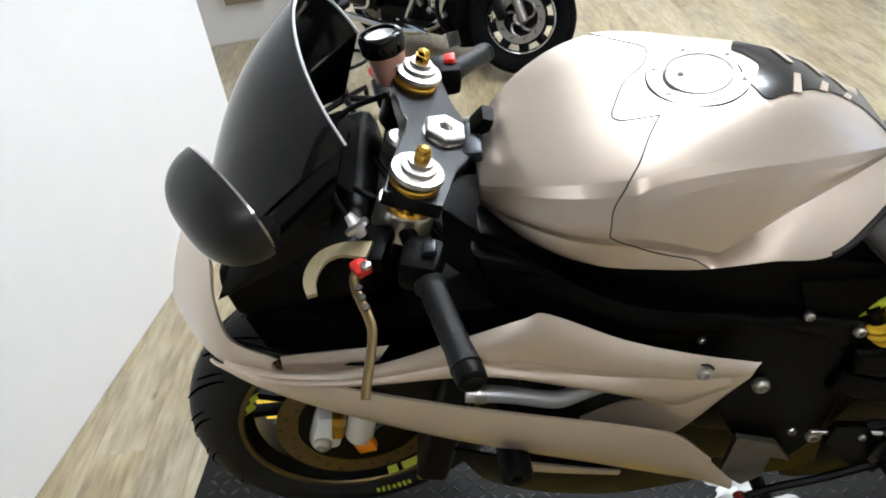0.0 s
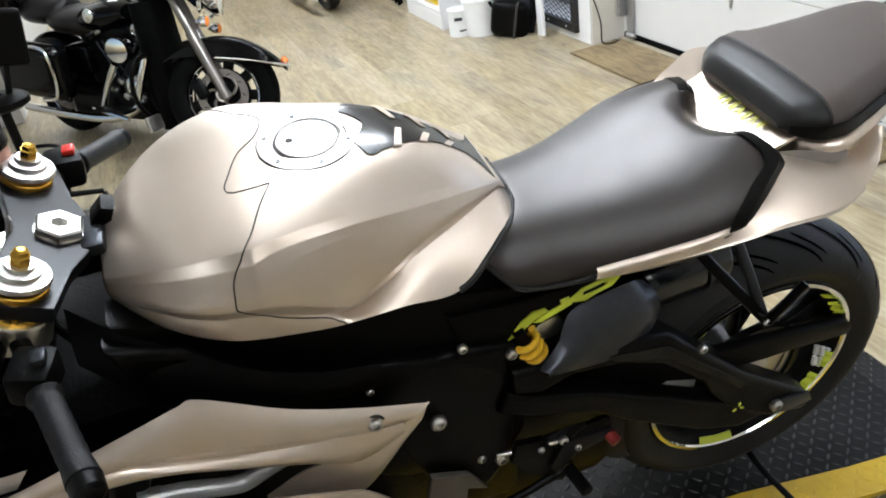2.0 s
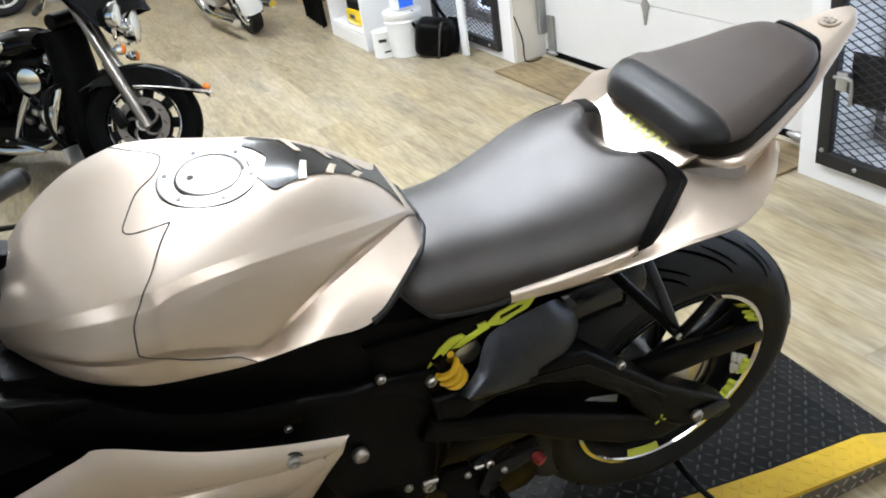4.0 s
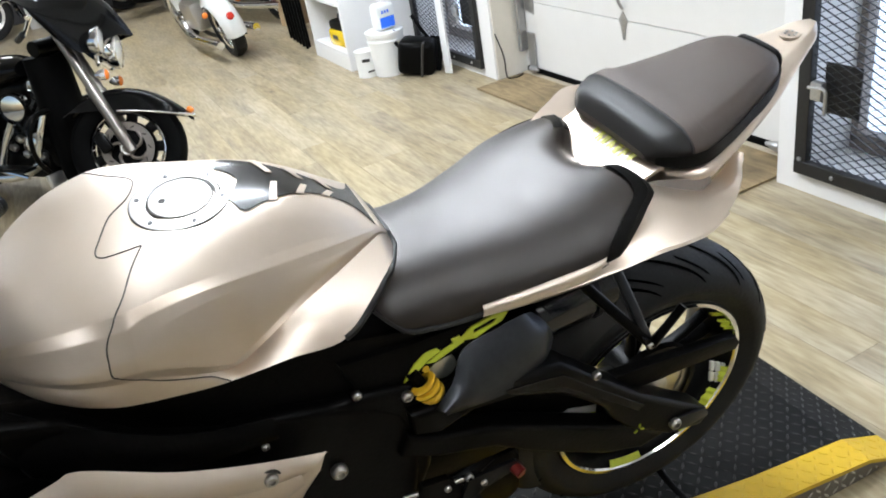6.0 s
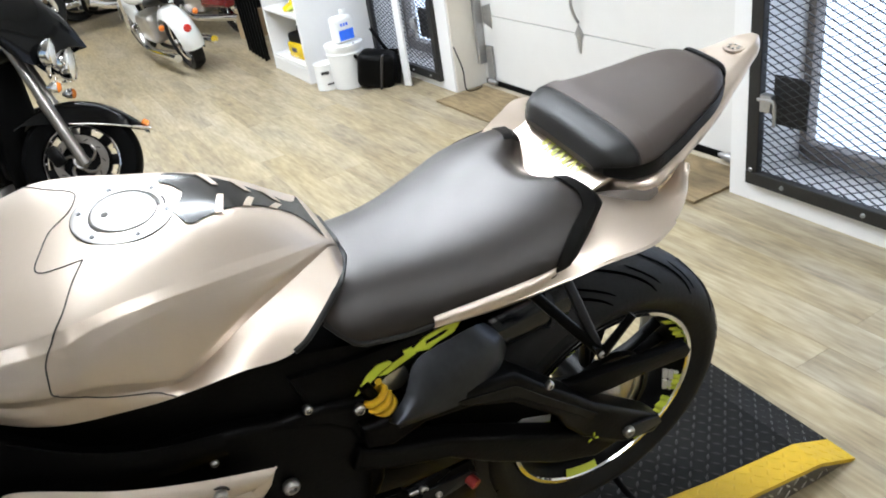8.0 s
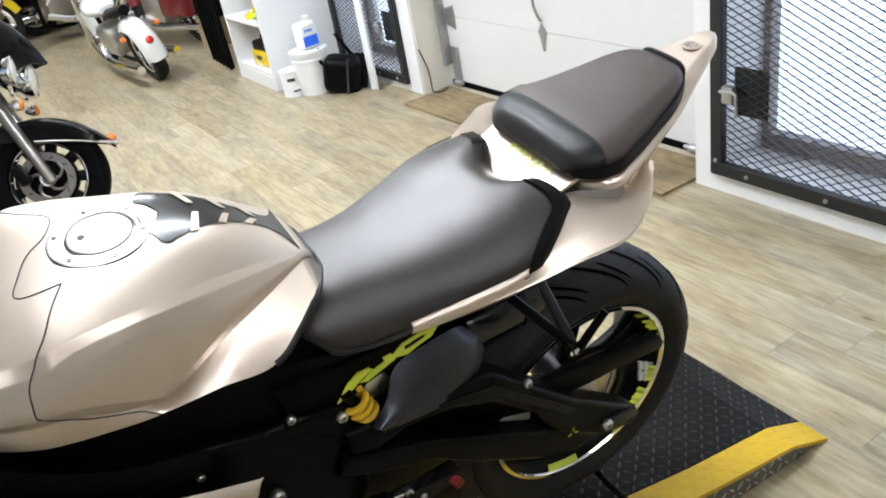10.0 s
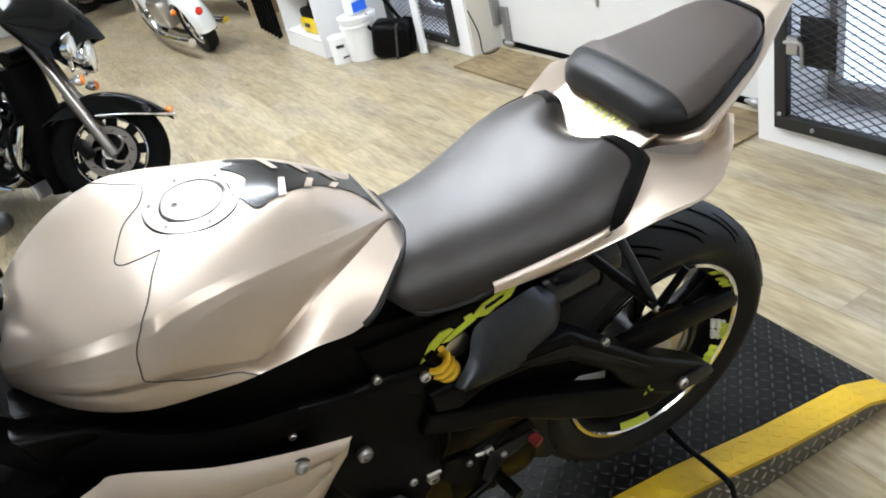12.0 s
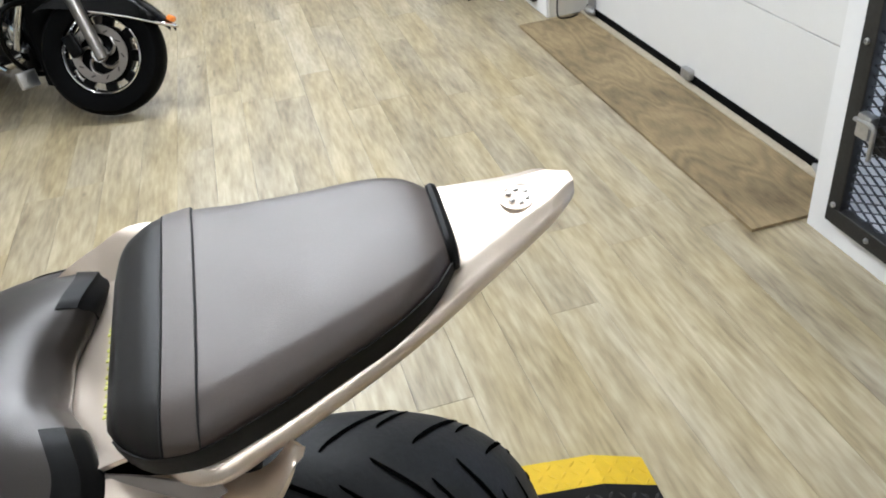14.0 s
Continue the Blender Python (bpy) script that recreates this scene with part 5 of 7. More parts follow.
part("top_clamp", clamp_bm(), M_CLAMP, bike, "grey cast top clamp")
lower = clamp_bm()
bmesh.ops.translate(lower, vec=-RAKE * 0.20, verts=lower.verts)
part("lower_clamp", lower, M_FRAME, bike)
part("stem_nut", lathe(Vector((0.0, 0, 0.972)), RAKE, [(0, 0.029), (0.011, 0.029), (0.013, 0.026), (0.013, 0.010), (0.004, 0.009)], 6), M_ALU, bike, "hexagonal silver stem nut", angle=25)
part("stem_washer", lathe(Vector((-0.001, 0, 0.969)), RAKE, [(0, 0.029), (0.006, 0.028)], 28), M_ALU, bike)
for sg in (-1, 1):
    top = Vector((-0.026, 0.108 * sg, 1.005))
    foot = Vector((-0.235, 0.070 + 0.100 * sg, 0.395))
    part("fork_tube", rod(top - RAKE * 0.012, top - RAKE * 0.075, 0.0300, None, 28), M_GOLD, bike, "gold fork tube")
    part("fork_outer", rod(top - RAKE * 0.07, top.lerp(foot, 0.62), 0.027, None, 24), M_FRAME, bike, "black fork outer")
    part("fork_cap", lathe(top - RAKE * 0.014, RAKE, [(0.008, 0.032), (0.0105, 0.0325), (0.014, 0.031), (0.0155, 0.022), (0.021, 0.021), (0.0225, 0.015), (0.028, 0.0145), (0.029, 0.0)], 32), M_ALU, bike, "silver fork cap")
    part("preload_adjuster", lathe(top + RAKE * 0.014, RAKE, [(0, 0.0105), (0.010, 0.0105), (0.011, 0.0085), (0.016, 0.008), (0.018, 0.004), (0.018, 0.0)], 6), M_GOLD, bike, "gold hexagon adjuster", angle=25)
    part("clip_on_clamp", lathe(top - RAKE * 0.088, RAKE, [(0, 0.034), (0.003, 0.0365), (0.036, 0.0365), (0.039, 0.034)], 28), M_ALU if sg < 0 else M_FRAME, bike, "clip-on bar clamp")
    part("fork_lower", rod(top.lerp(foot, 0.6), foot, 0.022, 0.026, 20), M_WHITEPAINT, bike, "silver fork lower")
    a, b = (Vector((-0.050, -0.140, 0.940)), Vector((0.014, -0.352, 0.932))) if sg < 0 else (Vector((-0.022, 0.115, 0.972)), Vector((0.064, 0.315, 0.900)))
    part("handlebar", rod(a, b, 0.011, None, 16), M_FRAME, bike, "black clip-on bar")
    d = (b - a).normalized()
    part("grip", lathe(a + d * 0.088, d, [(0, 0.0175), (0.003, 0.0185), (0.008, 0.0148)] + [(0.012 + 0.008 * i + (0.003 if i % 2 else 0), 0.0144 + (0.0008 if i % 2 else 0)) for i in range(12)] + [(0.118, 0.0165), (0.122, 0.017), (0.124, 0.015)], 24), M_GRIP, bike, "black rubber grip")
    part("bar_end", lathe(a + d * 0.205, d, [(0, 0.014), (0.012, 0.0165), (0.022, 0.0155), (0.026, 0.011), (0.024, 0.005)], 20), M_PLASTIC, bike, "black bar end")
    part("switch_housing", box(a + d * 0.060 + Vector((0, 0, 0.004)), (0.046, 0.052, 0.044), 0.010, (0, 10, 14 * sg)), M_PLASTIC, bike, "black switch housing")
    part("switch_button", box(a + d * 0.062 + Vector((0.012, 0, 0.028)), (0.016, 0.020, 0.010), 0.003), M_RED if sg > 0 else M_DARKALU, bike, "switch button")
    part("lever_perch", box((-0.085, 0.165 * sg, 0.945), (0.034, 0.060, 0.022), 0.006, (0, 0, 12 * sg)), M_FRAME, bike)
    lv = part("lever", tube([(-0.098, 0.195 * sg, 0.957), (-0.105, 0.225 * sg, 0.952), (-0.088, 0.270 * sg, 0.940), (-0.086, 0.292 * sg, 0.932), (-0.094, 0.330 * sg, 0.912), (-0.096, 0.345 * sg, 0.905)], 0.0054, 10, 6, flat=0.6), M_BRONZE, bike, "short bronze anodised lever")
    part("lever_adjuster", box((-0.098, 0.205 * sg, 0.955), (0.020, 0.022, 0.012), 0.004, (10, 0, 30)), M_RED, lv, "red lever adjuster")
    part("adjuster_screw", lathe((-0.090, 0.212 * sg, 0.962), (0, 0, 1), [(0, 0.006), (0.004, 0.006), (0.005, 0.003)], 12), M_ALU, lv)
    for i in range(3):
        part("lever_hole", lathe((-0.098 + 0.004 * i, (0.237 + 0.012 * i) * sg, 0.9555 - 0.003 * i), (0, 0.2 * sg, 1), [(0, 0.0042), (0.0028, 0.004)], 10), M_SEAM, lv)
# clutch lever guard hoop and cable adjuster
GUARD = [(-0.088, -0.186), (-0.107, -0.181), (-0.123, -0.180), (-0.140, -0.187), (-0.150, -0.203), (-0.153, -0.222), (-0.149, -0.240)]
guard = smooth_path([(x, y, 0.959 - 0.10 * (-0.18 - y)) for x, y in GUARD], 6)
wide = curve((0, 0.35, 0.7, 1), (0.013, 0.0095, 0.0080, 0.0055))
part("lever_guard", rings([[p + q * w_ + Vector((0, 0, h)) for w_, h in ((-k, 0), (k, 0), (k, 0.005), (-k, 0.005))] for p, q, k in ((guard[i], (guard[min(i + 1, len(guard) - 1)] - guard[max(i - 1, 0)]).cross(Vector((0, 0, 1))).normalized(), wide(i / (len(guard) - 1))) for i in range(len(guard)))]), M_PALEGOLD, bike, "flat pale gold lever bracket")
part("clutch_cable", tube([(-0.092, -0.165, 0.965), (-0.115, -0.150, 1.000), (-0.130, -0.120, 1.035)], 0.0035, 8, 6), M_PLASTIC, bike, "black clutch cable")
part("cable_adjuster", lathe((-0.095, -0.165, 0.966), (-0.5, 0.4, 1), [(0, 0.006), (0.008, 0.007), (0.010, 0.015), (0.015, 0.015), (0.018, 0.008), (0.03, 0.005)], 16), M_ALU, bike, "silver cable adjuster")
res = part("fluid_reservoir", lathe((-0.066, 0.128, 0.985), (-0.05, 0.05, 1), [(0, 0.020), (0.004, 0.023), (0.042, 0.0255), (0.044, 0.026)], 28), M_RES, bike, "translucent brake fluid reservoir")
part("reservoir_cap", lathe((-0.069, 0.130, 1.029), (-0.05, 0.05, 1), [(0, 0.029), (0.004, 0.031), (0.022, 0.031), (0.026, 0.028), (0.027, 0.022), (0.024, 0.021), (0.024, 0.0)], 28), M_GLOSSBLK, res, "black reservoir cap")
part("reservoir_bracket", tube([(-0.062, 0.13, 0.985), (-0.055, 0.14, 0.955), (-0.04, 0.15, 0.94)], 0.008, 8, 5), M_FRAME, bike)
part("brake_hose", tube([(-0.075, 0.10, 0.98), (-0.13, 0.06, 0.985), (-0.155, 0.0, 0.965), (-0.12, -0.05, 0.95), (-0.08, -0.07, 0.93)], 0.0042, 8, 8), M_PLASTIC, bike, "black brake hose")
part("inner_cover", box((-0.195, 0.0, 0.885), (0.19, 0.31, 0.085), 0.02, (0, -6, 0)), M_PLASTIC, bike, "black inner cover under the screen")
part("inner_cover", box((-0.105, 0.0, 0.855), (0.10, 0.24, 0.08), 0.02), M_PLASTIC, bike, "black inner cover under the screen")
part("ignition_switch", lathe((-0.060, 0.0, 0.955), RAKE, [(0, 0.022), (0.02, 0.022), (0.024, 0.018), (0.024, 0.0)], 24), M_STEEL, bike, "ignition barrel")
part("ignition_key", box((-0.048, 0.0, 0.992), (0.004, 0.014, 0.03), 0.002, (0, 24, 20)), M_STEEL, bike, "key")
both("frame_cover", lambda: strip([(-0.01, -0.085, 0.925), (0.04, -0.120, 0.900), (0.10, -0.142, 0.860), (0.17, -0.152, 0.808), (0.24, -0.154, 0.772), (0.32, -0.152, 0.748)], [(-0.015, -0.115, 0.865), (0.04, -0.146, 0.825), (0.10, -0.157, 0.780), (0.17, -0.159, 0.745), (0.24, -0.158, 0.725), (0.32, -0.154, 0.712)], 0.004, (0, -0.006, 0.002), 30, 8), M_PLASTIC, None, "smooth black frame cover")
part("tank_front_bracket", box((0.032, 0.0, 0.955), (0.03, 0.07, 0.018), 0.006), M_DARKALU, bike)
part("tank_nose_stop", slab([(0.030, 0.952), (0.058, 0.962), (0.066, 0.978), (0.052, 0.984), (0.034, 0.968)], 0.006, 0.040, 0.004), M_PLASTIC, bike, "black rubber stop at the tank nose")
part("steering_damper_rod", rod((0.005, 0.055, 0.952), (0.06, 0.03, 0.965), 0.006), M_STEEL, bike)
for i, (p0, p1, p2, p3) in enumerate((((-0.06, -0.05, 0.93), (-0.02, -0.09, 0.90), (0.02, -0.13, 0.86), (0.08, -0.13, 0.80)), ((-0.10, 0.03, 0.93), (-0.06, -0.02, 0.88), (-0.02, -0.06, 0.84), (0.02, -0.08, 0.78)))):
    part("cable", tube([p0, p1, p2, p3], 0.005, 8, 6), M_PLASTIC, bike, "black cable")


# wheels
F_AX = Vector((-0.245, 0.070, 0.375))

def tyre_profile(r, hw, rim_r):
    pr = []
    for i in range(21):
        a = -1.75 + 3.5 * i / 20
        pr.append((hw * math.sin(a) / math.sin(1.571) if abs(a) < 1.571 else hw * (1 if a > 0 else -1) * (1 - (abs(a) - 1.571) * 0.25), r - 0.055 * (1 - math.cos(a))))
    w2 = hw * 0.80
    return [(-w2, rim_r)] + pr + [(w2, rim_r)]


def tyre_r(r, hw, y):
    return r - 0.055 * (1 - math.cos(math.asin(max(-1, min(1, y / hw)))))


def wheel(name, c, r, hw, spokes, lean_label, tapes, lip=None):
    w = part(name, lathe((0, 0, 0), (0, -1, 0), [(-0.05, 0.03), (-0.05, 0.045), (0.05, 0.045), (0.05, 0.03)], 24), M_FRAME, bike, lean_label)
    w.location = c
    rim_r = 0.222
    part("tyre", lathe((0, 0, 0), (0, -1, 0), tyre_profile(r, hw, rim_r), 96, caps=False), M_RUBBER, w, "black sport tyre with curved tread grooves")
    rw = hw * 0.80
    part("rim", lathe((0, 0, 0), (0, -1, 0), [(-rw, rim_r), (-rw - 0.003, rim_r - 0.004), (-rw + 0.004, 0.206), (-rw * 0.6, 0.192), (rw * 0.6, 0.192), (rw - 0.004, 0.206), (rw + 0.003, rim_r - 0.004), (rw, rim_r), (rw * 0.5, rim_r - 0.010), (-rw * 0.5, rim_r - 0.010), (-rw, rim_r)], 72, caps=False), M_FRAME, w, "black rim")
    part("rim_lip", lathe((0, 0, 0), (0, -1, 0), [(rw + 0.0005, 0.2195), (rw + 0.0042, 0.2180), (rw + 0.0045, 0.2105), (rw + 0.0002, 0.2080)], 72, caps=False), lip or M_CHROME, w, "bronze rim lip" if lip else "polished rim lip")
    for i in range(spokes):
        a = 2 * math.pi * i / spokes + 0.3
        for da in (-0.14, 0.14):
            p = (0.04 * math.cos(a), 0, 0.04 * math.sin(a))
            q = (0.200 * math.cos(a + da), -0.01, 0.200 * math.sin(a + da))
            part("spoke", tube([p, ((p[0] + q[0]) / 2, -0.012, (p[2] + q[2]) / 2), q], 0.014, 8, 4, flat=0.7), M_FRAME, w)
    for a0, a1 in tapes:
        f = lambda u, v, a0=a0, a1=a1: Vector(((0.193 + 0.015 * v + 0.004 * math.sin(u * 12.6)) * math.cos(a0 + (a1 - a0) * u), -rw - 0.0015 + 0.011 * (1 - v), (0.197 + 0.010 * v) * math.sin(a0 + (a1 - a0) * u)))
        part("rim_tape", sheet(f, 14, 2, 0.001), M_LIME, w, "lime rim tape")
    # grooves as raised black strips, their recess shade put in the colour
    n = 34
    for i in range(n):
        a0 = 2 * math.pi * i / n
        sg = 1 if i % 2 else -1
        for y0, y1, da, wd in ((0.10, 0.95, 0.40, 0.0115), (0.40, 0.86, 0.20, 0.0080)):
            def f(u, v, a0=a0, sg=sg, y0=y0, y1=y1, da=da, wd=wd):
                y = sg * hw * (y0 + (y1 - y0) * u)
                a = a0 + (0 if y0 < 0.2 else -0.24) - da * u ** 1.2 + (v - 0.5) * wd * (1 - 0.75 * abs(2 * u - 1) ** 3) / r
                rr = tyre_r(r, hw, y) + 0.0016
                return Vector((rr * math.cos(a), -y, rr * math.sin(a)))
            part("groove_shade", sheet(f, 12, 1, 0.0006), M_GROOVESHADE, w)
    return w


rear = wheel("rear_wheel", (1.032, 0, 0.310), 0.311, 0.090, 5, "black rear wheel with lime rim tape", ((0.10, 0.32), (0.40, 0.62), (0.70, 0.82), (1.9, 2.3), (3.1, 3.4), (4.3, 4.7), (5.20, 5.50), (5.58, 5.80), (5.9, 6.1)))
part("sprocket", lathe((0, 0, 0), (0, -1, 0), [(0.058, 0.105), (0.064, 0.107), (0.064, 0.085), (0.058, 0.085)], 44, caps=False), M_STEEL, rear, "steel chain sprocket", angle=20)
part("sprocket_carrier", lathe((0, 0, 0), (0, -1, 0), [(0.04, 0.02), (0.045, 0.088), (0.060, 0.086), (0.068, 0.045), (0.075, 0.04), (0.085, 0.02)], 10), M_STEEL, rear, "sprocket carrier")
part("chain", lathe((0, 0, 0), (0, -1, 0), [(0.055, 0.100), (0.055, 0.112), (0.070, 0.112), (0.070, 0.100)], 60, caps=False), M_FRAME, rear, "drive chain")
for k in range(3):
    for i in range(2):
        x0, z0 = 0.158 + 0.017 * k + 0.004 * i, -0.004 - 0.012 * k - 0.034 * i
        part("spoke_decal", slab([(x0, z0), (x0 + 0.012, z0 - 0.006), (x0 + 0.015, z0 - 0.034), (x0 + 0.004, z0 - 0.029)], -0.067, -0.061, 0.0008, 1), M_WHITEDEC, rear, "white slanted decal bar")
front = wheel("front_wheel", tuple(F_AX), 0.302, 0.060, 5, "black front wheel with lime rim tape", ((2.5, 2.75), (4.75, 4.85), (4.9, 5.25)), M_BRONZE)
for i in range(12):
    a = 4.62 + 0.045 * i + (0.05 if i > 6 else 0)
    part("tyre_mark", box((0.240 * math.cos(a), -0.0585, 0.240 * math.sin(a)), (0.0065, 0.003, 0.016 if i % 3 else 0.011), 0.0006, (0, -math.degrees(a) + 90, 0)), M_LIME, front, "small lime bar on the tyre wall")
front.rotation_euler = (0, 0, radians(10))
for yy in (0.058, -0.062):
    part("brake_disc", lathe((0, 0, 0), (0, -1, 0), [(yy, 0.155), (yy + 0.005, 0.155), (yy + 0.005, 0.118), (yy, 0.118)], 60, caps=False), M_BRONZE, front, "bronze-tinted brake disc", angle=25)
    for i in range(30):
        a, rr = i * math.pi / 15, 0.127 + 0.010 * (i % 3)
        part("disc_hole", lathe((rr * math.cos(a), -yy - 0.0052, rr * math.sin(a)), (0, -1, 0), [(0, 0.0042), (0.0006, 0.0040)], 8), M_SEAM, front)
    part("disc_carrier", lathe((0, 0, 0), (0, -1, 0), [(yy, 0.122), (yy + 0.004, 0.122), (yy + 0.004, 0.045), (yy, 0.045)], 10, caps=False), M_FRAME, front)
for sg in (-1, 1):
    part("brake_caliper", box(F_AX + Vector((0.115, 0.085 * sg + 0.02, 0.04)), (0.060, 0.045, 0.115), 0.014, (0, -20, 10)), M_GOLD, bike, "gold radial brake caliper")
    part("axle_lug", box(F_AX + Vector((-0.04, 0.098 * sg, 0.045)), (0.055, 0.040, 0.085), 0.012, (0, 24, 10)), M_WHITEPAINT, bike)
    bolt("axle_nut", tuple(F_AX + Vector((-0.052, 0.119 * sg, 0.028))), (0, sg, 0), 0.016, bike)
part("caliper_reflector", box(F_AX + Vector((0.018, -0.112, 0.004)), (0.034, 0.020, 0.034), 0.004, (0, -10, 0)), M_ORANGE, bike, "orange reflector block")

part("caliper_bridge", box(F_AX + Vector((-0.018, -0.108, 0.060)), (0.022, 0.022, 0.060), 0.005, (0, 14, 0)), M_GOLD, bike, "gold caliper bridge")


def fender(c, r, hw, a0, a1, name, material, sides=0.05):
    def f(u, v):
        a = radians(a0 + (a1 - a0) * u)
        s = -1 + 2 * v
        rr = r - sides * abs(s) ** 3
        return Vector((c[0] + rr * math.cos(a), c[1] + hw * s * (1 - 0.15 * abs(s) ** 4), c[2] + rr * math.sin(a)))
    return part(name, sheet(f, 30, 14, 0.004), material, bike)


fender(tuple(F_AX), 0.320, 0.075, 10, 100, "front_fender", M_WHITEPAINT)["label"] = "silver front mudguard"
fender((1.040, 0, 0.310), 0.340, 0.105, 110, 200, "rear_hugger", M_HUGGER)["label"] = "black rear hugger"

# swingarm, chain guard, peg hangers
SWING_UP = [(0.5, 0.658), (0.57, 0.65), (0.655, 0.645), (0.756, 0.627), (0.823, 0.559), (0.927, 0.455), (1.071, 0.339), (1.099, 0.307), (1.078, 0.285), (0.998, 0.305), (0.904, 0.379), (0.863, 0.431), (0.845, 0.471), (0.756, 0.56), (0.675, 0.598), (0.598, 0.611), (0.543, 0.594), (0.504, 0.609)]
SWING_LOW = [(0.494, 0.613), (0.542, 0.581), (0.638, 0.544), (0.755, 0.474), (0.847, 0.418), (0.904, 0.387), (0.998, 0.309), (0.939, 0.298), (0.85, 0.336), (0.717, 0.429), (0.635, 0.496), (0.537, 0.535), (0.478, 0.572)]
swing = both("swingarm", lambda: slab(SWING_UP, -0.170, -0.120, 0.011, 3), M_FRAME, None, "black cast swingarm")
part("lower_beam", slab(SWING_LOW, -0.166, -0.124, 0.010, 3), M_FRAME, swing[0], "black lower beam of the swingarm")
part("upper_web", slab([(0.643, 0.632), (0.756, 0.607), (0.817, 0.544), (0.929, 0.435), (0.916, 0.425), (0.844, 0.496), (0.756, 0.579), (0.664, 0.613)], -0.1725, -0.1695, 0.001, 1), M_GLOSSBLK, swing[0], "gloss black upper face of the swingarm")
# Plate closes the slot; its two marks stand for the wheel rim behind.
part("inner_plate", slab([(0.623, 0.553), (0.704, 0.539), (0.79, 0.498), (0.885, 0.405), (0.901, 0.347), (0.789, 0.408), (0.664, 0.476)], -0.120, -0.114, 0.001, 1), M_PLASTIC, swing[0])
part("swingarm_mark", slab([(0.782, 0.438), (0.804, 0.446), (0.863, 0.422), (0.861, 0.392), (0.829, 0.401)], -0.1225, -0.1203, 0.0006, 1), M_WHITEDEC, swing[0], "white and lime patch for the rim seen through the slot")
part("swingarm_mark", slab([(0.778, 0.441), (0.824, 0.419), (0.861, 0.407), (0.86, 0.393), (0.824, 0.402)], -0.1240, -0.1230, 0.0003, 1), M_LIME, swing[0], "lime stripe for the rim tape seen through the slot")
for q in range(3):
    a = q * 2.094 + 1.57
    part("swingarm_mark", box((0.925 + 0.0085 * math.cos(a), -0.171, 0.370 + 0.0085 * math.sin(a)), (0.0085, 0.002, 0.0042), 0.0004, (0, -math.degrees(a), 0)), M_LIME, swing[0], "small lime three-point decal")
part("axle_plate", slab([(0.993, 0.352), (1.023, 0.352), (1.077, 0.343), (1.087, 0.319), (1.05, 0.313), (1.007, 0.316)], -0.177, -0.170, 0.002), M_DARKALU, swing[0], "dark axle plate")
bolt("axle_nut", (1.003, -0.176, 0.344), (0, -1, 0), 0.012, bike)
part("chain_guard", slab([(0.869, 0.501), (0.951, 0.491), (1.052, 0.474), (1.16, 0.458), (1.174, 0.437), (1.167, 0.420), (1.057, 0.432), (0.984, 0.434), (0.898, 0.447)], -0.140, -0.118, 0.006), M_PLASTIC, bike, "black chain guard")
bolt("guard_bolt", (0.820, -0.171, 0.570), (0, -1, 0), 0.008, bike)
hang = Vector((0.860, -0.236, 0.684))
both("peg_hanger", lambda: tube([(0.765, -0.150, 0.810), (0.791, -0.170, 0.772), (0.849, -0.230, 0.698), tuple(hang)], 0.0085, 10, 5), M_FRAME, None, "black passenger peg hanger")
both("peg_hanger_strut", lambda: tube([(0.828, -0.172, 0.812), (0.840, -0.200, 0.764), tuple(hang)], 0.0078, 10, 5), M_DARKALU, None, "dark speckled metal strut")
both("passenger_peg", lambda: tube([(0.863, -0.242, 0.680), (0.879, -0.246, 0.709), (0.908, -0.246, 0.741)], 0.0068, 10, 5), M_FRAME, None, "folded black passenger peg")
both("peg_hanger_plate", lambda: slab([(0.845, 0.702), (0.858, 0.668), (0.872, 0.672), (0.884, 0.712), (0.872, 0.700), (0.862, 0.692)], -0.243, -0.236, 0.002), M_FRAME, None, "black peg bracket plate")
bolt("peg_bolt", (0.859, -0.243, 0.683), (0, -1, 0), 0.006, bike)
part("swingarm_bridge", box((0.63, 0, 0.46), (0.26, 0.22, 0.17), 0.03), M_FRAME, bike)
part("engine_rear", box((0.46, 0, 0.40), (0.16, 0.22, 0.30), 0.03), M_FRAME, bike)
# exhaust stub, shock, rear set
WEB_A = [(0.742, -0.100, 0.690), (0.715, -0.118, 0.712), (0.665, -0.132, 0.722), (0.602, -0.142, 0.718), (0.572, -0.163, 0.684), (0.537, -0.176, 0.661)]
WEB_B = [(0.775, -0.112, 0.628), (0.742, -0.146, 0.612), (0.705, -0.162, 0.615), (0.655, -0.172, 0.622), (0.605, -0.176, 0.630), (0.552, -0.179, 0.640)]
both("swingarm_web", lambda: strip(WEB_A, WEB_B, 0.005, (0.002, -0.012, 0.010), 24, 14), M_ARMPANEL, None, "smooth satin grey swingarm web")
# Added block: blackens the space here and throws shade on the deck.
part("shade_block", box((0.60, 0.0, 0.285), (0.26, 0.20, 0.16), 0.035), M_FRAME, bike, "added black block shading the deck under the swingarm")
part("linkage", tube([(0.50, -0.09, 0.40), (0.58, -0.10, 0.36), (0.66, -0.09, 0.38)], 0.016, 8, 5), M_FRAME, bike, "black suspension linkage")
part("heat_shield", lathe((0.752, -0.060, 0.640), (0.97, 0.02, 0.09), [(0, 0.036), (0.004, 0.046), (0.010, 0.050), (0.026, 0.051), (0.030, 0.049), (0.150, 0.050), (0.158, 0.044), (0.160, 0.0)], 40), M_SHIELD, bike, "black glossy silencer cover")
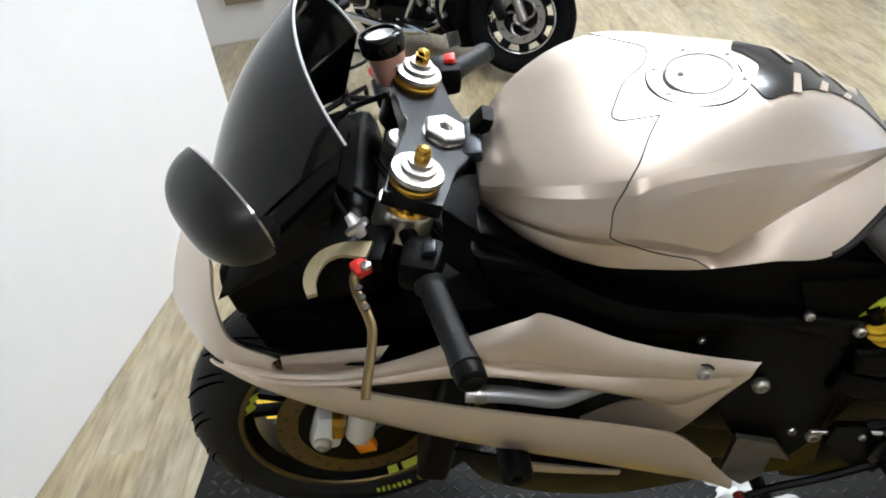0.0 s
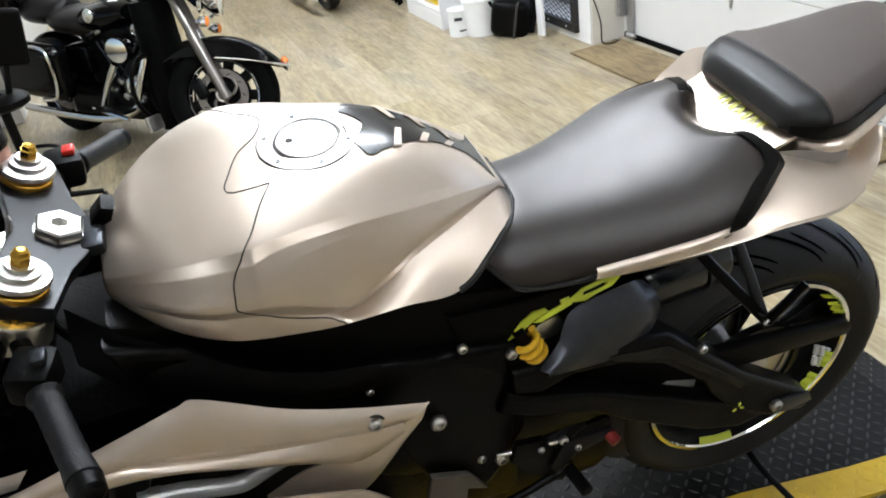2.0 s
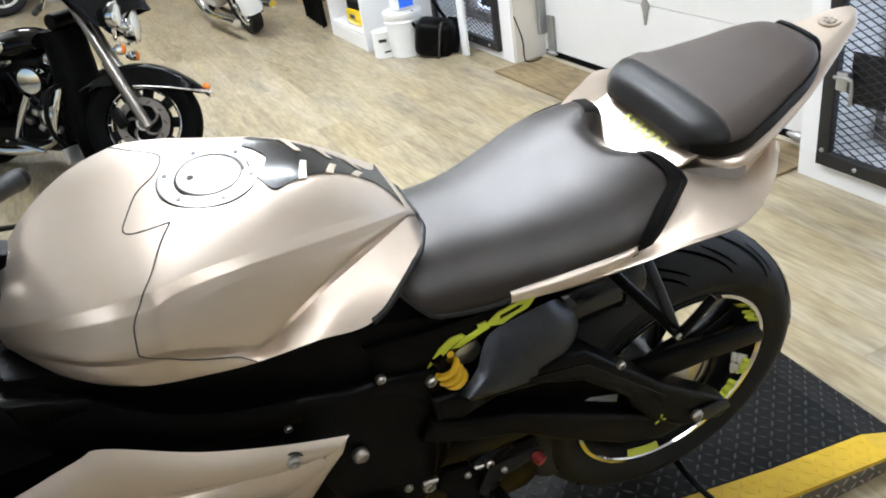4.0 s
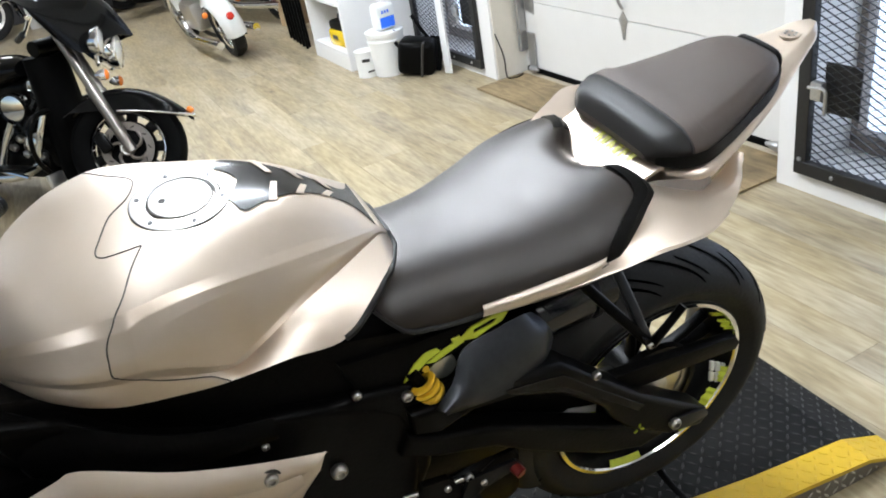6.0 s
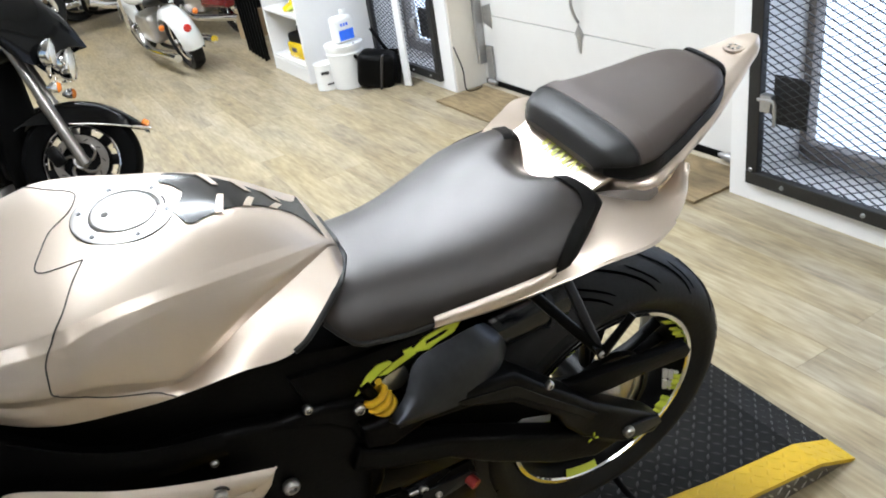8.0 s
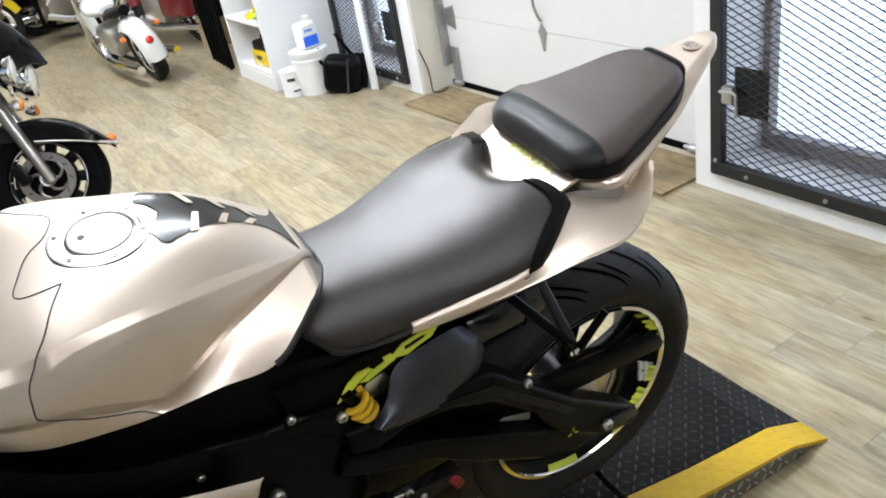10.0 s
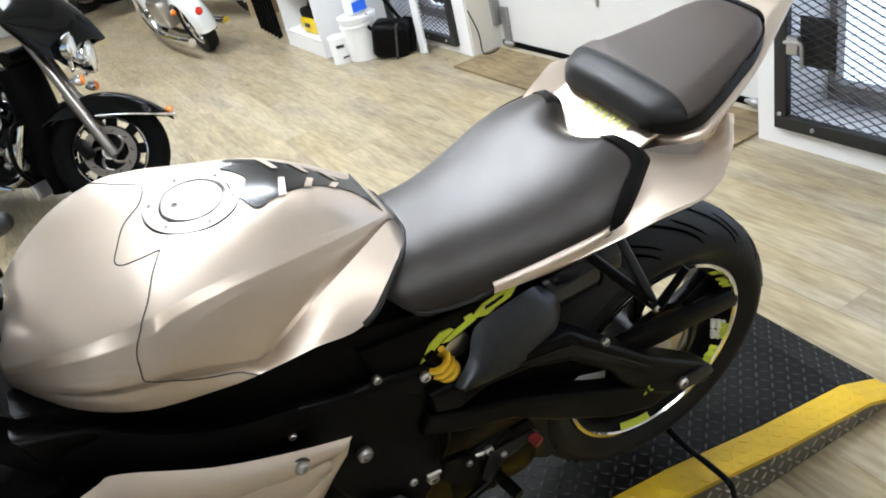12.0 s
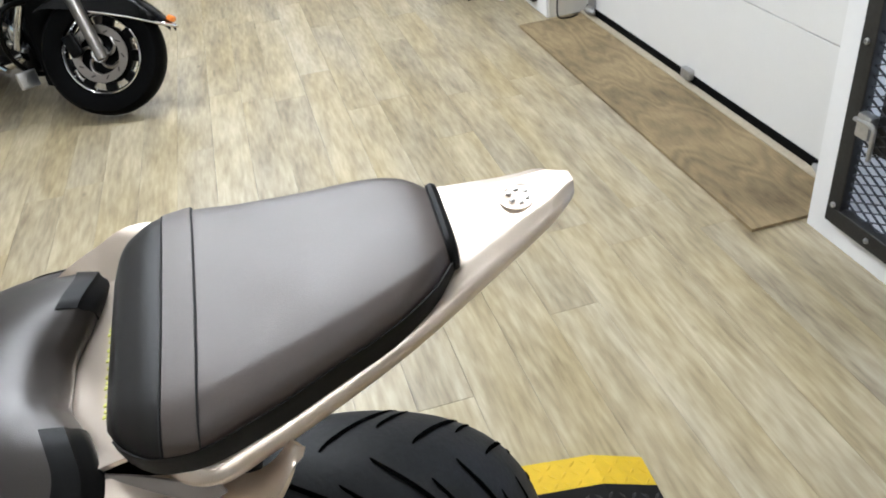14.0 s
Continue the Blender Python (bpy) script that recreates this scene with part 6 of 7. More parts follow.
part("shield_band", lathe((0.862, -0.058, 0.650), (0.97, 0.02, 0.09), [(0, 0.0535), (0.010, 0.0535)], 32, caps=False), M_DARKALU, bike, "dark steel band")


def spring_bm():
    pts = []
    for i in range(73):
        t = i / 72
        a = t * 2 * math.pi * 3.2
        c = Vector((0.527 + 0.020 * t, -0.140, 0.698 - 0.050 * t))
        pts.append(c + Vector((math.cos(a) * 0.016, math.sin(a) * 0.016, math.cos(a) * 0.008)))
    return tube(pts, 0.0056, 8, 1)


part("shock_spring", spring_bm(), M_SPRING, bike, "yellow coil spring")
part("shock_body", rod((0.520, -0.140, 0.712), (0.553, -0.140, 0.632), 0.009), M_FRAME, bike)
part("spring_collar", lathe((0.571, -0.128, 0.693), (0, -1, 0.15), [(0, 0.020), (0.008, 0.021), (0.011, 0.018), (0.012, 0.0)], 28), M_ALU, bike, "round silver reservoir cap")
part("rearset_plate", slab([(0.50, 0.50), (0.545, 0.49), (0.60, 0.40), (0.58, 0.36), (0.53, 0.40), (0.49, 0.46)], -0.178, -0.165, 0.003), M_FRAME, bike, "black rearset plate")
part("shift_lever", tube([(0.58, -0.178, 0.39), (0.50, -0.185, 0.375), (0.42, -0.19, 0.365), (0.37, -0.20, 0.36)], 0.007, 8, 6), M_FRAME, bike, "black shift lever")
part("shift_rod", rod((0.57, -0.175, 0.47), (0.47, -0.165, 0.475), 0.004), M_STEEL, bike)
part("shift_arm", slab([(0.575, 0.475), (0.66, 0.47), (0.675, 0.45), (0.60, 0.435), (0.565, 0.40), (0.555, 0.42)], -0.186, -0.178, 0.002), M_CLAMP, bike, "dark metal shift arm with holes")
part("rider_peg", rod((0.585, -0.185, 0.405), (0.595, -0.235, 0.40), 0.011), M_FRAME, bike, "black foot peg")
part("peg_end", rod((0.655, -0.174, 0.455), (0.663, -0.200, 0.45), 0.010), M_REDPART, bike, "dark red anodised tip")
part("lever_tip", rod((0.37, -0.19, 0.36), (0.375, -0.235, 0.36), 0.009), M_REDPART, bike, "dark red lever tip")
for p, r in (((0.578, -0.179, 0.475), 0.008), ((0.575, -0.179, 0.43), 0.006), ((0.54, -0.179, 0.47), 0.006), ((0.60, -0.187, 0.455), 0.006), ((0.585, -0.187, 0.405), 0.007)):
    bolt("rearset_bolt", p, (0, -1, 0), r, bike)
part("side_stand", tube([(0.42, -0.13, 0.30), (0.47, -0.20, 0.17), (0.505, -0.285, 0.030)], 0.012, 10, 5), M_FRAME, bike, "black side stand")
part("stand_foot", box((0.508, -0.290, 0.020), (0.07, 0.05, 0.012), 0.004, (-11, 0, 0)), M_STEEL, bike)

# ---- the lift ----
LIFT_M = pose(1.722, 0.177, 0, 0, 0, -3.2)
lift = thing("motorcycle_lift", LIFT_M, "black diamond plate lift with yellow painted edges and ramp", "motorcycle lift")
deck_z = lambda u: float(np.interp(u, (0, 0.125, 0.40, 0.68, 1.0, 2.06, 2.40), (0.004, 0.056, 0.089, 0.140, 0.172, 0.232, 0.247)))
LIFT_W, STRIPE, LIFT_L = 0.294, 0.083, 2.40


def deck_sheet(y0, y1, lift_by=0.0):
    us = sorted({0, 0.125, 0.68, 2.06, 2.40} | {i * 0.1 for i in range(24)})
    rows = [[Vector((-u, y, deck_z(u) + lift_by + dz)) for y, dz in ((y0, 0), (y1, 0), (y1, -0.012), (y0, -0.012))] for u in us]
    return rings(rows)


part("deck_plate", deck_sheet(-LIFT_W + STRIPE, LIFT_W - STRIPE), M_DECK, lift, "black painted diamond plate", angle=15)
for sg in (-1, 1):
    a, b = sorted((sg * LIFT_W, sg * (LIFT_W - STRIPE)))
    part("edge_stripe", deck_sheet(a, b, 0.0005), M_YELLOW, lift, "worn yellow painted edge", angle=15)
    rows = [[Vector((-u, sg * (LIFT_W - 0.002 - k), z)) for z, k in ((deck_z(u) - 0.003, 0), (0.004, 0), (0.004, 0.012), (deck_z(u) - 0.003, 0.012))] for u in (0.01, 0.125, 0.4, 0.68, 1.0, 2.06, 2.40)]
    part("side_skirt", rings(rows), M_SKIRT, lift, "bare steel diamond plate skirt", angle=15)
part("front_skirt", box((-2.395, 0, 0.12), (0.010, 2 * LIFT_W - 0.02, 0.22), 0.002), M_SKIRT, lift)


def treads(where, n_u, n_v, step, size, material, name, label):
    """Raised lozenges in alternating directions."""
    bm = bmesh.new()
    for i in range(n_u):
        for j in range(n_v):
            o, ex, ey, nn = where(i * step, j * step)
            if o is None:
                continue
            q = radians(45 if (i + j) % 2 else -45)
            d = ex * math.cos(q) + ey * math.sin(q)
            e = ey * math.cos(q) - ex * math.sin(q)
            L, W, Hh = size
            base = [bm.verts.new(o + d * a * L + e * b * W) for a, b in ((-1, 0), (-0.3, -1), (0.3, -1), (1, 0), (0.3, 1), (-0.3, 1))]
            top = [bm.verts.new(o + d * a * L * 0.7 + e * b * W * 0.5 + nn * Hh) for a, b in ((-1, 0), (-0.3, -1), (0.3, -1), (1, 0), (0.3, 1), (-0.3, 1))]
            bm.faces.new(top)
            for k in range(6):
                bm.faces.new((base[k], base[(k + 1) % 6], top[(k + 1) % 6], top[k]))
    ob = part(name, bm, material, lift, label, smooth=False)
    ob["kind"] = "stuff"
    return ob


def on_deck(y0, y1):
    def f(u, v):
        y = y0 + v + 0.012
        if u + 0.015 > LIFT_L or y > y1 - 0.006:
            return None, None, None, None
        z0, z1 = deck_z(u + 0.005), deck_z(u + 0.025)
        ex = Vector((-0.02, 0, z1 - z0)).normalized()
        return Vector((-(u + 0.015), y, deck_z(u + 0.015) + 0.0004)), ex, Vector((0, 1, 0)), Vector((0, 0, 1))
    return f


treads(on_deck(-LIFT_W + STRIPE, LIFT_W - STRIPE), 88, 16, 0.027, (0.0125, 0.0032, 0.0017), M_DECKTREAD, "deck_treads", "raised treads of the deck plate")
for sg in (-1, 1):
    a, b = sorted((sg * LIFT_W, sg * (LIFT_W - STRIPE)))
    treads(on_deck(a, b), 88, 3, 0.027, (0.0125, 0.0032, 0.0016), M_YELLOW, "stripe_treads", "raised treads under yellow paint")


def on_skirt(u, v):
    z = 0.016 + v
    if z > deck_z(u + 0.015) - 0.018:
        return None, None, None, None
    return Vector((-(u + 0.015), -LIFT_W + 0.0015, z)), Vector((-1, 0, 0)), Vector((0, 0, 1)), Vector((0, -1, 0))


treads(on_skirt, 86, 8, 0.027, (0.0125, 0.0030, 0.0016), M_TREADBARE, "skirt_treads", "bright worn treads of the skirt")

# ---- the black touring motorcycle ----
HEAD = -52.0
tour = thing("touring_motorcycle", pose(0.400, 3.245, 0.003, -4, 0, HEAD) @ Matrix.Diagonal((0.88, 0.88, 0.88, 1)), "black touring motorcycle with chrome engine, saddlebags and fork fairing", "motorcycle", "parked motorcycles")
# own axes: x ahead from the front axle, y to its left


AXIS = Vector((-0.40, 0, 0.75)).normalized()
STEER = Matrix.Translation((-0.42, 0, 1.08)) @ Matrix.Rotation(radians(40), 4, AXIS) @ Matrix.Translation((0.42, 0, -1.08))


BODY = Matrix.Diagonal((1.0, 0.88, 0.95, 1))


def tpart(name, bm, material, label="", raw=False, parent=None, **k):
    """A part of the body, which is low and narrow."""
    if not raw:
        bmesh.ops.transform(bm, matrix=BODY, verts=bm.verts)
    return part(name, bm, material, parent or tour, label, **k)


def fpart(name, bm, material, label="", **k):
    """A part that turns with the fork."""
    bmesh.ops.transform(bm, matrix=STEER, verts=bm.verts)
    return part(name, bm, material, tour, label, **k)


def big_wheel(x, r, hw, rim_r, label):
    w = tpart("wheel", lathe((x, 0, r), (0, -1, 0), [(-0.07, 0.04), (0.07, 0.04)], 20), M_CHROME, label, raw=True)
    part("tyre", lathe((x, 0, r), (0, -1, 0), [(-hw * 0.7, rim_r), (-hw, rim_r + 0.04), (-hw * 0.95, r - 0.03), (-hw * 0.6, r - 0.006), (0, r), (hw * 0.6, r - 0.006), (hw * 0.95, r - 0.03), (hw, rim_r + 0.04), (hw * 0.7, rim_r)], 64, caps=False), M_TYREBLK, w, "black tyre")
    part("rim", lathe((x, 0, r), (0, -1, 0), [(-0.045, rim_r), (-0.05, rim_r - 0.008), (-0.046, rim_r - 0.014), (-0.02, rim_r - 0.022), (0.02, rim_r - 0.022), (0.046, rim_r - 0.014), (0.05, rim_r - 0.008), (0.045, rim_r)], 64, caps=False), M_CHROME, w, "chrome rim")
    part("web", lathe((x, 0, r), (0, -1, 0), [(-0.022, 0.0), (-0.022, 0.150), (-0.012, 0.156), (0.012, 0.156), (0.022, 0.150), (0.022, 0.0)], 48), M_FRAME, w, "black cast wheel centre")
    for i in range(9):
        a, c_ = 2 * math.pi * i / 9, rim_r - 0.040
        part("spoke", box((x + c_ * math.cos(a), 0, r + c_ * math.sin(a)), (0.075, 0.036, 0.062), 0.010, (0, -math.degrees(a), 0)), M_FRAME, w, "black cast spoke")
        part("rim_stud", lathe((x + (rim_r - 0.024) * math.cos(a + 0.35), -0.046, r + (rim_r - 0.024) * math.sin(a + 0.35)), (0, -1, 0), [(0, 0.006), (0.004, 0.005), (0.005, 0.0)], 8), M_CHROME, w)
    for sg in (-1, 1):
        part("brake_disc", lathe((x, 0, r), (0, sg, 0), [(0.062, 0.148), (0.067, 0.148), (0.067, 0.104), (0.062, 0.104)], 48, caps=False), M_DISC, w, "steel brake disc", angle=25)
        part("disc_hub", lathe((x, 0, r), (0, sg, 0), [(0.058, 0.045), (0.066, 0.045), (0.070, 0.03), (0.074, 0.02), (0.074, 0.0)], 20), M_DISC, w)
        for i in range(5):
            a = 2 * math.pi * i / 5
            part("disc_arm", tube([(x + rr * math.cos(a + da), 0.063 * sg, r + rr * math.sin(a + da)) for rr, da in ((0.035, 0), (0.065, 0.15), (0.095, 0.55), (0.108, 0.95))], 0.009, 8, 4), M_DISC, w)
        for i in range(10):
            a = 2 * math.pi * i / 10
            part("disc_slot", box((x + 0.122 * math.cos(a), 0.0675 * sg, r + 0.122 * math.sin(a)), (0.026, 0.002, 0.008), 0.001, (0, -math.degrees(a) + 50, 0)), M_SEAM, w)
    return w


big_wheel(0.0, 0.325, 0.072, 0.212, "black and chrome front wheel").matrix_basis = STEER
big_wheel(-1.46, 0.315, 0.070, 0.215, "black and chrome rear wheel")


def tfender(x, z, r, hw, a0, a1, label, sides=0.09):
    def f(u, v):
        a = radians(a0 + (a1 - a0) * u)
        s = -1 + 2 * v
        rr = r - sides * abs(s) ** 4
        return Vector((x + rr * math.cos(a), hw * s, z + rr * math.sin(a)))
    return tpart("fender", sheet(f, 36, 16, 0.004), M_GLOSSBLK, label, raw=True)


FEN_T = curve((-0.32, -0.22, -0.08, 0.06, 0.20, 0.31, 0.372), (0.545, 0.612, 0.662, 0.664, 0.620, 0.548, 0.492))
FEN_B = curve((-0.32, -0.22, -0.10, -0.04, 0.10, 0.25, 0.372), (0.535, 0.540, 0.538, 0.530, 0.520, 0.500, 0.478))


def front_fender_at(u, v):
    x = -0.32 + 0.692 * u
    s = -1 + 2 * v
    a = abs(s)
    w = 0.098 * (1 - 0.55 * max(0, (x - 0.20) / 0.172) ** 2)
    top, low = FEN_T(x), FEN_B(x)
    sh = top - 0.030
    if a < 0.6:
        q = a / 0.6 * math.pi / 2
        y, z = w * math.sin(q), sh + 0.030 * math.cos(q)
    else:
        y, z = w, sh + (min(low, sh - 0.002) - sh) * (a - 0.6) / 0.4
    return Vector((x, math.copysign(y, s), z))


ff = tpart("fender", sheet(front_fender_at, 44, 28, 0.004), M_GLOSSBLK, "gloss black front fender", raw=True)
ff.matrix_basis = STEER
for sg in (-1, 1):
    part("fender_trim", tube([front_fender_at(u, 0.0 if sg < 0 else 1.0) + Vector((0, 0.003 * sg, 0.006)) for u in (0.42, 0.55, 0.7, 0.85, 0.96)], 0.0045, 6, 5), M_CHROME, ff, "chrome trim")
part("fender_light", box((0.362, 0, 0.522), (0.040, 0.060, 0.034), 0.012, (0, 30, 0)), M_LENSAMB, ff, "orange fender tip light")
part("light_bezel", tube([(0.300, -0.075, 0.498), (0.372, -0.045, 0.488), (0.385, 0, 0.486), (0.372, 0.045, 0.488), (0.300, 0.075, 0.498)], 0.010, 8, 5), M_CHROME, ff, "chrome bezel")
tfender(-1.46, 0.315, 0.37, 0.10, 20, 175, "gloss black rear fender")
for sg in (-1, 1):
    fpart("fork_tube", rod((0.02, 0.105 * sg, 0.33), (-0.345, 0.105 * sg, 1.08), 0.026, 0.028, 20), M_DISC, "satin fork leg")
    fpart("fork_slider", rod((0.034, 0.105 * sg, 0.30), (-0.152, 0.105 * sg, 0.68), 0.030, 0.034, 20), M_DISC, "satin fork slider")
    fpart("brake_caliper", box((-0.125, 0.088 * sg, 0.36), (0.07, 0.045, 0.12), 0.015, (0, -30, 0)), M_FRAME, "black brake caliper")
    fpart("auxiliary_light", lathe((-0.05, 0.185 * sg, 0.912), (1, 0, 0), [(-0.07, 0.04), (-0.03, 0.074), (0.0, 0.080), (0.007, 0.074), (0.005, 0.068), (-0.01, 0.0)], 30), M_CHROME, "chrome auxiliary lamp")
    fpart("lamp_lens", lathe((-0.05, 0.185 * sg, 0.912), (1, 0, 0), [(0.003, 0.068), (0.011, 0.048), (0.015, 0.02), (0.016, 0.0)], 28), M_LAMPLENS, "clear lamp lens")
    fpart("lamp_bracket", tube([(-0.10, 0.0, 0.80), (-0.09, 0.09 * sg, 0.79), (-0.08, 0.165 * sg, 0.80), (-0.08, 0.185 * sg, 0.84)], 0.012, 8, 4), M_CHROME)
    fpart("turn_signal", lathe((-0.045, 0.165 * sg, 0.732), (1, 0, 0), [(-0.03, 0.02), (0.0, 0.03), (0.012, 0.022), (0.018, 0)], 20), M_LENSAMB, "orange turn signal")
    fpart("turn_signal_body", lathe((-0.075, 0.165 * sg, 0.732), (1, 0, 0), [(-0.03, 0.01), (0.0, 0.030), (0.03, 0.031)], 20), M_CHROME)
    tpart("engine_guard", tube([(-0.42, 0.10 * sg, 0.62), (-0.40, 0.30 * sg, 0.60), (-0.42, 0.34 * sg, 0.40), (-0.44, 0.24 * sg, 0.24), (-0.46, 0.10 * sg, 0.18)], 0.016, 10, 6), M_FRAME, "black engine guard")
    tpart("highway_peg", box((-0.34, 0.31 * sg, 0.230), (0.030, 0.12, 0.095), 0.008, (0, -12, 0)), M_ALU, "chrome highway peg")
    bag = tpart("saddlebag", box((-1.42, 0.275 * sg, 0.52), (0.64, 0.18, 0.37), 0.07, (0, 4, 0), seg=4), M_GLOSSBLK, "gloss black hard saddlebag")
    tpart("bag_rail", tube([(-1.72, 0.372 * sg, 0.71), (-1.40, 0.376 * sg, 0.705), (-1.16, 0.376 * sg, 0.69), (-1.105, 0.376 * sg, 0.62), (-1.10, 0.376 * sg, 0.46), (-1.15, 0.374 * sg, 0.36), (-1.30, 0.372 * sg, 0.335)], 0.011, 8, 6), M_CHROME, "chrome saddlebag rail", parent=bag)
    tpart("exhaust", tube([(-0.55, 0.17 * sg, 0.30), (-0.80, 0.21 * sg, 0.20), (-1.2, 0.24 * sg, 0.20), (-1.7, 0.24 * sg, 0.23)], 0.030, 14, 5), M_CHROME, "chrome exhaust")
    fpart("grip", rod((-0.60, 0.32 * sg, 1.06), (-0.68, 0.46 * sg, 1.05), 0.020), M_GRIP)
    fpart("handlebar", tube([(-0.48, 0.04 * sg, 1.10), (-0.50, 0.18 * sg, 1.16), (-0.58, 0.30 * sg, 1.07), (-0.62, 0.36 * sg, 1.06)], 0.014, 8, 5), M_CHROME)
    tpart("footboard", box((-0.72, 0.28 * sg, 0.28), (0.30, 0.10, 0.02), 0.008), M_FRAME)


FA_Z = curve((0, 0.3, 0.6, 0.8, 1.0), (0.967, 0.950, 0.850, 0.905, 1.030))


def fairing_at(u, v):
    """The batwing shell: a low nose over the lamps, sides swept back."""
    s = -1 + 2 * u
    a = abs(s)
    low = Vector((0.096 - 0.436 * a ** 1.25, 0.33 * s, FA_Z(a)))
    top = Vector((-0.161 - 0.30 * a ** 1.4, 0.36 * s, 1.272 - 0.15 * a * a))
    swell = math.sin(math.pi * v)
    return low.lerp(top, v) + Vector((0.022 * swell, 0.030 * s * swell, 0.012 * swell))


shell = fpart("fork_fairing", sheet(fairing_at, 36, 16, 0.006), M_GLOSSBLK, "gloss black fork-mounted fairing")
fpart("fairing_trim", tube([fairing_at(0.10 + 0.80 * i / 16, 1.0) for i in range(17)], 0.010, 8, 2), M_CHROME, "chrome trim under the screen")
fpart("headlight", lathe((0.0, 0, 0.888), (1, 0, 0), [(-0.09, 0.06), (-0.03, 0.105), (0.0, 0.110), (0.008, 0.104), (0.006, 0.096), (-0.01, 0.0)], 36), M_CHROME, "chrome headlamp")
fpart("headlight_lens", lathe((0.0, 0, 0.888), (1, 0, 0), [(0.004, 0.096), (0.014, 0.070), (0.020, 0.035), (0.022, 0.0)], 32), M_LAMPLENS, "clear lamp lens")
fpart("screen", sheet(lambda u, v: fairing_at(0.12 + 0.76 * u, 1.0) + Vector((-0.11 * v, 0, 0.15 * v * (1 - 0.6 * (2 * u - 1) ** 2))), 18, 6, 0.004), M_SCREEN)
tpart("fuel_tank", rings([[Vector((-0.62 - 0.52 * t, (0.06 + 0.12 * math.sin(math.pi * (0.12 + 0.78 * t))) * math.cos(q), 0.86 - 0.06 * t + (0.10 * math.sin(math.pi * (0.18 + 0.72 * t))) * math.sin(q))) for q in (2 * math.pi * k / 28 for k in range(28))] for t in (i / 14 for i in range(15))]), M_GLOSSBLK, "gloss black fuel tank")
tpart("tank_badge", lathe((-0.84, -0.178, 0.86), (0, -1, 0.1), [(0, 0.045), (0.006, 0.043), (0.008, 0.0)], 24), M_CHROME, "round silver tank badge")
for x, r, z, l in ((-1.12, 0.19, 0.79, "black leather seat"), (-1.42, 0.16, 0.85, "black leather passenger seat")):
    tpart("seat", rings([[Vector((x + 0.22 * math.cos(math.pi * t) , r * 1.1 * math.sin(math.pi * (0.12 + 0.76 * t)) * math.cos(q), z + 0.095 * math.sin(q) + 0.03 * t)) for q in (2 * math.pi * k / 20 for k in range(20))] for t in (i / 10 for i in range(11))]), M_PADFRONT, l)
tpart("tour_box", box((-1.74, 0, 0.98), (0.30, 0.46, 0.26), 0.05), M_GLOSSBLK, "black tour box")
tpart("box_rack", tube([(-1.72, -0.2, 0.84), (-1.85, -0.22, 0.84), (-1.92, 0, 0.84), (-1.85, 0.22, 0.84), (-1.72, 0.2, 0.84)], 0.012, 8, 5), M_CHROME)
tpart("backrest", box((-1.55, 0, 1.04), (0.07, 0.30, 0.24), 0.03), M_SEATSIDE)
# engine: crankcase, two finned cylinders, air cleaner, covers and pipes
EX = 0.10
tpart("crankcase", box((-0.82 + EX, 0, 0.36), (0.46, 0.24, 0.26), 0.05), M_FRAME, "black crankcase")
for dx, tilt in ((-0.70 + EX, 22), (-0.92 + EX, -22)):
    barrel = tpart("cylinder", box((dx + 0.11 * math.tan(radians(tilt)), 0, 0.59), (0.11, 0.12, 0.20), 0.02, (0, tilt, 0)), M_FRAME, "black finned cylinder")
    for i in range(9):
        h = 0.50 + 0.022 * i
        tpart("fin", box((dx + (h - 0.48) * math.tan(radians(tilt)), 0, h), (0.15, 0.17, 0.010), 0.003, (0, tilt, 0)), M_FRAME, parent=barrel)
    tpart("rocker_cover", box((dx + 0.27 * math.tan(radians(tilt)), -0.02, 0.745), (0.15, 0.20, 0.07), 0.018, (0, tilt, 0)), M_CHROME, "chrome rocker cover")
    for k in (-0.03, 0.03):
        tpart("pushrod_tube", rod((-0.81 + EX + k * 1.3, -0.125, 0.44), (dx + 0.2 * math.tan(radians(tilt)) + k, -0.100, 0.68), 0.008), M_DARKALU, "dark pushrod tube")
tpart("air_cleaner", lathe((-0.775 + EX, -0.12, 0.645), (0.25, -1, 0), [(0, 0.085), (0.05, 0.085), (0.068, 0.078), (0.075, 0.05), (0.076, 0)], 32), M_CHROME, "round chrome air cleaner cover")
tpart("cleaner_rim", lathe((-0.762 + EX, -0.170, 0.645), (0.25, -1, 0), [(0, 0.088), (0.010, 0.090), (0.016, 0.086), (0.010, 0.082)], 32), M_FRAME)
tpart("cam_cover", lathe((-0.74 + EX, -0.13, 0.39), (0, -1, 0), [(0, 0.075), (0.03, 0.070), (0.04, 0.045), (0.04, 0)], 28), M_CHROME, "chrome cam cover")
for p_ in ((-0.66, 0.46), (-0.82, 0.44), (-0.80, 0.34), (-0.67, 0.33), (-0.90, 0.38)):
    tpart("engine_casting", box((p_[0] + EX, -0.155, p_[1]), (0.050, 0.045, 0.040), 0.012, (0, 30, 0)), M_STEEL, "bright engine casting")
tpart("rear_pipe", tube([(-0.80 + EX, -0.19, 0.56), (-0.90 + EX, -0.21, 0.42), (-0.99 + EX, -0.22, 0.26)], 0.026, 12, 6), M_CHROME, "chrome rear header pipe")
tpart("front_pipe", tube([(-0.55 + EX, -0.15, 0.60), (-0.60 + EX, -0.18, 0.48), (-0.67 + EX, -0.19, 0.34)], 0.024, 12, 6), M_CHROME, "chrome front header pipe")
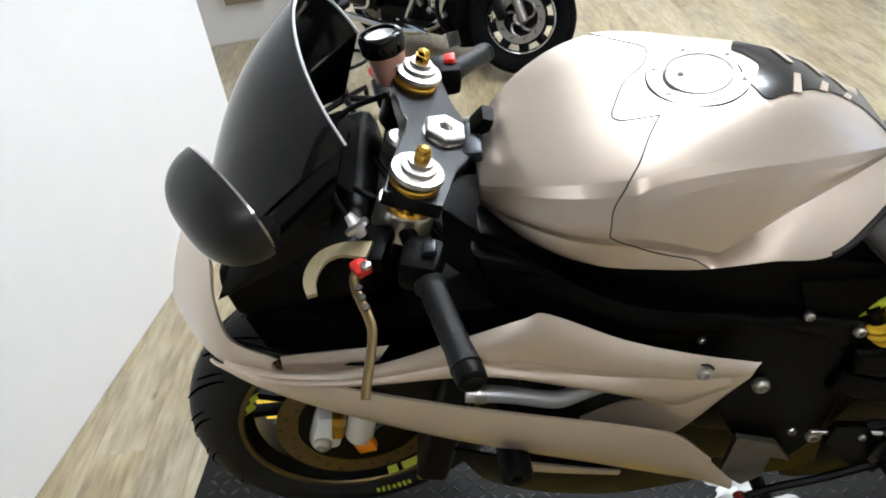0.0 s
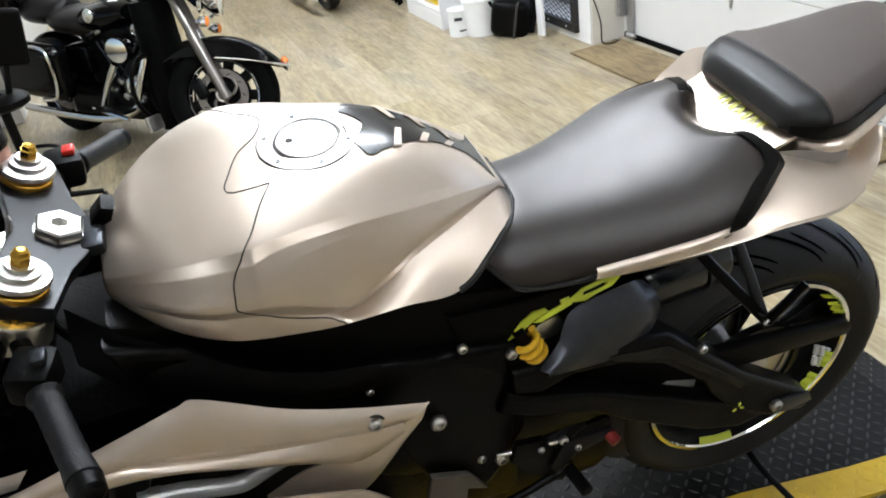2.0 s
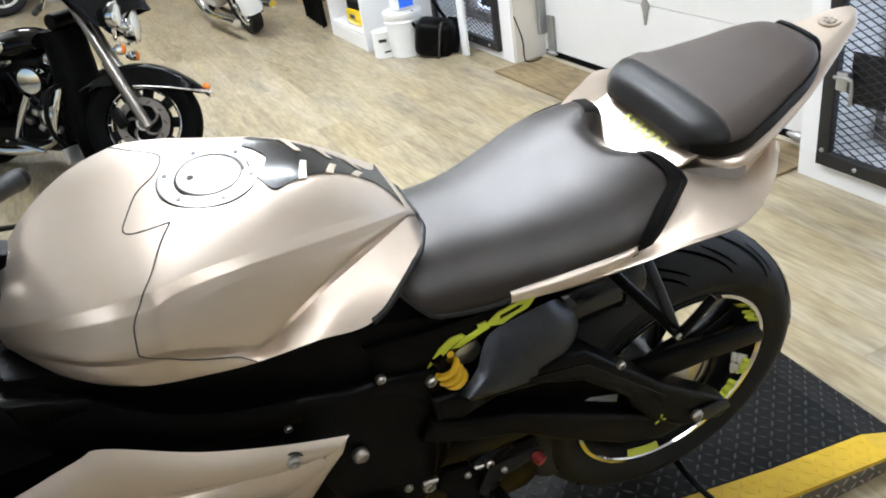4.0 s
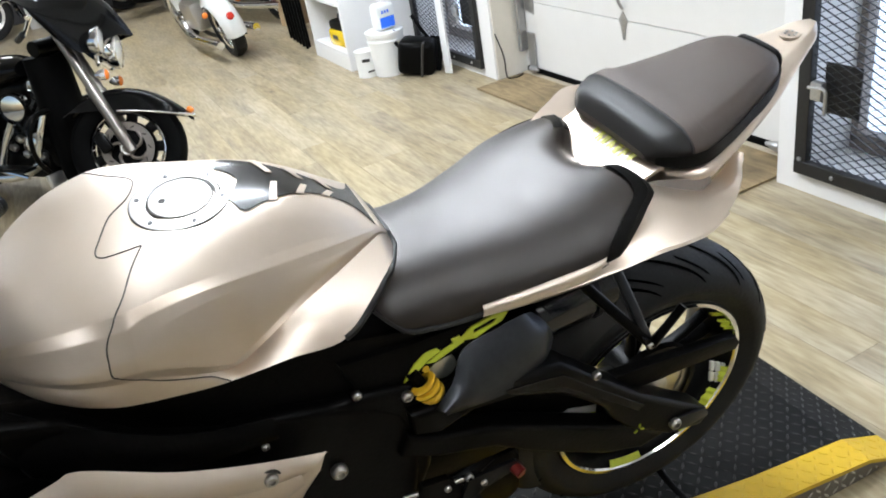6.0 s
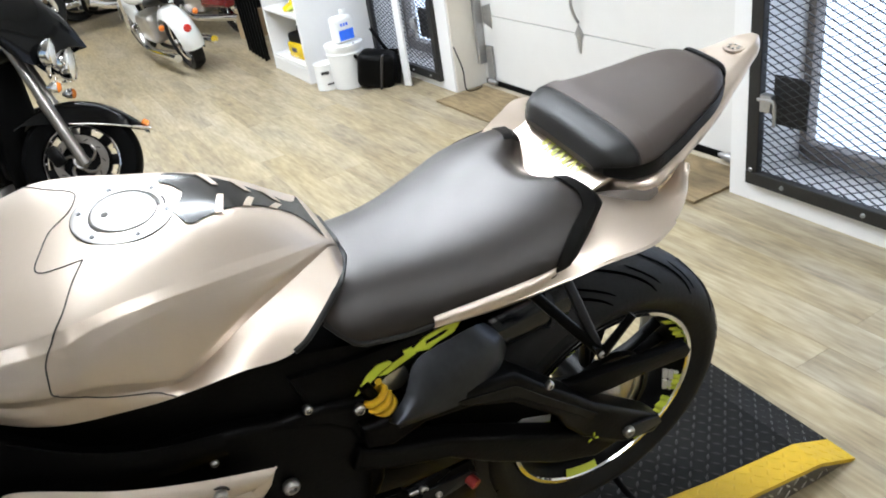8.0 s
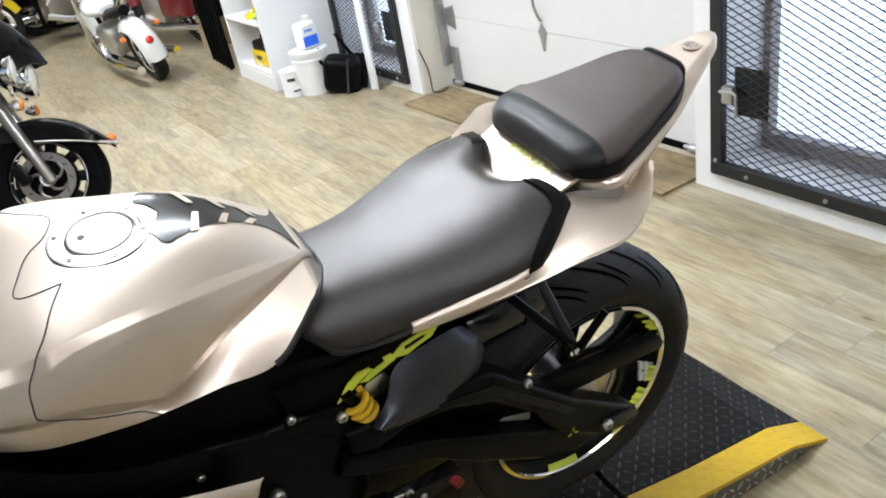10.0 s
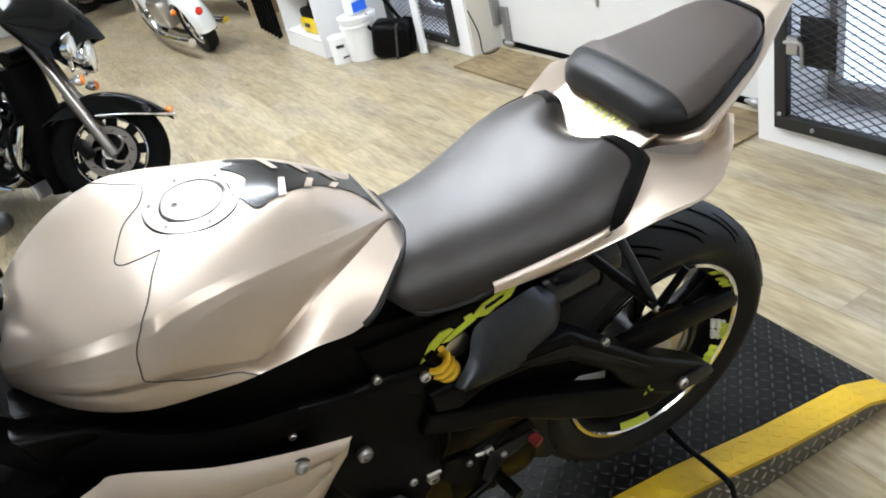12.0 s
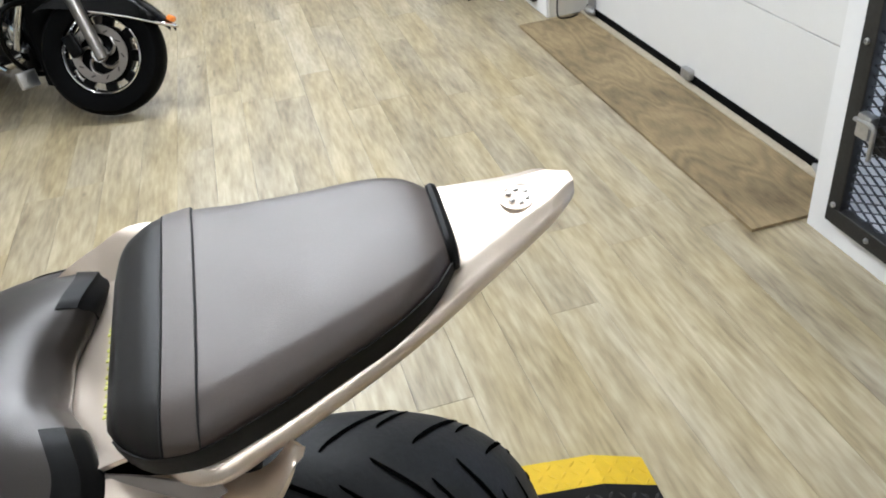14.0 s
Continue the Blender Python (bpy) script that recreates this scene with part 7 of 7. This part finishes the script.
tpart("gear_lever", tube([(-1.06 + EX, -0.25, 0.27), (-0.90 + EX, -0.27, 0.25), (-0.72 + EX, -0.27, 0.22)], 0.014, 8, 5), M_CHROME, "chrome floorboard rail")
tpart("frame_downtube", tube([(-0.40, 0, 0.95), (-0.50, 0.0, 0.60), (-0.58, 0.0, 0.22), (-0.85, 0, 0.16), (-1.3, 0, 0.2)], 0.022, 10, 5), M_FRAME)
tpart("side_cover", box((-1.15, 0, 0.56), (0.30, 0.30, 0.20), 0.04), M_GLOSSBLK, "gloss black side cover")
tpart("swing_arm", box((-1.35, 0, 0.33), (0.6, 0.28, 0.06), 0.02), M_FRAME)
tpart("fairing_bracket", rod((-0.42, -0.10, 0.98), (-0.42, 0.10, 0.98), 0.05), M_FRAME)
tpart("front_cowl", rings([[Vector((-0.425 - 0.03 * k / 8 + (0.080 + 0.02 * math.sin(math.pi * k / 8)) * math.cos(q), 0.15 * math.copysign(abs(math.sin(q)) ** 0.7, math.sin(q)), 0.13 + 0.80 * k / 8)) for q in (2 * math.pi * j / 28 for j in range(28))] for k in range(9)]), M_TYREBLK, "matt black lower fairing before the engine")
tpart("engine_base", box((-0.92, 0, 0.27), (0.75, 0.34, 0.20), 0.05), M_FRAME, "black gearbox and sump")
tpart("engine_fill", box((-0.86, 0, 0.58), (0.50, 0.16, 0.42), 0.05), M_FRAME, "black engine centre")

# ---- things along the far side ----
shelf = thing("shelf_unit", pose(2.10, 4.48, 0), "white open shelf unit holding yellow tools", "shelf")
SW, SD, SH = 0.555, 0.75, 2.2   # x to the wall, y, height
part("side_panel", box((SW / 2, 0.012, SH / 2), (SW, 0.024, SH), 0.002), M_WALL, shelf)
part("side_panel", box((SW / 2, SD - 0.012, SH / 2), (SW, 0.024, SH), 0.002), M_WALL, shelf)
part("back_panel", box((SW - 0.006, SD / 2, SH / 2), (0.012, SD - 0.05, SH), 0.001), M_WALL, shelf)
part("plinth", box((SW / 2 - 0.01, SD / 2, 0.05), (SW - 0.02, SD - 0.05, 0.10), 0.002), M_WALL, shelf)
for z in (0.115, 0.47, 0.85, 1.25, 1.65):
    part("shelf_board", box((SW / 2 - 0.008, SD / 2, z), (SW - 0.02, SD - 0.05, 0.024), 0.002), M_WALL, shelf)


def toolbox(x, y, z, yaw):
    t = thing("tool_case", pose(x, y, z, 0, 0, yaw), "yellow and black plastic tool case on a shelf", "tool case", "shelf contents")
    part("case_base", box((0, 0, 0.06), (0.20, 0.26, 0.12), 0.02), M_YELPAINT, t)
    part("case_lid", box((0, 0, 0.15), (0.18, 0.23, 0.07), 0.02), M_PLASTIC, t, "black lid")
    part("handle", tube([(-0.02, -0.06, 0.18), (-0.02, -0.05, 0.22), (-0.02, 0.05, 0.22), (-0.02, 0.06, 0.18)], 0.010, 8, 5), M_PLASTIC, t)
    part("latch", box((-0.102, 0, 0.07), (0.006, 0.08, 0.03), 0.003), M_INK, t)
    return t


toolbox(2.24, 4.80, 0.128, 4)


def glove_pile(x, y, z):
    t = thing("glove_pile", pose(x, y, z), "heap of yellow work gloves on a shelf", "gloves", "shelf contents")
    rnd = random.Random(4)
    for i in range(9):
        c = Vector((rnd.uniform(-0.07, 0.07), rnd.uniform(-0.13, 0.13), 0.03 + 0.02 * (i // 2)))
        a = rnd.uniform(0, 6.28)
        d = Vector((math.cos(a), math.sin(a), rnd.uniform(-0.1, 0.5)))
        part("glove", tube([c - d * 0.07, c + Vector((0, 0, 0.02)), c + d * 0.06, c + d * 0.10 + Vector((0, 0, -0.02))], 0.028, 8, 4, r_end=0.012), M_YELPAINT if i % 3 else M_LIME, t)
    return t


glove_pile(2.26, 4.80, 0.482)
dt = thing("cordless_drill", pose(2.26, 4.85, 0.862, 0, 0, 20), "dark power drill lying on a shelf", "drill", "shelf contents")
part("body", rod((-0.1, 0, 0.05), (0.1, 0.02, 0.05), 0.04), M_PLASTIC, dt)
part("grip", box((0.06, 0.05, 0.045), (0.05, 0.12, 0.05), 0.015), M_REDPAINT, dt)


def bucket(x, y):
    t = thing("plastic_bucket", pose(x, y, 0), "white plastic bucket with lid beside the shelf", "bucket")
    part("body", lathe((0, 0, 0), (0, 0, 1), [(0, 0.125), (0.004, 0.13), (0.26, 0.145), (0.27, 0.152), (0.285, 0.152), (0.29, 0.146), (0.315, 0.147), (0.32, 0.154), (0.34, 0.154)], 40), M_BUCKET, t)
    part("lid", lathe((0, 0, 0.34), (0, 0, 1), [(0, 0.157), (0.012, 0.157), (0.016, 0.150), (0.010, 0.14), (0.010, 0.0)], 40), M_BUCKET, t)
    part("lettering_bar", box((0.06, -0.136, 0.235), (0.05, 0.004, 0.012), 0.001, (-4, 0, 24)), M_INK, t)
    return t


bucket(2.285, 4.18).scale = (0.86, 0.86, 0.86)
jug = thing("chemical_jug", pose(2.30, 4.19, 0.303, 0, 0, 10), "clear white jug with a blue label on the bucket", "jug")
part("body", box((0, 0, 0.09), (0.15, 0.10, 0.18), 0.03, seg=3), M_BUCKET, jug)
part("neck", rod((0.03, 0, 0.17), (0.03, 0, 0.215), 0.022), M_BUCKET, jug)
part("label_panel", box((0.0, -0.0515, 0.055), (0.115, 0.003, 0.07), 0.001), M_BLUE, jug, "blue label")
for i in range(3):
    part("lettering_bar", box((-0.03 + 0.022 * i, -0.0515, 0.125), (0.014, 0.003, 0.02), 0.0005), M_BLUE, jug)

can = thing("paint_can", pose(2.15, 4.27, 0), "white paint can with dark lettering bars", "paint can")
part("body", lathe((0, 0, 0), (0, 0, 1), [(0, 0.072), (0.003, 0.075), (0.006, 0.073), (0.17, 0.073), (0.175, 0.076), (0.182, 0.076), (0.182, 0.066), (0.176, 0.064), (0.176, 0.0)], 32), M_BUCKET, can)
part("lettering_bar", box((-0.03, -0.069, 0.125), (0.055, 0.004, 0.022), 0.001, (0, 0, -24)), M_INK, can)
part("lettering_bar", box((-0.005, -0.0735, 0.045), (0.05, 0.003, 0.012), 0.001), M_INK, can)
part("dark_panel", box((0.062, -0.038, 0.09), (0.006, 0.045, 0.15), 0.001, (0, 0, -30)), M_INK, can, "black label edge")

case = thing("helmet_case", pose(2.42, 3.98, 0, 0, 0, -38), "black hard case lying against the wall", "case")
part("shell", box((0, 0, 0.12), (0.26, 0.20, 0.24), 0.05, (0, 10, 0), seg=3), M_PLASTIC, case)
part("shell_half", box((0.05, -0.02, 0.115), (0.012, 0.212, 0.23), 0.005, (0, 10, 0)), M_SEAM, case)
part("handle", tube([(-0.12, -0.02, 0.2), (-0.16, 0, 0.26), (-0.14, 0.03, 0.30)], 0.012, 8, 5), M_PLASTIC, case)
pan = thing("dust_pan", pose(2.53, 3.93, 0.0, 0, 0, -30), "black dust pan standing by the wall", "dust pan")
part("blade", box((0, 0, 0.115), (0.10, 0.018, 0.23), 0.004, (-12, 14, 0)), M_PLASTIC, pan)
part("handle", rod((-0.03, 0.03, 0.2), (-0.13, 0.06, 0.38), 0.013), M_PLASTIC, pan)

plank = tagged(mesh_ob("white_board", box((0, 0, 0.78), (0.018, 0.085, 1.56), 0.003), M_WALL), "white board leaning on the wall", "board")
plank.matrix_basis = pose(2.535, 3.78, 0.003, -7.5, 3.6, 0)
tagged(mesh_ob("loose_cable", tube([(2.66, 3.32, 0.30), (2.70, 3.31, 0.15), (2.69, 3.28, 0.03), (2.74, 3.25, 0.018), (2.80, 3.27, 0.018)], 0.004, 6, 6), M_PLASTIC), "thin black cable hanging by the door track", "cable")


# ---- parked motorcycles further back ----
def cruiser(name, m, paint, label, bags=True):
    """A cruiser; own axes: x back from the front axle."""
    t = thing(name, m, label, "motorcycle", "parked motorcycles")
    for x, r, hw, nm in ((0, 0.33, 0.055, "front_wheel"), (1.60, 0.32, 0.075, "rear_wheel")):
        w = part(nm, lathe((x, 0, r), (0, -1, 0), [(-hw * 0.6, r - 0.11), (-hw, r - 0.07), (-hw * 0.85, r - 0.02), (0, r), (hw * 0.85, r - 0.02), (hw, r - 0.07), (hw * 0.6, r - 0.11)], 40, caps=False), M_RUBBER, t, "black tyre")
        part("rim", lathe((x, 0, r), (0, -1, 0), [(-0.05, r - 0.10), (-0.04, r - 0.13), (0.04, r - 0.13), (0.05, r - 0.10)], 36, caps=False), M_CHROME, w)
        part("hub", rod((x, -0.09, r), (x, 0.09, r), 0.05), M_CHROME, w)
        for i in range(8):
            a = i * math.pi / 4
            part("spoke", rod((x, 0, r), (x + (r - 0.12) * math.cos(a), 0, r + (r - 0.12) * math.sin(a)), 0.010, None, 6), M_CHROME, w)

    def fen(x, r, a0, a1, hw):
        return sheet(lambda u, v: Vector((x + (r - 0.10 * abs(2 * v - 1) ** 3) * math.cos(radians(a0 + (a1 - a0) * u)), hw * (2 * v - 1), 0.33 + (r - 0.10 * abs(2 * v - 1) ** 3) * math.sin(radians(a0 + (a1 - a0) * u)))), 20, 10, 0.005)
    part("front_fender", fen(0, 0.37, 20, 165, 0.085), paint, t)
    part("rear_fender", fen(1.60, 0.385, -8, 150, 0.115), paint, t)
    part("tail_light", lathe((1.955, 0, 0.50), (1, 0, 0.3), [(-0.02, 0.035), (0, 0.042), (0.02, 0.03), (0.026, 0)], 20), M_LENSRED, t, "red tail light")
    for sg in (-1, 1):
        part("fork_leg", rod((0, 0.10 * sg, 0.33), (0.42, 0.10 * sg, 1.02), 0.028), M_CHROME, t)
        if bags:
            part("saddlebag", box((1.55, 0.24 * sg, 0.52), (0.55, 0.16, 0.30), 0.05, seg=3), paint, t, "painted saddlebag")
        part("turn_signal", lathe((1.80, 0.20 * sg, 0.58), (1, 0, 0), [(-0.04, 0.015), (0, 0.032), (0.02, 0.02), (0.025, 0)], 16), M_LENSAMB, t, "orange turn signal")
        part("exhaust", tube([(0.55, 0.14 * sg, 0.32), (0.9, 0.20 * sg, 0.22), (1.9, 0.22 * sg, 0.26)], 0.042, 12, 5), M_CHROME, t)
        part("handlebar", tube([(0.45, 0.03 * sg, 1.05), (0.48, 0.2 * sg, 1.13), (0.62, 0.36 * sg, 1.05), (0.70, 0.44 * sg, 1.02)], 0.016, 8, 5), M_CHROME, t)
        part("mirror", lathe((0.50, 0.36 * sg, 1.24), (1, 0, 0), [(-0.02, 0.03), (0, 0.05), (0.01, 0.045)], 18), M_CHROME, t)
    part("headlight", lathe((0.22, 0, 0.92), (-1, 0, 0), [(-0.1, 0.05), (-0.03, 0.10), (0.02, 0.105), (0.03, 0.0)], 26), M_CHROME, t)
    part("fuel_tank", rings([[Vector((0.52 + 0.50 * q, (0.06 + 0.12 * math.sin(math.pi * (0.1 + 0.8 * q))) * math.cos(a), 0.82 - 0.05 * q + 0.11 * math.sin(math.pi * (0.15 + 0.75 * q)) * math.sin(a))) for a in (2 * math.pi * k / 22 for k in range(22))] for q in (i / 10 for i in range(11))]), paint, t)
    part("seat", rings([[Vector((1.05 + 0.62 * q, (0.15 - 0.03 * q) * math.sin(math.pi * (0.15 + 0.7 * q)) * math.cos(a), 0.72 + 0.08 * q + 0.055 * math.sin(a))) for a in (2 * math.pi * k / 18 for k in range(18))] for q in (i / 10 for i in range(11))]), M_SEATSIDE, t)
    part("engine", box((0.80, 0, 0.42), (0.44, 0.28, 0.34), 0.06), M_STEEL, t, "metal engine")
    part("frame", tube([(0.42, 0, 0.9), (0.52, 0, 0.4), (0.60, 0, 0.18), (1.2, 0, 0.18), (1.5, 0, 0.34)], 0.025, 8, 5), M_FRAME, t)
    part("screen", sheet(lambda u, v: Vector((0.30 + 0.16 * v + 0.1 * (2 * u - 1) ** 2, -0.22 + 0.44 * u, 1.02 + 0.34 * v)), 12, 6, 0.004), M_SCREEN, t)
    part("side_stand", tube([(0.95, 0.12, 0.25), (1.0, 0.26, 0.10), (1.02, 0.34, 0.012)], 0.013, 8, 4), M_FRAME, t)
    return t


cruiser("white_cruiser", pose(1.52, 7.20, 0, 12, 0, -84) @ Matrix.Diagonal((0.78, 0.78, 0.78, 1)), M_WHITEPAINT, "white and chrome cruiser motorcycle on its side stand", False)
cruiser("red_cruiser", pose(1.98, 8.10, 0, 0, 0, -72) @ Matrix.Diagonal((0.8, 0.8, 0.8, 1)), M_REDPAINT, "dark red cruiser motorcycle among clutter")
cruiser("yellow_motorcycle", pose(0.75, 9.1, 0, 0, 0, 12), M_YELPAINT, "bright yellow motorcycle parked at the back")
cruiser("black_motorcycle", pose(-0.30, 9.9, 0, 0, 0, 8), M_GLOSSBLK, "black motorcycle parked at the back")


def folding_chair(x, y, yaw, lean):
    t = thing("folding_chair", pose(x, y, 0.005, 0, 0, yaw) @ pose(0, 0, 0, lean, 0, 0), "black folding chair leaning in a stack", "chair", "stacked folding chairs")
    for sg in (-1, 1):
        part("leg", rod((0.20 * sg, 0, 0), (0.19 * sg, 0.02, 0.80), 0.012), M_FRAME, t)
        part("rear_leg", rod((0.16 * sg, 0.05, 0), (0.17 * sg, 0.0, 0.62), 0.012), M_FRAME, t)
    part("seat_panel", box((0, 0.03, 0.56), (0.34, 0.03, 0.28), 0.012), M_FRAME, t)
    part("backrest", box((0, 0.02, 0.72), (0.38, 0.022, 0.14), 0.008), M_FRAME, t)
    return t


for i in range(6):
    folding_chair(2.315 + 0.006 * i, 5.52 + 0.115 * i, 5 + 2 * i, -4)


def blanket(x, y, z, material, label, seed, sx=0.3, sy=0.3):
    rnd = random.Random(seed)
    off = rnd.uniform(0, 50)

    def f(u, v):
        a, b = (u - 0.5) * 2, (v - 0.5) * 2
        h = 0.10 * noise.noise(Vector((u * 3 + off, v * 3, 0))) + 0.05 * noise.noise(Vector((u * 8 + off, v * 8, 3)))
        return Vector((x + a * sx, y + b * sy, z + h - 0.25 * max(abs(a), abs(b)) ** 4))
    return tagged(mesh_ob("crumpled_cloth", sheet(f, 22, 22, 0.006), material), label, "cloth")


blanket(2.28, 5.75, 0.92, M_GREEN, "crumpled green cloth heaped on the stacked chairs", 3, 0.20, 0.20)
blanket(2.30, 6.05, 0.92, M_GREYCLOTH, "grey and white crumpled cloths on the stacked chairs", 5, 0.22, 0.25)


blanket(0.47, 0.165, 0.196, M_BUCKET, "crumpled white shop towel on the lift deck", 23, 0.20, 0.11)


def carton(x, y, z, s, yaw, material=None, label="brown cardboard box on the floor"):
    t = thing("cardboard_box", pose(x, y, z, 0, 0, yaw), label, "box", "stored boxes")
    part("body", box((0, 0, s[2] / 2), s, 0.004), material or M_CARD, t)
    part("flap", box((0, s[1] * 0.25, s[2] + 0.004), (s[0] * 0.98, s[1] * 0.46, 0.004), 0.001, (4, 0, 0)), material or M_CARD, t)
    part("tape", box((0, 0, s[2] + 0.001), (0.05, s[1], 0.003), 0.0005), M_BUCKET, t)
    return t


carton(2.42, 6.62, 0, (0.26, 0.22, 0.26), 20)
carton(2.30, 9.9, 0, (0.5, 0.5, 0.6), 5)
carton(0.4, 10.4, 0, (0.45, 0.4, 0.4), -12, M_BUCKET, "white carton by the back wall")
carton(0.9, 10.5, 0, (0.40, 0.4, 0.55), 8)
rack = thing("tool_cabinet", pose(0.75, 10.75, 0), "dark metal tool cabinet with drawers at the back wall", "tool cabinet")
part("body", box((0, 0, 0.65), (0.9, 0.45, 1.3), 0.01), M_DARKALU, rack)
for i in range(7):
    dr = part("drawer", box((0, -0.232, 0.16 + 0.165 * i), (0.84, 0.02, 0.145), 0.006), M_FRAME, rack)
    part("handle", box((0, -0.25, 0.20 + 0.165 * i), (0.7, 0.014, 0.014), 0.004), M_ALU, dr)
bench = thing("work_bench", pose(2.25, 8.9, 0), "cluttered dark work bench along the wall", "work bench")
part("bench_top", box((0, 0, 0.9), (0.6, 1.6, 0.05), 0.006), M_DARKALU, bench)
for sx in (-0.26, 0.26):
    for sy in (-0.74, 0.74):
        part("leg", box((sx, sy, 0.44), (0.05, 0.05, 0.875), 0.006), M_FRAME, bench)
part("lower_shelf", box((0, 0, 0.25), (0.54, 1.5, 0.03), 0.004), M_DARKALU, bench)
thermo = thing("wall_control_box", pose(-1.33, 4.745, 0.325), "small brown control box on the shaded wall", "control box")
part("cover", box((0, -0.018, 0), (0.29, 0.036, 0.11), 0.006), M_BROWN, thermo)
part("dial_panel", box((-0.03, -0.038, 0.012), (0.16, 0.004, 0.034), 0.002), M_INK, thermo, "dark display strip")
stool = thing("swivel_stool", pose(-0.55, 3.0, 0), "black office stool base with a footrest ring", "stool")
part("column", rod((0, 0, 0.08), (0, 0, 0.62), 0.022), M_FRAME, stool)
part("foot_ring", tube([(0.16 * math.cos(a), 0.16 * math.sin(a), 0.30) for a in (2 * math.pi * i / 12 for i in range(13))], 0.010, 8, 3), M_FRAME, stool)
part("seat_cushion", lathe((0, 0, 0.55), (0, 0, 1), [(0, 0.10), (0.015, 0.125), (0.04, 0.125), (0.06, 0.10), (0.065, 0.0)], 28), M_PLASTIC, stool)
part("backrest", box((0.12, -0.02, 0.85), (0.17, 0.05, 0.25), 0.02, (6, 10, 0), seg=3), M_PLASTIC, stool)
part("back_post", rod((0.04, 0, 0.58), (0.10, 0.0, 0.80), 0.014), M_FRAME, stool)
for i in range(5):
    a = 2 * math.pi * i / 5
    part("base_arm", rod((0, 0, 0.10), (0.27 * math.cos(a), 0.27 * math.sin(a), 0.055), 0.018, 0.012), M_FRAME, stool)
    part("castor", lathe((0.27 * math.cos(a) - 0.012, 0.27 * math.sin(a), 0.025), (1, 0, 0), [(0, 0.022), (0.004, 0.025), (0.02, 0.025), (0.024, 0.022)], 14), M_FRAME, stool)

strap = thing("tie_down_strap", pose(0, 0, 0), "black tie-down strap drawn over the lift's yellow edge", "strap")
part("webbing", tube([(1.09, 0.08, 0.205), (1.083, 0.035, 0.192), (1.078, -0.02, 0.188), (1.076, -0.08, 0.187), (1.075, -0.132, 0.180), (1.076, -0.146, 0.150), (1.080, -0.152, 0.06), (1.085, -0.158, 0.012), (1.12, -0.175, 0.006), (1.19, -0.19, 0.006), (1.24, -0.24, 0.006), (1.26, -0.33, 0.006)], 0.008, 8, 6, flat=0.4), M_FRAME, strap)
part("hook", tube([(1.09, 0.08, 0.205), (1.088, 0.095, 0.215), (1.086, 0.10, 0.200)], 0.006, 8, 4), M_STEEL, strap)

# ---- floor planks, last ----
PW, PL = 0.152, 1.22
pl_bm = box((0, 0, -0.005), (PW - 0.0008, PL - 0.0008, 0.010), 0.0004, seg=1)
first = mesh_ob("plank", pl_bm, M_PLANK, smooth=False)
first.parent = floor_base
rnd = random.Random(11)
count = 0
rest = bmesh.new()
for i in range(-10, 26):
    x = -1.15 + PW * (i + 0.5)
    shift = rnd.uniform(0, PL)
    for j in range(-2, 12):
        y = -1.6 - shift + PL * (j + 0.5)
        if y - PL / 2 > 11.0 or y + PL / 2 < -4.0 or (i < -1 and not y < 5.2) or (i == -1 and y > 5.4):
            continue
        if y < -0.9 or y > 6.6:
            y0, y1 = max(y - PL / 2, -4.0), min(y + PL / 2, 11.0)
            box((x, (y0 + y1) / 2, -0.005), (PW - 0.0006, y1 - y0 - 0.0006, 0.010), 0.0, bm=rest)
            continue
        ob = first if count == 0 else bpy.data.objects.new("plank", first.data)
        if count:
            scene.collection.objects.link(ob)
            ob.parent = floor_base
        ob.location = (x, y, 0)
        count += 1
far_planks = mesh_ob("far_planks", rest, M_PLANK, smooth=False)
far_planks.parent = floor_base
far_planks["kind"] = "stuff"
